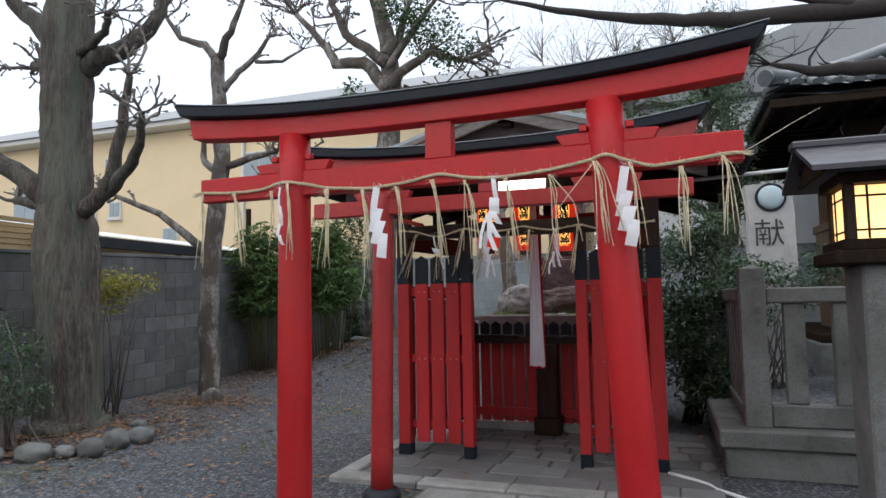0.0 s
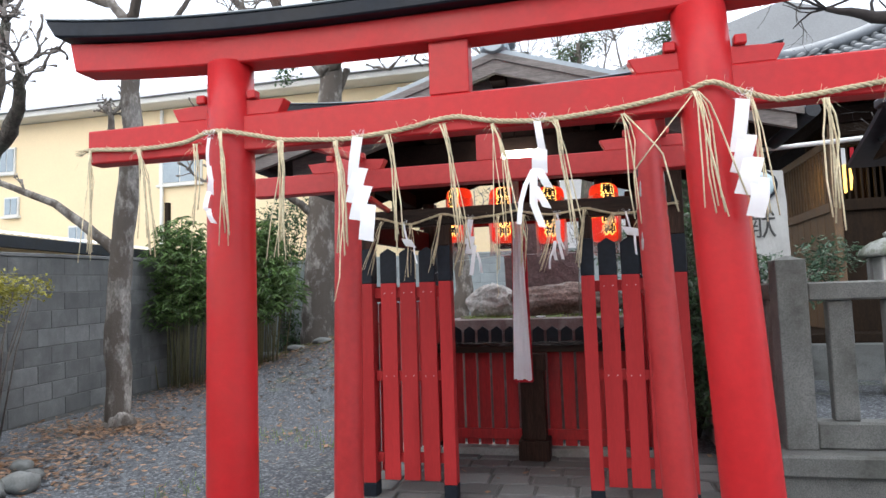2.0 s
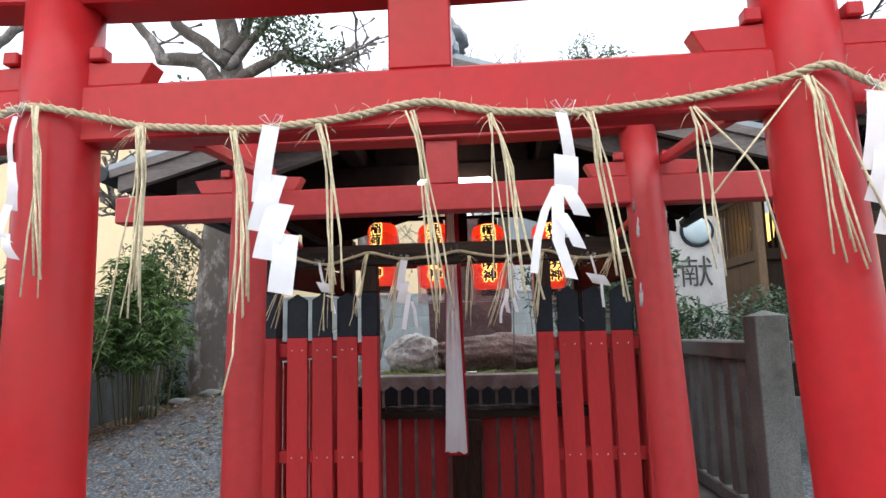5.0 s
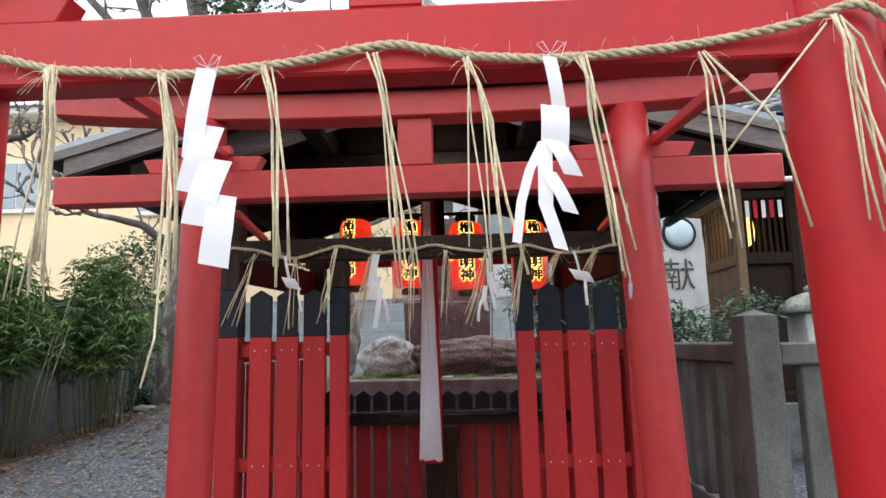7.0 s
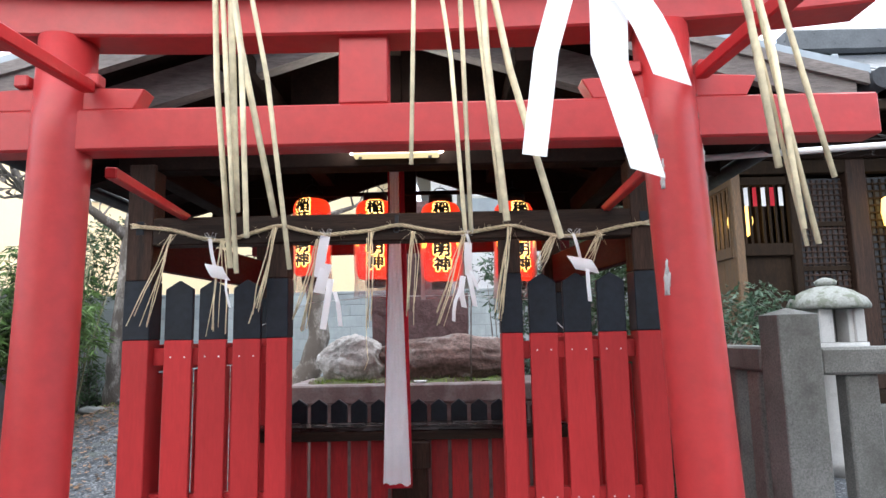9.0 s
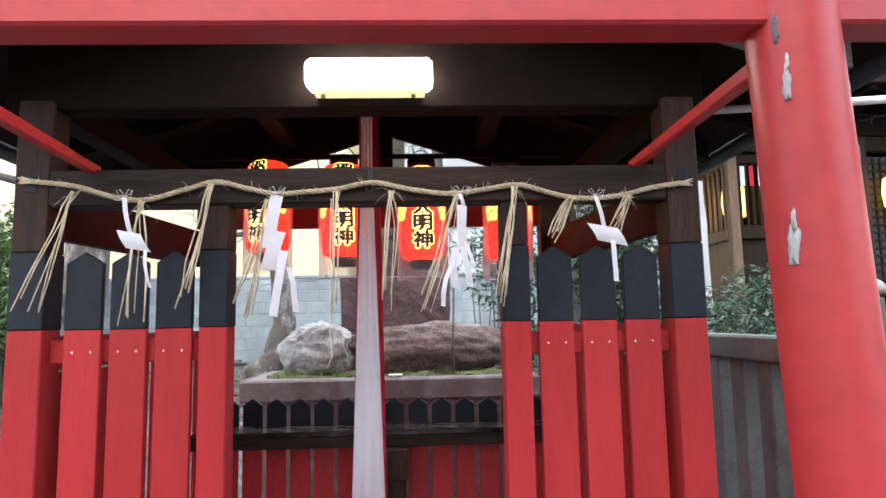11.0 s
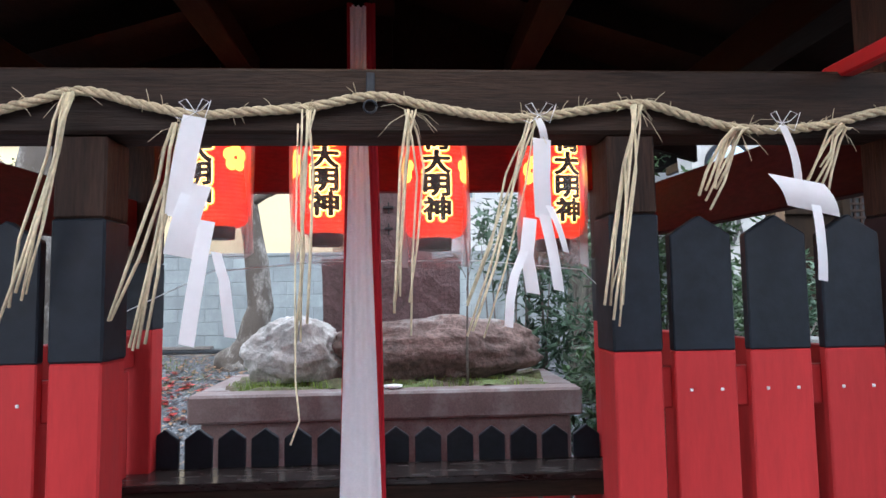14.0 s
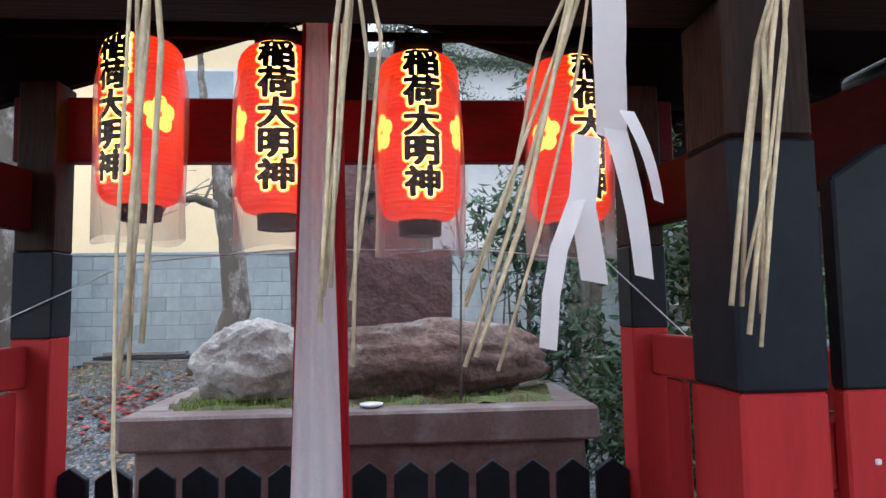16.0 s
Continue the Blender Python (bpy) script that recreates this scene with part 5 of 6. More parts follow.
# ---- main shrine building on the right ----
main = thing("main_shrine", (3.5, 10.5, 0), "dark timber main shrine with lattice doors and tiled roof", "shrine building")
part("podium", box(1.7, 9.0, 9.9, 16.0, 0, 0.75, 0.02), STONE, main)
part("floor_deck", box(1.75, 9.0, 9.95, 16.0, 0.751, 0.86, 0.01), WOOD_OLD, main)
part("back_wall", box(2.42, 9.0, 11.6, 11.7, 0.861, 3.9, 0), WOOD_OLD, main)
WOOD_GOLD = surface("golden_brown_timber", (0.13, 0.075, 0.036), 0.6, vary=0.35, scale=4, fine=22, bump=0.4, stretch=(6, 6, 1))
for x, w, mat in ((2.37, 0.11, WOOD_GOLD), (3.05, 0.10, WOOD_OLD), (3.83, 0.24, WOOD_UP), (5.3, 0.24, WOOD_UP), (6.9, 0.24, WOOD_UP)):
    part("column", box(x - w / 2, x + w / 2, 10.42, 10.42 + w, 0.861, 3.619, 0.012), mat, main, "brown timber column")
part("wainscot", box(2.43, 2.995, 10.50, 10.55, 0.861, 2.449, 0.004), WOOD_OLD, main)
part("sill_rail", box(2.426, 2.999, 10.43, 10.56, 2.45, 2.60, 0.006), WOOD_OLD, main)
part("head_rail", box(2.426, 2.999, 10.45, 10.56, 3.32, 3.42, 0.006), WOOD_OLD, main)
part("head_rail", box(2.31, 9.0, 10.43, 10.56, 3.45, 3.615, 0.006), WOOD_OLD, main)
for k in range(8):
    y = 10.56 + k * 0.30
    part("side_board", box(2.345, 2.365, y + 0.003, y + 0.297, 0.861, 2.449, 0.003), WOOD_GOLD, main)
part("side_rail", box(2.31, 2.40, 10.535, 13.0, 2.45, 2.58, 0.006), WOOD_GOLD, main, "golden brown side rail")
part("side_rail", box(2.33, 2.40, 10.535, 13.0, 3.33, 3.44, 0.006), WOOD_GOLD, main)
for k in range(7):
    x = 2.465 + k * 0.078
    part("window_bar", box(x - 0.014, x + 0.014, 10.47, 10.50, 2.601, 3.319, 0.003), WOOD_OLD, main)
for k in range(5):
    x = 2.475 + k * 0.105
    part("paper_slip", box(x, x + 0.05, 10.462, 10.467, 3.06, 3.29, 0), PLASTER if k % 2 == 0 else CLOTH_RED, main, "pasted paper slip")
for k in range(16):
    y = 10.64 + k * 0.13
    part("window_bar", box(2.345, 2.375, y - 0.018, y + 0.018, 2.581, 3.329, 0.003), WOOD_GOLD, main)
lat = part("lattice_door", box(3.105, 3.705, 10.53, 10.55, 0.95, 3.40, 0.003), BLACK_WORN, main, "dark lattice door")
for k in range(9):
    part("lattice_bar", box(3.125 + k * 0.068, 3.147 + k * 0.068, 10.51, 10.528, 0.97, 3.38, 0.002), WOOD_UP, lat)
for k in range(34):
    z = 1.02 + k * 0.07
    part("lattice_bar", box(3.11, 3.70, 10.50, 10.509, z - 0.011, z + 0.011, 0.002), WOOD_UP, lat)
for z in (2.29, 2.83):
    part("door_rail", box(3.11, 3.70, 10.495, 10.528, z - 0.03, z + 0.03, 0.003), WOOD_OLD, lat)
for x0, x1 in ((3.96, 5.17), (5.43, 6.77)):
    d = part("lattice_door", box(x0, x1, 10.54, 10.56, 0.90, 3.40, 0.003), BLACK_WORN, main, "dark lattice door")
    for k in range(int((x1 - x0) / 0.085)):
        x = x0 + 0.05 + k * 0.085
        part("lattice_bar", box(x - 0.013, x + 0.013, 10.52, 10.538, 0.92, 3.38, 0.002), WOOD_OLD, d)
    for k in range(27):
        z = 0.98 + k * 0.09
        part("lattice_bar", box(x0 + 0.02, x1 - 0.02, 10.512, 10.519, z - 0.012, z + 0.012, 0.002), WOOD_OLD, d)
for x, y, z in ((2.56, 10.80, 2.93), (4.22, 10.36, 2.95)):
    lb = thing("hanging_lamp", (x, y, z), "small lit yellow hanging lamp inside the shrine", "hanging lamp", "yellow shrine lamps")
    part("shade", lathe(x, y, [(0.06, z - 0.2), (0.13, z - 0.16), (0.15, z), (0.13, z + 0.16), (0.06, z + 0.2)], 18), WARM_LAMP, lb)
    part("cap", lathe(x, y, [(0.08, z + 0.2), (0.08, z + 0.25), (0.02, z + 0.27)], 14), BLACK, lb)
    part("cord", tube([(x, y, z + 0.27), (x, y, 3.9)], 0.006, 6), BLACK, lb)

# tiled hip roof of the main shrine over the yard
MX0, MX1, MY0, MY1, MZ0, MZ1 = 1.22, 10.0, 9.45, 13.2, 4.12, 6.2


def roof_z(y, x=99.0):
    k = min((y - MY0) / (MY1 - MY0), (x - MX0) / (MY1 - MY0), 1.0)
    corner = 0.10 * max(0.0, 1 - math.hypot(x - MX0, y - MY0) / 1.2) ** 2
    return MZ0 + (MZ1 - MZ0) * (0.7 * k + 0.3 * k * k) + corner


bm = bmesh.new()
xs = [MX0 + 0.25 * i for i in range(16)] + [6.5, 8.0, MX1]
ys = [MY0 + (MY1 - MY0) * i / 15 for i in range(16)] + [14.5, 16.0]
for off, flip in ((0.0, False), (-0.12, True)):
    g = [[bm.verts.new((x, y, roof_z(y, x) + off)) for x in xs] for y in ys]
    for a, b in zip(g, g[1:]):
        for k in range(len(xs) - 1):
            f = (a[k], a[k + 1], b[k + 1], b[k])
            bm.faces.new(f[::-1] if flip else f)
part("roof_deck", bm, TILE, main)
part("eave_board", box(MX0, MX1, MY0 + 0.02, MY0 + 0.08, MZ0 - 0.22, MZ0 - 0.10, 0.01), WOOD_OLD, main)
part("eave_board", box(MX0 + 0.02, MX0 + 0.08, MY0 + 0.081, 16.0, MZ0 - 0.22, MZ0 - 0.10, 0.01), WOOD_OLD, main)
# soffit, rafters and inner wall use the timber colour that holds eave shade
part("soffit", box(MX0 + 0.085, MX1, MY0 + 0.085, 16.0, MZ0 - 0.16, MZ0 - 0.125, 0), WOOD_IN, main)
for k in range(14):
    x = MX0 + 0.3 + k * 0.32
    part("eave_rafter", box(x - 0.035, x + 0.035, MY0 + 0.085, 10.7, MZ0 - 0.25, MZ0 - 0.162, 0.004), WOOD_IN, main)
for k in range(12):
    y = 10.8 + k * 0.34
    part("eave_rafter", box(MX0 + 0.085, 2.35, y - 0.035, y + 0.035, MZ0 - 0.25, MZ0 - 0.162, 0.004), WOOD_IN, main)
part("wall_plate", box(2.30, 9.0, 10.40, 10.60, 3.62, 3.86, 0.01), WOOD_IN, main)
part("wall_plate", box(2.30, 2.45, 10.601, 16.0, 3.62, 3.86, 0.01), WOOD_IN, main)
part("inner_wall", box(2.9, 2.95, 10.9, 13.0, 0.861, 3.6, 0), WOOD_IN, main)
roofing = part("hip_ridge", tube([(MX0 + 3.4 * k / 12 - 0.04, MY0 + 3.4 * k / 12 - 0.04, roof_z(MY0 + 3.4 * k / 12, MX0 + 3.4 * k / 12) + 0.08) for k in range(13)], 0.10, 14), TILE, main, "round tiled hip ridge")
shared_tile = bpy.data.meshes.new("tile")
b = bmesh.new()
rows = []
for j in range(2):
    rows.append([b.verts.new((0.085 * math.cos(math.pi * k / 8), 0.30 * j, (0.062 + 0.012 * (1 - j)) * math.sin(math.pi * k / 8))) for k in range(9)])
for k in range(8):
    b.faces.new((rows[0][k], rows[0][k + 1], rows[1][k + 1], rows[1][k])).smooth = True
b.faces.new(rows[0][::-1])
b.to_mesh(shared_tile)
b.free()
shared_tile.materials.append(TILE)
for i in range(17):
    x = MX0 + 0.1 + i * 0.235
    for j in range(14):
        y = MY0 - 0.03 + j * 0.255
        if y - MY0 < x - MX0:
            o = new("tile", shared_tile)
            o.parent = roofing
            o.matrix_basis = Matrix.Translation((x + rng.uniform(-0.005, 0.005) - 3.5, y - 10.5, roof_z(max(MY0, y), x) + 0.005)) @ pose(0, 0, 0, math.degrees(math.atan2(roof_z(y + 0.25) - roof_z(y), 0.25)))
for i in range(22):
    y = MY0 + 0.1 + i * 0.235
    for j in range(5):
        x = MX0 - 0.03 + j * 0.255
        if x - MX0 < y - MY0:
            o = new("tile", shared_tile)
            o.parent = roofing
            o.matrix_basis = Matrix.Translation((x - 3.5, y - 10.5, roof_z(99, max(MX0, x)) + 0.005)) @ pose(0, 0, 0, 0, 0, -90) @ pose(0, 0, 0, math.degrees(math.atan2(roof_z(99, x + 0.25) - roof_z(99, x), 0.25)))
part("end_tile", tube([(MX0 - 0.06, MY0 - 0.06, MZ0 + 0.17), (MX0 - 0.02, MY0 - 0.02, MZ0 + 0.18)], 0.11, 20), TILE, main)
part("ridge", box(MX0 + 3.4, MX1, MY1 - 0.2, MY1 + 0.2, MZ1 - 0.05, MZ1 + 0.4, 0.06), TILE, main)
side_house = thing("plaster_house", (3.0, 17.0, 0), "pale plastered house behind the shrine", "house")
part("wall", box(-1.5, 9.0, 17.0, 24.0, 0, 6.2, 0.02), PLASTER, side_house)
part("roof", prism([(-2.0, 6.2), (9.5, 6.2), (3.7, 8.0)], 16.6, 24.5), SLATE, side_house)
for x in (-0.8, 1.2):
    w = part("window", box(x, x + 0.9, 16.94, 16.999, 3.6, 4.7, 0.005), TRIM, side_house)
    part("pane", box(x + 0.06, x + 0.84, 16.92, 16.938, 3.66, 4.64, 0), PANE, w)

# ---- yellow house and lean-to beyond the wall ----
house = thing("yellow_house", (-15, 16, 0), "two storey yellow stuccoed house with grey roof", "house")
part("wall", box(-30, -2.6, 16.0, 24, 0, 6.85, 0.02), STUCCO, house)
part("eave", box(-30.6, -2.1, 15.45, 24.5, 6.86, 7.02, 0.02), TRIM, house, "off-white eave")
bm = bmesh.new()
lo = [bm.verts.new(p) for p in ((-30.7, 15.35, 7.02), (-2.0, 15.35, 7.02), (-2.0, 24.6, 7.02), (-30.7, 24.6, 7.02))]
hi = [bm.verts.new(p) for p in ((-26.0, 20.0, 9.0), (-6.5, 20.0, 9.0))]
bm.faces.new((lo[0], lo[1], hi[1], hi[0]))
bm.faces.new((lo[1], lo[2], hi[1]))
bm.faces.new((lo[2], lo[3], hi[0], hi[1]))
bm.faces.new((lo[3], lo[0], hi[0]))
bm.faces.new(lo[::-1])
part("roof", bm, SLATE, house, "grey hipped roof")
part("downpipe", tube([(-12.0, 15.93, 0), (-12.0, 15.93, 6.8)], 0.05, 8), TRIM, house)
for x, z, w, h in ((-17.4, 5.45, 0.55, 0.75), (-18.25, 4.2, 0.5, 0.55), (-17.2, 4.2, 0.5, 0.55), (-12.1, 4.75, 1.3, 1.15), (-21.5, 4.3, 1.2, 1.2), (-8.6, 4.6, 1.2, 1.1), (-5.2, 4.6, 1.2, 1.1), (-15.0, 3.2, 0.6, 0.6)):
    win = part("window", box(x, x + w, 15.94, 15.999, z, z + h, 0.006), TRIM, house)
    part("pane", box(x + 0.05, x + w / 2 - 0.02, 15.92, 15.938, z + 0.05, z + h - 0.05, 0), PANE, win)
    part("pane", box(x + w / 2 + 0.02, x + w - 0.05, 15.92, 15.938, z + 0.05, z + h - 0.05, 0), PANE, win)
    part("sill", box(x - 0.05, x + w + 0.05, 15.88, 15.999, z - 0.07, z - 0.005, 0.005), TRIM, win)
shed = thing("lean_to_shed", (-9.5, 10.6, 0), "low shed with pale corrugated roof beyond the wall", "shed")
bm = bmesh.new()
cor = [[bm.verts.new((0.0 + i * 0.06, 0.15 + 2.6 * j, 2.45 + 0.42 * j + 0.012 * (i % 2))) for i in range(0, 120)] for j in range(2)]
for i in range(119):
    bm.faces.new((cor[0][i], cor[0][i + 1], cor[1][i + 1], cor[1][i]))
bmesh.ops.transform(bm, matrix=pose(-8.2, 13.6, 0, 0, 0, -87.4) @ Matrix.Diagonal((1, -1, 1, 1)), verts=bm.verts)
part("corrugated_roof", bm, TRIM, shed, "pale corrugated roof sheet")
bm = box(0, 7.1, -0.22, -0.14, 2.28, 2.44, 0.004)
bmesh.ops.transform(bm, matrix=pose(-8.2, 13.6, 0, 0, 0, -87.4), verts=bm.verts)
part("fascia", bm, BLACK_WORN, shed, "dark fascia beam")
for k in range(4):
    bm = box(0.3 + k * 2.1, 0.38 + k * 2.1, -0.24, -0.16, 0, 3.35 if k == 1 else 2.27, 0.004)
    bmesh.ops.transform(bm, matrix=pose(-8.2, 13.6, 0, 0, 0, -87.4), verts=bm.verts)
    part("post", bm, WOOD_OLD, shed)
bm = bmesh.new()
box(0, 7.1, -2.9, -2.8, 0, 2.8, 0, bm)
bmesh.ops.transform(bm, matrix=pose(-8.2, 13.6, 0, 0, 0, -87.4), verts=bm.verts)
part("rear_wall", bm, STUCCO, shed)
shutter = thing("slatted_screen", (-8.2, 5.6, 0), "tan slatted screen beyond the garden wall", "screen")
for k in range(9):
    bm = box(0, 2.6, -0.5, -0.46, 1.96 + k * 0.075, 2.02 + k * 0.075, 0.004)
    bmesh.ops.transform(bm, matrix=pose(-7.9, 7.3, 0, 0, 0, -87.4), verts=bm.verts)
    part("slat", bm, surface("tan_slats", (0.42, 0.30, 0.15), 0.6, vary=0.1) if k == 0 else bpy.data.materials["tan_slats"], shutter)
for k in (0.02, 2.5):
    bm = box(k, k + 0.07, -0.52, -0.44, 0, 2.7, 0.004)
    bmesh.ops.transform(bm, matrix=pose(-7.9, 7.3, 0, 0, 0, -87.4), verts=bm.verts)
    part("post", bm, bpy.data.materials["tan_slats"], shutter)


# ---- trees ----
def wobble(points, radii, amount, seed, steps=5):
    """A natural, slightly crooked line with radii through the given points."""
    r = random.Random(seed)
    pts, rad = [], []
    for i in range(len(points) - 1):
        a, b = Vector(points[i]), Vector(points[i + 1])
        for k in range(steps):
            t = k / steps
            j = Vector((r.gauss(0, 1), r.gauss(0, 1), r.gauss(0, 0.5))) * amount * radii[i]
            pts.append(a.lerp(b, t) + (j if (i or k) else Vector((0, 0, 0))))
            rad.append((radii[i] * (1 - t) + radii[i + 1] * t) * r.uniform(0.97, 1.04))
    pts.append(Vector(points[-1]))
    rad.append(radii[-1])
    return pts, rad


def twigs(bm, origin, direction, length, radius, depth, r, knob=0.0):
    """Short crooked shoots that fork towards their ends."""
    d = Vector(direction).normalized()
    pts, rads, p = [Vector(origin)], [radius], Vector(origin)
    n = 3
    for i in range(n):
        d = (d + Vector((r.gauss(0, 0.28), r.gauss(0, 0.28), r.gauss(0.05, 0.22)))).normalized()
        p = p + d * length / n
        pts.append(p)
        rads.append(radius * (1 - 0.6 * (i + 1) / n) + (knob if i == n - 1 else 0))
    tube(pts, rads, 5 if depth else 4, bm)
    if depth:
        for _ in range(r.choice((2, 3, 3))):
            k = r.randint(1, n)
            e = (d + Vector((r.gauss(0, 0.7), r.gauss(0, 0.7), r.gauss(0.15, 0.5)))).normalized()
            twigs(bm, pts[k], e, length * r.uniform(0.5, 0.8), rads[k] * 0.7, depth - 1, r, knob * 0.8)


def bare_tree(at, trunk, limbs, bark, label, seed, knob=0.02, shoot=0.35, sides=18, shoots=4, twig_mat=TWIG):
    ob = thing("bare_tree", (at[0], at[1], 0), label, "tree", "bare garden trees")
    pts, rad = wobble([p[:3] for p in trunk], [p[3] for p in trunk], 0.06 if trunk[0][3] < 0.2 else 0.012, seed)
    fine = 44 if trunk[0][3] > 0.13 else sides
    pts2, rad2 = [], []
    for i in range(len(pts) - 1):
        for k in range(3):
            pts2.append(Vector(pts[i]).lerp(Vector(pts[i + 1]), k / 3))
            rad2.append(rad[i] + (rad[i + 1] - rad[i]) * k / 3)
    part("trunk", bark_tube(pts2 + [Vector(pts[-1])], rad2 + [rad[-1]], fine, 0.13 if bark == BARK else 0.07, 6.0 if bark == BARK else 2.5, 1.6, seed), bark, ob)
    flare = trunk[0]
    part("root_flare", lump(flare[0], flare[1], flare[2] + 0.05, flare[3] * 1.22, flare[3] * 1.22, 0.22, seed, 0.3, 3), bark, ob)
    r = random.Random(seed)
    for limb in limbs:
        pts, rad = wobble([p[:3] for p in limb], [p[3] for p in limb], 0.18, seed + len(limb), 4)
        lp = part("limb", tube(pts, rad, 10), bark, ob)
        bm = bmesh.new()
        end, way = Vector(pts[-1]), (Vector(pts[-1]) - Vector(pts[-2])).normalized()
        for _ in range(shoots):
            twigs(bm, end, way + Vector((r.gauss(0, 0.6), r.gauss(0, 0.6), r.gauss(0.2, 0.4))), shoot * r.uniform(0.6, 1.2), rad[-1] * 0.6, 2, r, knob)
        for _ in range(shoots // 2):
            k = r.randint(len(pts) // 3, len(pts) - 1)
            twigs(bm, pts[k], Vector((r.gauss(0, 0.6), r.gauss(0, 0.6), 0.6)), shoot * 0.8, rad[k] * 0.35, 1, r, knob)
        tagged(part("twig_spray", bm, twig_mat, lp), kind="stuff")
    return ob


def limb2(y, dy, pts, r0, r1):
    """A limb from (x, z) pairs, drifting by dy, tapering from r0 to r1."""
    n = len(pts) - 1
    return [(x, y + dy * i / n, z, r0 + (r1 - r0) * i / n) for i, (x, z) in enumerate(pts)]


bare_tree((-6.50, 5.5), limb2(5.5, 0, [(-6.50, 0), (-6.54, 1.04), (-6.58, 2.04), (-6.63, 2.68), (-6.65, 3.59), (-6.64, 4.52), (-6.56, 5.6)], 0.35, 0.24),
          [limb2(5.5, -0.3, [(-6.35, 2.5), (-5.94, 2.68), (-5.75, 2.94), (-5.57, 3.48), (-5.41, 3.83)], 0.10, 0.035),
           limb2(5.45, -0.6, [(-5.94, 2.68), (-5.4, 2.91), (-5.1, 3.1), (-4.9, 3.28)], 0.075, 0.03),
           limb2(5.5, -0.5, [(-6.65, 2.5), (-7.22, 2.99), (-7.59, 3.25), (-8.17, 3.48)], 0.14, 0.06),
           limb2(5.5, 0.5, [(-6.68, 4.1), (-7.28, 4.41), (-7.84, 4.52)], 0.10, 0.05),
           limb2(5.5, 0.4, [(-6.5, 4.15), (-5.91, 4.35), (-5.64, 4.69), (-5.49, 5.15)], 0.13, 0.05),
           limb2(5.5, -0.3, [(-6.7, 4.4), (-7.2, 4.88), (-7.5, 5.34)], 0.13, 0.06),
           limb2(5.5, -0.5, [(-6.5, 4.3), (-5.83, 4.4), (-5.47, 4.46)], 0.06, 0.025),
           limb2(5.5, 0.4, [(-6.7, 2.5), (-7.29, 2.66), (-7.94, 2.77)], 0.10, 0.05)],
          BARK, "large bare tree with furrowed mossy bark and pruned limbs", 11, 0.014, 0.32)
bare_tree((-6.40, 7.7), limb2(7.7, 0, [(-6.40, 0), (-6.43, 1.21), (-6.36, 2.33), (-6.23, 3.39), (-6.27, 4.3), (-6.32, 5.06)], 0.15, 0.095),
          [limb2(7.7, 0.2, [(-6.32, 5.0), (-6.6, 5.31), (-7.12, 5.52), (-7.45, 5.92)], 0.07, 0.03),
           limb2(7.7, -0.2, [(-6.3, 5.02), (-6.0, 5.35), (-5.72, 5.75)], 0.07, 0.03),
           limb2(7.7, 0.2, [(-6.26, 4.5), (-6.0, 4.81), (-5.71, 5.06), (-5.57, 5.32)], 0.055, 0.025),
           limb2(7.85, 0.1, [(-5.76, 4.96), (-5.34, 4.92), (-5.02, 5.08)], 0.03, 0.015),
           limb2(7.7, -0.3, [(-6.38, 2.1), (-6.76, 2.43), (-7.17, 2.75), (-7.87, 3.04)], 0.075, 0.035),
           limb2(7.7, 0.1, [(-6.25, 3.3), (-6.58, 3.54), (-6.63, 3.88)], 0.06, 0.035),
           limb2(7.7, 0.2, [(-6.22, 3.4), (-5.61, 3.54), (-5.42, 3.6)], 0.06, 0.03)],
          BARK_PALE, "slim bare pollarded tree with blotched grey bark", 23, 0.016, 0.26)
tree_c = bare_tree((-6.2, 12.9), limb2(12.9, 0.2, [(-6.20, 0.2), (-6.17, 1.2), (-6.08, 3.0), (-5.95, 4.7), (-5.84, 6.12), (-5.96, 7.29), (-6.3, 8.6)], 0.36, 0.16),
          [limb2(12.9, 0.3, [(-5.86, 6.1), (-6.53, 6.85), (-7.24, 6.95), (-7.68, 7.55), (-8.44, 8.4)], 0.17, 0.06),
           limb2(12.9, -0.5, [(-5.9, 6.7), (-6.81, 7.42), (-7.09, 8.3)], 0.14, 0.06),
           limb2(12.9, -0.3, [(-5.85, 6.2), (-5.4, 6.5), (-4.77, 6.72), (-4.01, 6.4)], 0.14, 0.05),
           limb2(12.9, 0.3, [(-5.9, 6.9), (-5.69, 7.3), (-5.41, 8.4)], 0.14, 0.06),
           limb2(12.9, -1.0, [(-6.2, 3.2), (-6.6, 3.6), (-7.3, 3.75)], 0.09, 0.04),
           limb2(12.9, -0.6, [(-5.9, 6.6), (-5.1, 7.3), (-4.5, 7.7)], 0.10, 0.04)],
          BARK_PALE, "old plane-like tree with pale blotched bark and knobbly limbs", 37, 0.03, 0.8, 20, 9)
part("leaning_stem", tube(*wobble([(-6.6, 13.3, 0.2), (-6.4, 13.3, 2.2), (-6.35, 13.3, 4.6), (-5.6, 13.3, 6.3)], [0.14, 0.12, 0.1, 0.07], 0.1, 5), 12), BARK, tree_c, "dark leaning stem")
soup("leaf_clumps", leaf_cloud([(-4.76, 12.6, 7.1, 0.75), (-4.3, 12.6, 6.5, 0.45), (-6.8, 12.9, 6.2, 0.35), (-5.2, 12.7, 7.6, 0.5), (-3.9, 12.6, 6.6, 0.4), (-5.6, 12.6, 7.9, 0.5)], 2600, 0.09, 1.8, seed=8), LEAF_DARK, tree_c, "sparse dull green leaf clumps")
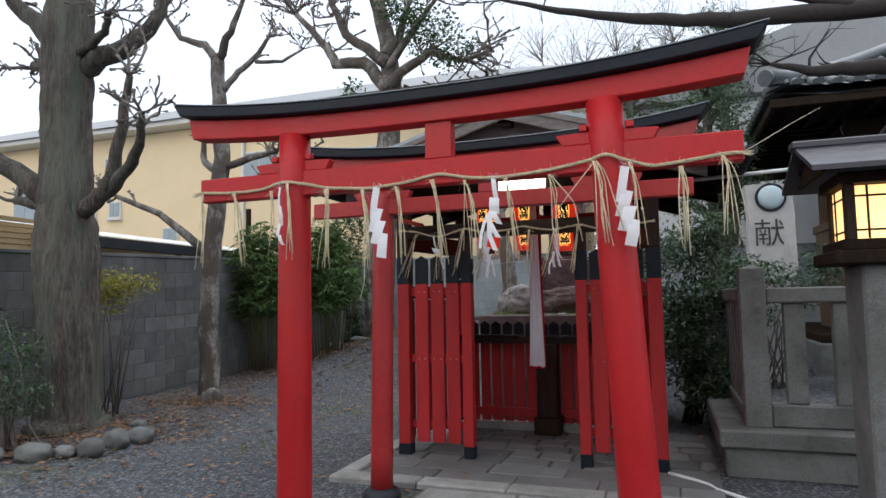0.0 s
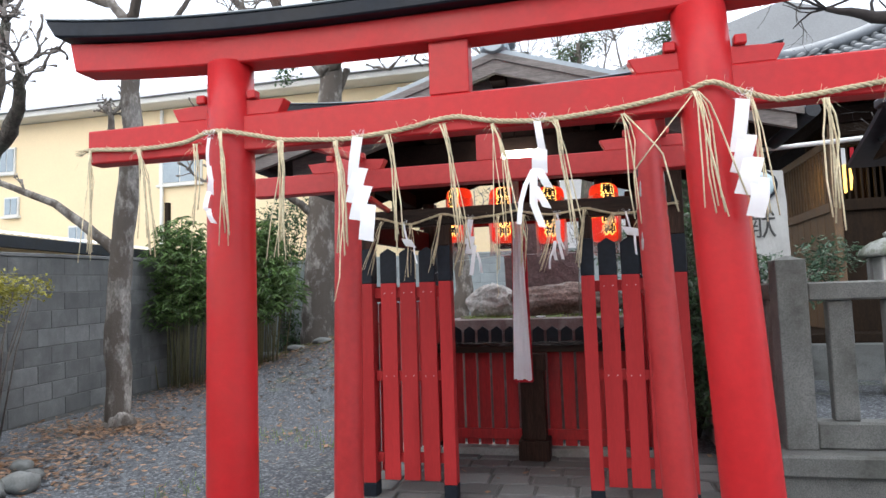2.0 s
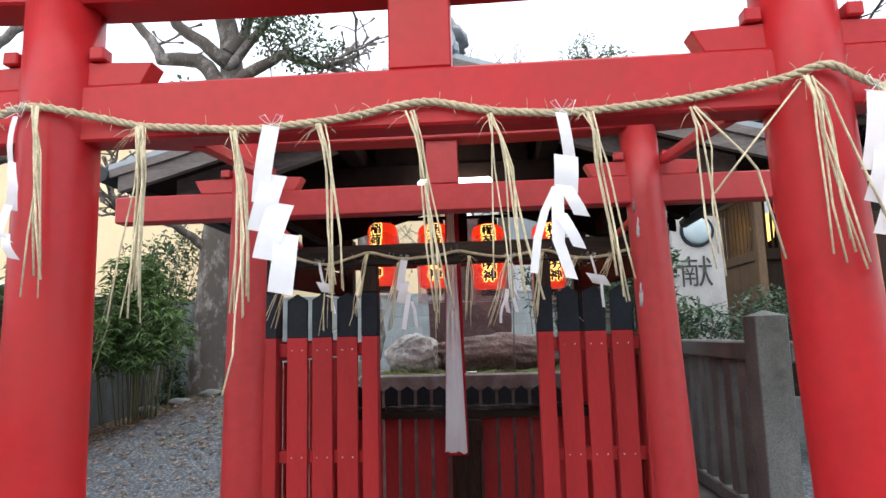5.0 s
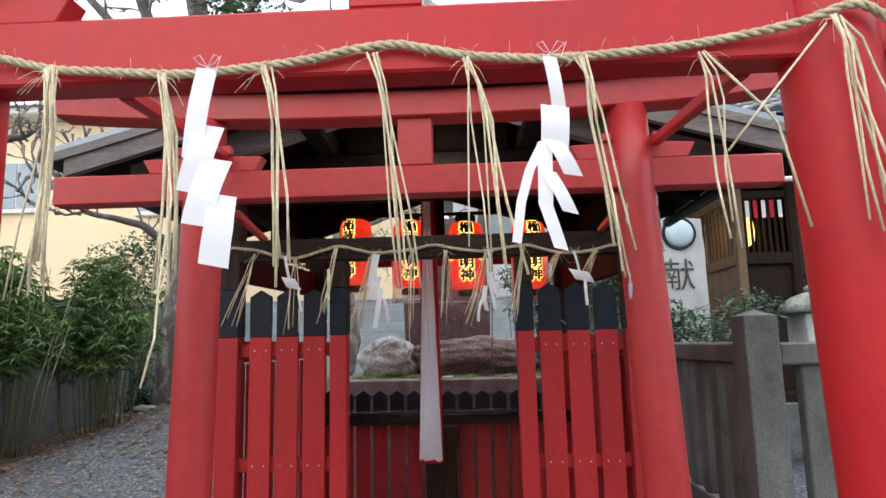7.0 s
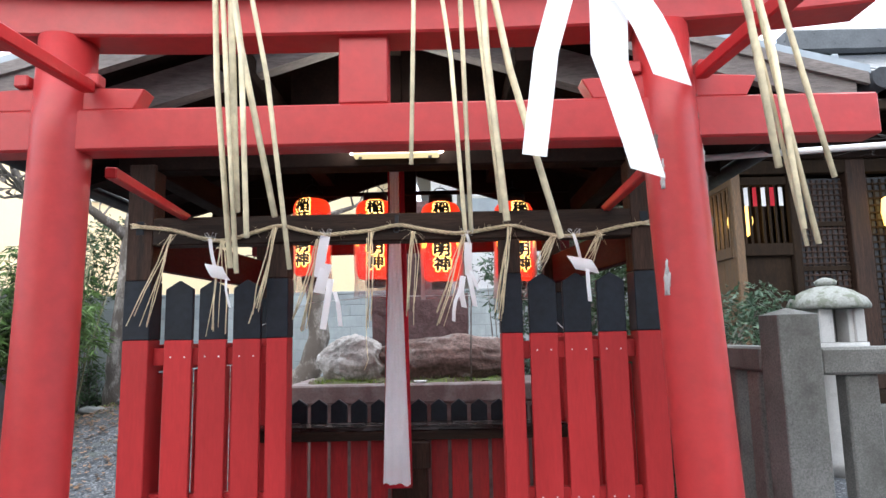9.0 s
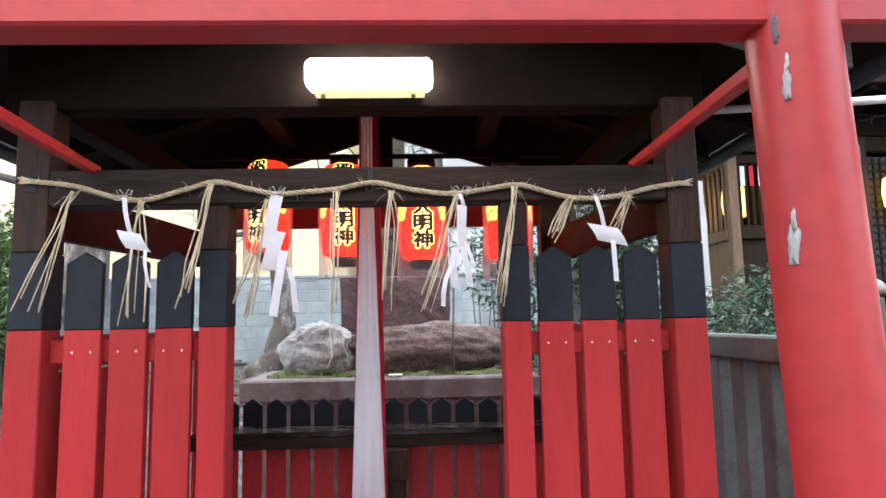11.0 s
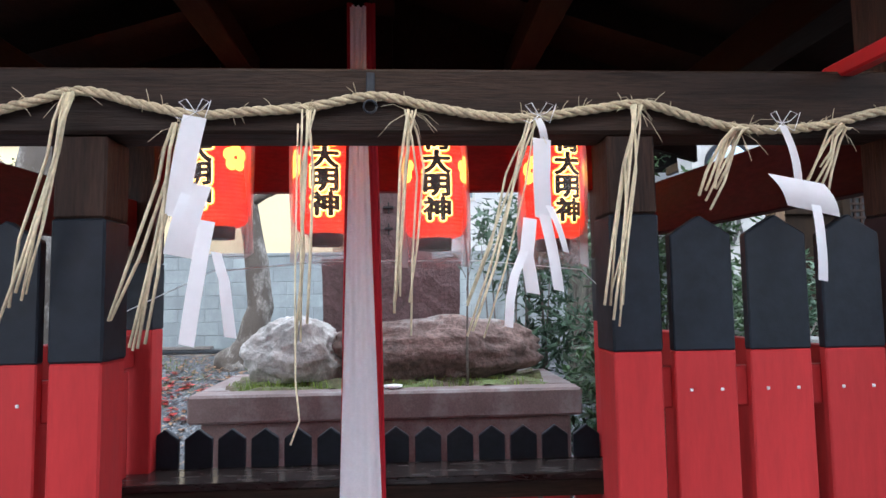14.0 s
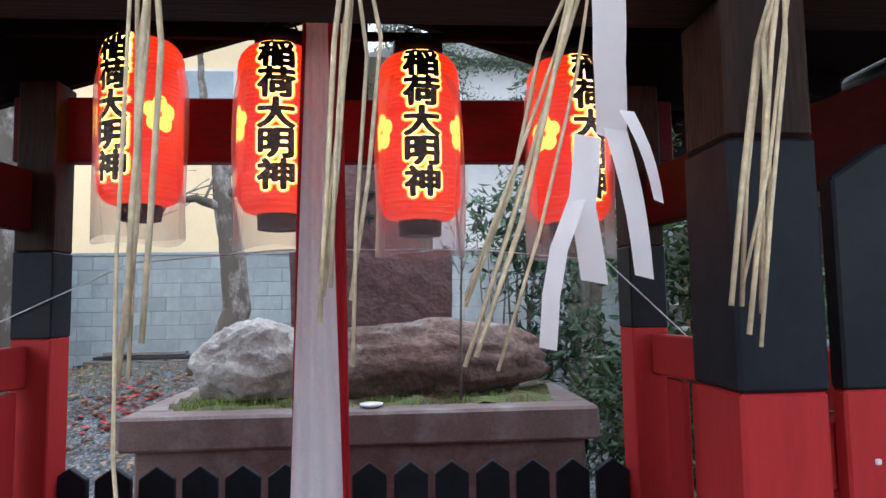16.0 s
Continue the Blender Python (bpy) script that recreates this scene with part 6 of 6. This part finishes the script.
bare_tree((-3.3, 12.4), limb2(12.4, 0, [(-3.4, 0.85), (-3.2, 1.15), (-3.08, 1.6), (-3.15, 2.3), (-3.25, 2.9), (-3.3, 3.4)], 0.2, 0.09),
          [limb2(12.4, -0.3, [(-3.2, 2.75), (-3.5, 2.85), (-3.8, 2.8)], 0.07, 0.025), limb2(12.4, 0.2, [(-3.27, 3.1), (-3.0, 3.45), (-2.6, 3.6)], 0.07, 0.03), limb2(12.4, 0.2, [(-3.3, 3.3), (-3.5, 4.0), (-3.6, 4.7)], 0.07, 0.03), limb2(12.4, -0.4, [(-3.2, 2.9), (-2.8, 3.05), (-2.3, 2.95)], 0.06, 0.02)],
          BARK_PALE, "small gnarled bare garden tree behind the planter", 51, 0.006, 0.55, 14, 5, TWIG)
for fx, fs in ((-4.6, 61), (-1.6, 65), (0.6, 67)):
    bare_tree((fx, 26.0), [(fx, 26.0, 0, 0.3), (fx + 0.1, 26.0, 4, 0.25), (fx, 26.0, 7.0, 0.2)],
              [[(fx, 26, 6.0, 0.11), (fx - 1.2, 26, 8.6, 0.06), (fx - 1.8, 26, 10.2, 0.03)], [(fx, 26, 6.3, 0.11), (fx + 1.3, 26, 8.8, 0.06), (fx + 1.7, 26, 10.6, 0.03)], [(fx, 26, 6.8, 0.12), (fx + 0.2, 26, 9.0, 0.06), (fx - 0.1, 26, 11.2, 0.03)], [(fx, 26, 5.8, 0.1), (fx + 2.0, 26.4, 7.8, 0.05), (fx + 2.8, 26.4, 9.4, 0.03)]],
              TWIG, "tall bare twiggy tree beyond the house", fs, 0.0, 2.0, 10, 11)
over = bare_tree((4.4, 5.0), [(4.4, 5.1, 0, 0.3), (4.2, 5.1, 1.8, 0.26), (3.8, 5.05, 3.1, 0.22), (3.2, 5.0, 4.4, 0.16)],
          [[(3.75, 5.05, 3.15, 0.11), (2.2, 5.0, 3.38, 0.085), (1.27, 5.0, 3.36, 0.07), (0.34, 5.0, 3.40, 0.055), (-0.31, 5.0, 3.52, 0.04), (-0.9, 5.0, 3.68, 0.025), (-1.35, 5.0, 3.85, 0.012)],
           [(3.9, 5.1, 2.7, 0.09), (2.2, 5.2, 2.9, 0.07), (1.25, 5.2, 3.0, 0.055), (0.86, 5.2, 3.03, 0.035), (0.6, 5.2, 3.11, 0.015)],
           [(1.1, 5.0, 3.38, 0.04), (0.5, 5.0, 3.6, 0.028), (-0.4, 5.0, 3.85, 0.018), (-1.0, 5.0, 3.98, 0.008)],
           [(1.6, 5.2, 2.97, 0.035), (1.5, 5.6, 2.75, 0.02), (1.3, 6.0, 2.5, 0.008)]],
          TWIG_DARK, "dark bare tree whose limbs reach over the gate", 71, 0.0, 0.45, 14, 5, TWIG_DARK)


# ---- evergreens, bamboo and shrubs ----
def bush(name, at, stems, spots, count, size, aspect, mat, label, category, seed, droop=0.2, stem_mat=TWIG):
    ob = thing(name, at, label, category)
    r = random.Random(seed)
    bm = bmesh.new()
    for _ in range(stems):
        s = r.choice(spots)
        b = Vector((at[0] + r.gauss(0, 0.10), at[1] + r.gauss(0, 0.08), at[2]))
        e = Vector((s[0] + r.gauss(0, s[3] * 0.4), s[1] + r.gauss(0, s[3] * 0.4), s[2] + s[3] * r.uniform(0, 0.5)))
        m = b.lerp(e, 0.55) + Vector((r.gauss(0, 0.04), r.gauss(0, 0.04), 0.12))
        tube([b, m, e], [0.011, 0.008, 0.003], 5, bm)
    tagged(part("stem_tuft", bm, stem_mat, ob), kind="stuff")
    soup("leaves", leaf_cloud(spots, count, size, aspect, droop, seed=seed), mat, ob)
    return ob


def whorls(spots, count, size, seed):
    """Fans of narrow drooping bamboo leaves, five or six to a twig end."""
    r = random.Random(seed)
    verts, faces = [], []
    weights = [q[3] ** 2 for q in spots]
    for _ in range(count):
        x, y, z, rad = r.choices(spots, weights)[0]
        d = Vector((r.gauss(0, 1), r.gauss(0, 1), r.gauss(0, 1))).normalized() * rad * r.random() ** 0.4
        c = Vector((x + d.x, y + d.y, z + d.z * 0.85))
        turn = r.uniform(0, 6.28)
        for k in range(r.choice((4, 5, 6))):
            a = turn + (k - 2.5) * 0.62 + r.gauss(0, 0.12)
            u = Vector((math.cos(a), math.sin(a), r.gauss(-0.35, 0.2))).normalized()
            w = Vector((-math.sin(a), math.cos(a), r.gauss(0, 0.25))).normalized()
            t, n = size * r.uniform(0.65, 1.2), len(verts)
            mid = c + u * t * 0.45 + Vector((0, 0, t * 0.05))
            verts += [c, mid + w * t * 0.075, c + u * t - Vector((0, 0, t * 0.12)), mid - w * t * 0.075]
            faces += [(n, n + 1, n + 2), (n, n + 2, n + 3)]
    return verts, faces


CANE = surface("bamboo_cane", (0.16, 0.15, 0.075), 0.5, vary=0.3, scale=6)


def bamboo(bx, by, seed):
    bz = ground_height(bx, by)
    ob = thing("bamboo_clump", (bx, by, bz), "bushy green dwarf bamboo clump with bare canes below", "bamboo", "bamboo clumps")
    r = random.Random(seed)
    for _ in range(34):
        x, y = bx + r.gauss(0, 0.22), by + r.gauss(0, 0.12)
        ex, ey, top = x + (x - bx) * 0.9 + r.gauss(0, 0.08), y + (y - by) * 0.6, r.uniform(1.6, 2.7)
        part("cane", tube([(x, y, bz - 0.03), (x + (ex - x) * 0.4, y + (ey - y) * 0.4, bz + top * 0.55), (ex, ey, bz + top)], [0.011, 0.009, 0.004], 6), CANE, ob)
    soup("leaves", whorls([(bx, by, 2.15, 0.66), (bx + 0.45, by - 0.1, 1.75, 0.5), (bx - 0.5, by, 1.7, 0.5), (bx, by - 0.1, 2.6, 0.45), (bx + 0.2, by - 0.2, 1.45, 0.38), (bx - 0.3, by - 0.2, 1.4, 0.36)], 1250, 0.17, seed), LEAF_BAMBOO, ob)


bamboo(-7.4, 10.4, 81)
bamboo(-6.55, 11.3, 89)
bush("evergreen_shrub", (-7.2, 13.5, 0.1), 16, [(-7.5, 13.4, 3.0, 0.7), (-6.9, 13.4, 3.3, 0.6), (-7.9, 13.5, 2.6, 0.5), (-7.0, 13.3, 2.5, 0.5)], 2200, 0.11, 2.4, LEAF_DARK, "dark glossy evergreen shrub by the wall", "shrub", 82)
bush("ground_shrub", (-6.9, 13.4, 0.2), 8, [(-6.95, 13.3, 0.7, 0.35), (-7.0, 13.4, 1.1, 0.25)], 700, 0.09, 2.2, LEAF_DARK, "low dark green shrub at the tree's foot", "shrub", 83)
bush("nandina_shrub", (-0.55, 8.75, 0.0), 22, [(-0.45, 8.7, 1.9, 0.34), (-0.25, 8.75, 1.5, 0.3), (-0.5, 8.65, 1.35, 0.25), (-0.15, 8.7, 2.05, 0.3), (-0.6, 8.7, 2.2, 0.25), (0.0, 8.7, 1.2, 0.3), (-0.2, 8.65, 0.9, 0.3)], 3000, 0.085, 3.2, LEAF_NANDINA, "airy dark green nandina shrub beside the planter", "shrub", 84, 0.4)
bush("evergreen_shrub", (0.05, 7.9, 0.0), 20, [(0.1, 7.9, 1.9, 0.42), (0.25, 7.7, 1.4, 0.4), (-0.05, 7.9, 1.2, 0.4), (0.3, 7.8, 2.15, 0.3), (0.05, 7.7, 0.7, 0.4), (0.62, 8.3, 1.7, 0.3), (0.0, 7.6, 0.95, 0.4), (0.2, 7.5, 0.45, 0.35)], 8500, 0.075, 2.6, LEAF_DARK, "dense dark evergreen shrub between hall and fence", "shrub", 85, 0.2, TWIG_DARK)
bush("fence_shrub", (0.95, 8.4, 0.34), 14, [(0.95, 8.35, 1.6, 0.32), (1.3, 8.4, 1.5, 0.3), (1.6, 8.6, 1.75, 0.35), (0.8, 8.3, 1.25, 0.3)], 2000, 0.075, 2.8, LEAF_NANDINA, "green shrub growing at the monument's foot", "shrub", 86)
bush("yellow_shrub", (-6.75, 6.35, 0.05), 10, [(-6.7, 6.3, 1.72, 0.27), (-6.95, 6.35, 1.68, 0.25), (-6.5, 6.3, 1.66, 0.2), (-6.75, 6.3, 1.5, 0.25), (-6.3, 6.4, 1.70, 0.18)], 1300, 0.06, 2.2, LEAF_YELLOW, "yellow green shrub before the block wall", "shrub", 87)
bush("hedge_shrub", (-6.1, 4.55, 0.05), 14, [(-6.2, 4.6, 1.0, 0.35), (-6.5, 4.5, 1.2, 0.35), (-5.95, 4.5, 0.6, 0.3), (-6.5, 4.5, 0.7, 0.35), (-6.8, 4.4, 1.0, 0.4)], 2600, 0.05, 1.9, LEAF_DARK, "dark small-leaved hedge shrub beside the large tree", "shrub", 88)
sapling = thing("sapling", (-0.98, 7.9, 1.22), "thin bare sapling growing in the planter", "sapling")
part("stem", tube([(-0.98, 7.83, 1.22), (-0.975, 7.83, 1.55), (-0.965, 7.84, 1.85), (-0.99, 7.84, 2.1), (-0.975, 7.84, 2.35)], [0.007, 0.006, 0.005, 0.004, 0.002], 7), TWIG, sapling)
bm = bmesh.new()
r = random.Random(4)
for k in range(9):
    twigs(bm, (-0.975, 7.84, 1.72 + 0.07 * k), (r.gauss(0, 0.5), 0, 0.9), 0.22, 0.0028, 1, r)
tagged(part("twig_spray", bm, TWIG, sapling), kind="stuff")
soup("leaves", leaf_cloud([(-0.98, 7.84, 2.1, 0.16), (-0.95, 7.84, 1.9, 0.12)], 60, 0.05, 2.6, seed=3), LEAF_NANDINA, sapling)


def conifer(at, height, spread, count, label, seed, lo=1.0):
    ob = thing("conifer_tree", at, label, "tree", "background evergreens")
    r = random.Random(seed)
    pts, rad = wobble([at, (at[0] + 0.1, at[1], height * 0.5), (at[0], at[1], height)], [0.2, 0.14, 0.04], 0.2, seed)
    part("trunk", tube(pts, rad, 10), BARK, ob)
    bm, spots = bmesh.new(), []
    for k in range(26):
        z = lo + (height - lo) * r.random()
        a, reach = r.uniform(0, 6.28), spread * r.uniform(0.5, 1.0) * (1 - 0.55 * (z - lo) / (height - lo))
        e = Vector((at[0] + math.cos(a) * reach, at[1] + math.sin(a) * reach, z + reach * r.uniform(-0.15, 0.2)))
        tube([(at[0], at[1], z - 0.1), Vector((at[0], at[1], z)).lerp(e, 0.5) + Vector((0, 0, 0.1)), e], [0.04, 0.025, 0.01], 5, bm)
        spots += [(e.x, e.y, e.z, 0.34), (*(Vector((at[0], at[1], z)).lerp(e, 0.65) + Vector((0, 0, 0.1))), 0.3)]
    tagged(part("branches", bm, BARK, ob), kind="stuff")
    soup("foliage", leaf_cloud(spots, count, 0.10, 4.0, 0.3, seed=seed), LEAF_DARK, ob)
    return ob


conifer((0.55, 11.2, 0), 5.1, 1.0, 6500, "dark shaggy conifer beside the main shrine", 91, 2.0)
conifer((1.2, 15.5, 0), 7.6, 1.6, 5200, "dark evergreen tree behind the hall", 92, 4.0)
conifer((-0.9, 15.7, 0), 7.2, 1.3, 3600, "ragged evergreen tree behind the hall roof", 93, 5.0)

# rounded border stones
for i, (x, y, sx, sy, sz) in enumerate(((-5.36, 5.38, 0.15, 0.13, 0.10), (-5.38, 5.08, 0.14, 0.12, 0.11), (-5.34, 4.75, 0.14, 0.12, 0.10), (-5.46, 4.58, 0.09, 0.08, 0.07), (-5.62, 4.40, 0.18, 0.14, 0.10), (-5.92, 4.2, 0.15, 0.12, 0.10), (-5.5, 5.62, 0.09, 0.08, 0.06), (-5.75, 5.75, 0.10, 0.09, 0.07), (-6.85, 12.2, 0.22, 0.15, 0.09), (-6.2, 12.0, 0.2, 0.13, 0.07), (-5.7, 12.05, 0.18, 0.13, 0.07), (-5.2, 12.1, 0.2, 0.13, 0.08))):
    single("border_stone", lump(x, y, ground_height(x, y) + sz * 0.5, sx, sy, sz, i * 1.7, 0.22, 3), BORDER, (x, y, 0), "rounded grey stone edging the planting bed", "stone", "border stones")

# dark boards leaning behind
boards = thing("board_stack", (-4.6, 13.7, 0.8), "dark old boards stacked by the back wall", "boards")
for k in range(4):
    part("board", box(-5.4 + 0.1 * k, -3.6 - 0.15 * k, 13.5 + 0.05 * k, 13.8, 0.86 + 0.05 * k, 0.90 + 0.05 * k, 0.004), WOOD_GREY if k % 2 else BLACK_WORN, boards)

# ---- block walls ----

def block_wall(name, m, length, rows, mats, label, lo, hi, mortar=MORTAR, block_l=0.40, block_h=0.196, thick=0.12):
    """A wall of blocks along local x; blocks between lo and hi are pieces of their own."""
    wall = thing(name, m.translation, label, "wall", kind="structure")
    wall.matrix_world = m
    ORIGIN[wall] = Vector((0, 0, 0))
    part("mortar_core", box(0, length, -thick / 2 + 0.006, thick / 2 - 0.006, -0.1, rows * block_h - 0.004, 0), mortar, wall)
    shared = bpy.data.meshes.new("block")
    b = box(0.004, block_l - 0.004, -thick / 2, thick / 2, 0.004, block_h - 0.004, 0.005)
    b.to_mesh(shared)
    b.free()
    shared.materials.append(mats[0])
    rest = bmesh.new()
    for j in range(rows):
        i, x = 0, -(block_l / 2 if j % 2 else 0)
        while x < length - 0.05:
            if lo <= x <= hi:
                o = new("block", shared)
                o.parent = wall
                o.location = (x, rng.uniform(-0.003, 0.003), j * block_h)
            else:
                x0, x1 = max(0, x) + 0.004, min(length, x + block_l) - 0.004
                if x1 - x0 > 0.03:
                    box(x0, x1, -thick / 2, thick / 2, j * block_h + 0.004, (j + 1) * block_h - 0.004, 0, rest)
            x += block_l
    tagged(part("far_blocks", rest, mats[0], wall), kind="stuff")
    part("coping", box(0, length, -thick / 2 - 0.012, thick / 2 + 0.012, rows * block_h, rows * block_h + 0.05, 0.008), mats[0], wall)
    return wall


def wall_from(p, q):
    d = Vector((q[0] - p[0], q[1] - p[1], 0))
    return pose(p[0], p[1], 0, 0, 0, math.degrees(math.atan2(d.y, d.x))), d.length


wm, wl = wall_from((-8.06, 14.15), (-7.24, -4.0))
block_wall("wall_left", Matrix.Translation((0, 0, 0.26)) @ wm @ pose(0, 0, 0, 0, 1.7), wl, 9, [BLOCK], "stained grey concrete block garden wall", 1.6, 12.0, block_l=0.45, block_h=0.23)
wm, wl = wall_from((-9.3, 14.25), (7.0, 14.25))
block_wall("wall_back", wm, wl, 12, [BLOCK_PALE], "pale bluish concrete block wall at the back", 0.2, 8.0, surface("pale_mortar", (0.24, 0.265, 0.27), 0.95, vary=0.1))
wm, wl = wall_from((-7.3, -4.0), (7.0, -4.0))
block_wall("wall_behind", wm, wl, 10, [BLOCK], "grey concrete block wall", 90, 91)


# ---- paving of the hall: irregular flags, front slabs and kerbs ----
pav = thing("pavement", (CX, 5.9, 0), "dark irregular stone paving with pale kerbs", "paving", kind="structure")
part("bed", box(-2.78, 0.15, 4.74, 7.2, -0.05, 0.012, 0), MORTAR, pav)
r = random.Random(12)
ys = [5.50, 5.76, 6.02, 6.28, 6.52, 6.76, 6.99]
for j in range(len(ys) - 1):
    x = -2.62 + r.uniform(-0.1, 0.0)
    while x < 0.05:
        w = r.uniform(0.26, 0.42)
        x1 = min(x + w, 0.14)
        y0, y1 = ys[j] + 0.008, ys[j + 1] - 0.008
        q = [(x + 0.01, y0 + r.uniform(0, 0.03)), ((x + x1) / 2, y0 - r.uniform(-0.01, 0.015)), (x1 - 0.01, y0 + r.uniform(0, 0.03)), (x1 - 0.006 + r.uniform(-0.012, 0.006), (y0 + y1) / 2), (x1 - 0.014, y1 - r.uniform(0, 0.03)), ((x + x1) / 2, y1 + r.uniform(-0.01, 0.008)), (x + 0.014, y1 - r.uniform(0, 0.03))]
        h = 0.03 + r.uniform(-0.004, 0.006)
        bm = bmesh.new()
        lo = [bm.verts.new((a, b, 0.0)) for a, b in q]
        mx, my = sum(a for a, b in q) / 7, sum(b for a, b in q) / 7
        up = [bm.verts.new((a, b, h - 0.008)) for a, b in q]
        hi = [bm.verts.new((mx + (a - mx) * 0.93, my + (b - my) * 0.93, h)) for a, b in q]
        for k in range(7):
            bm.faces.new((lo[k], lo[(k + 1) % 7], up[(k + 1) % 7], up[k]))
            bm.faces.new((up[k], up[(k + 1) % 7], hi[(k + 1) % 7], hi[k]))
        bm.faces.new(hi)
        part("flagstone", bm, PAVE, pav)
        x = x1
for y0, y1, xs in ((4.92, 5.20, (-2.62, -2.0, -1.35, -0.72, -0.15, 0.15)), (5.208, 5.49, (-2.62, -2.25, -1.62, -1.0, -0.42, 0.15))):
    for a, b in zip(xs, xs[1:]):
        part("slab", box(a + 0.004, b - 0.004, y0 + 0.004, y1 - 0.004, 0.0, 0.034 + r.uniform(-0.003, 0.003), 0.006), PAVE, pav)
for a, b in ((-2.80, -2.05), (-2.05, -1.35), (-1.35, -0.65), (-0.65, 0.0)):
    part("kerb", box(a + 0.004, b - 0.004, 4.72, 4.91, -0.03, 0.05, 0.012), KERB, pav)
for a, b in ((4.915, 5.7), (5.7, 6.5), (6.5, 7.25)):
    part("kerb", box(-2.80, -2.64, a + 0.004, b - 0.004, -0.03, 0.05, 0.012), KERB, pav)
for a, b in ((-1.95, -1.25), (-1.25, -0.6)):
    part("step_slab", box(a + 0.005, b - 0.005, 4.40, 4.70, -0.03, 0.03, 0.012), KERB, pav)
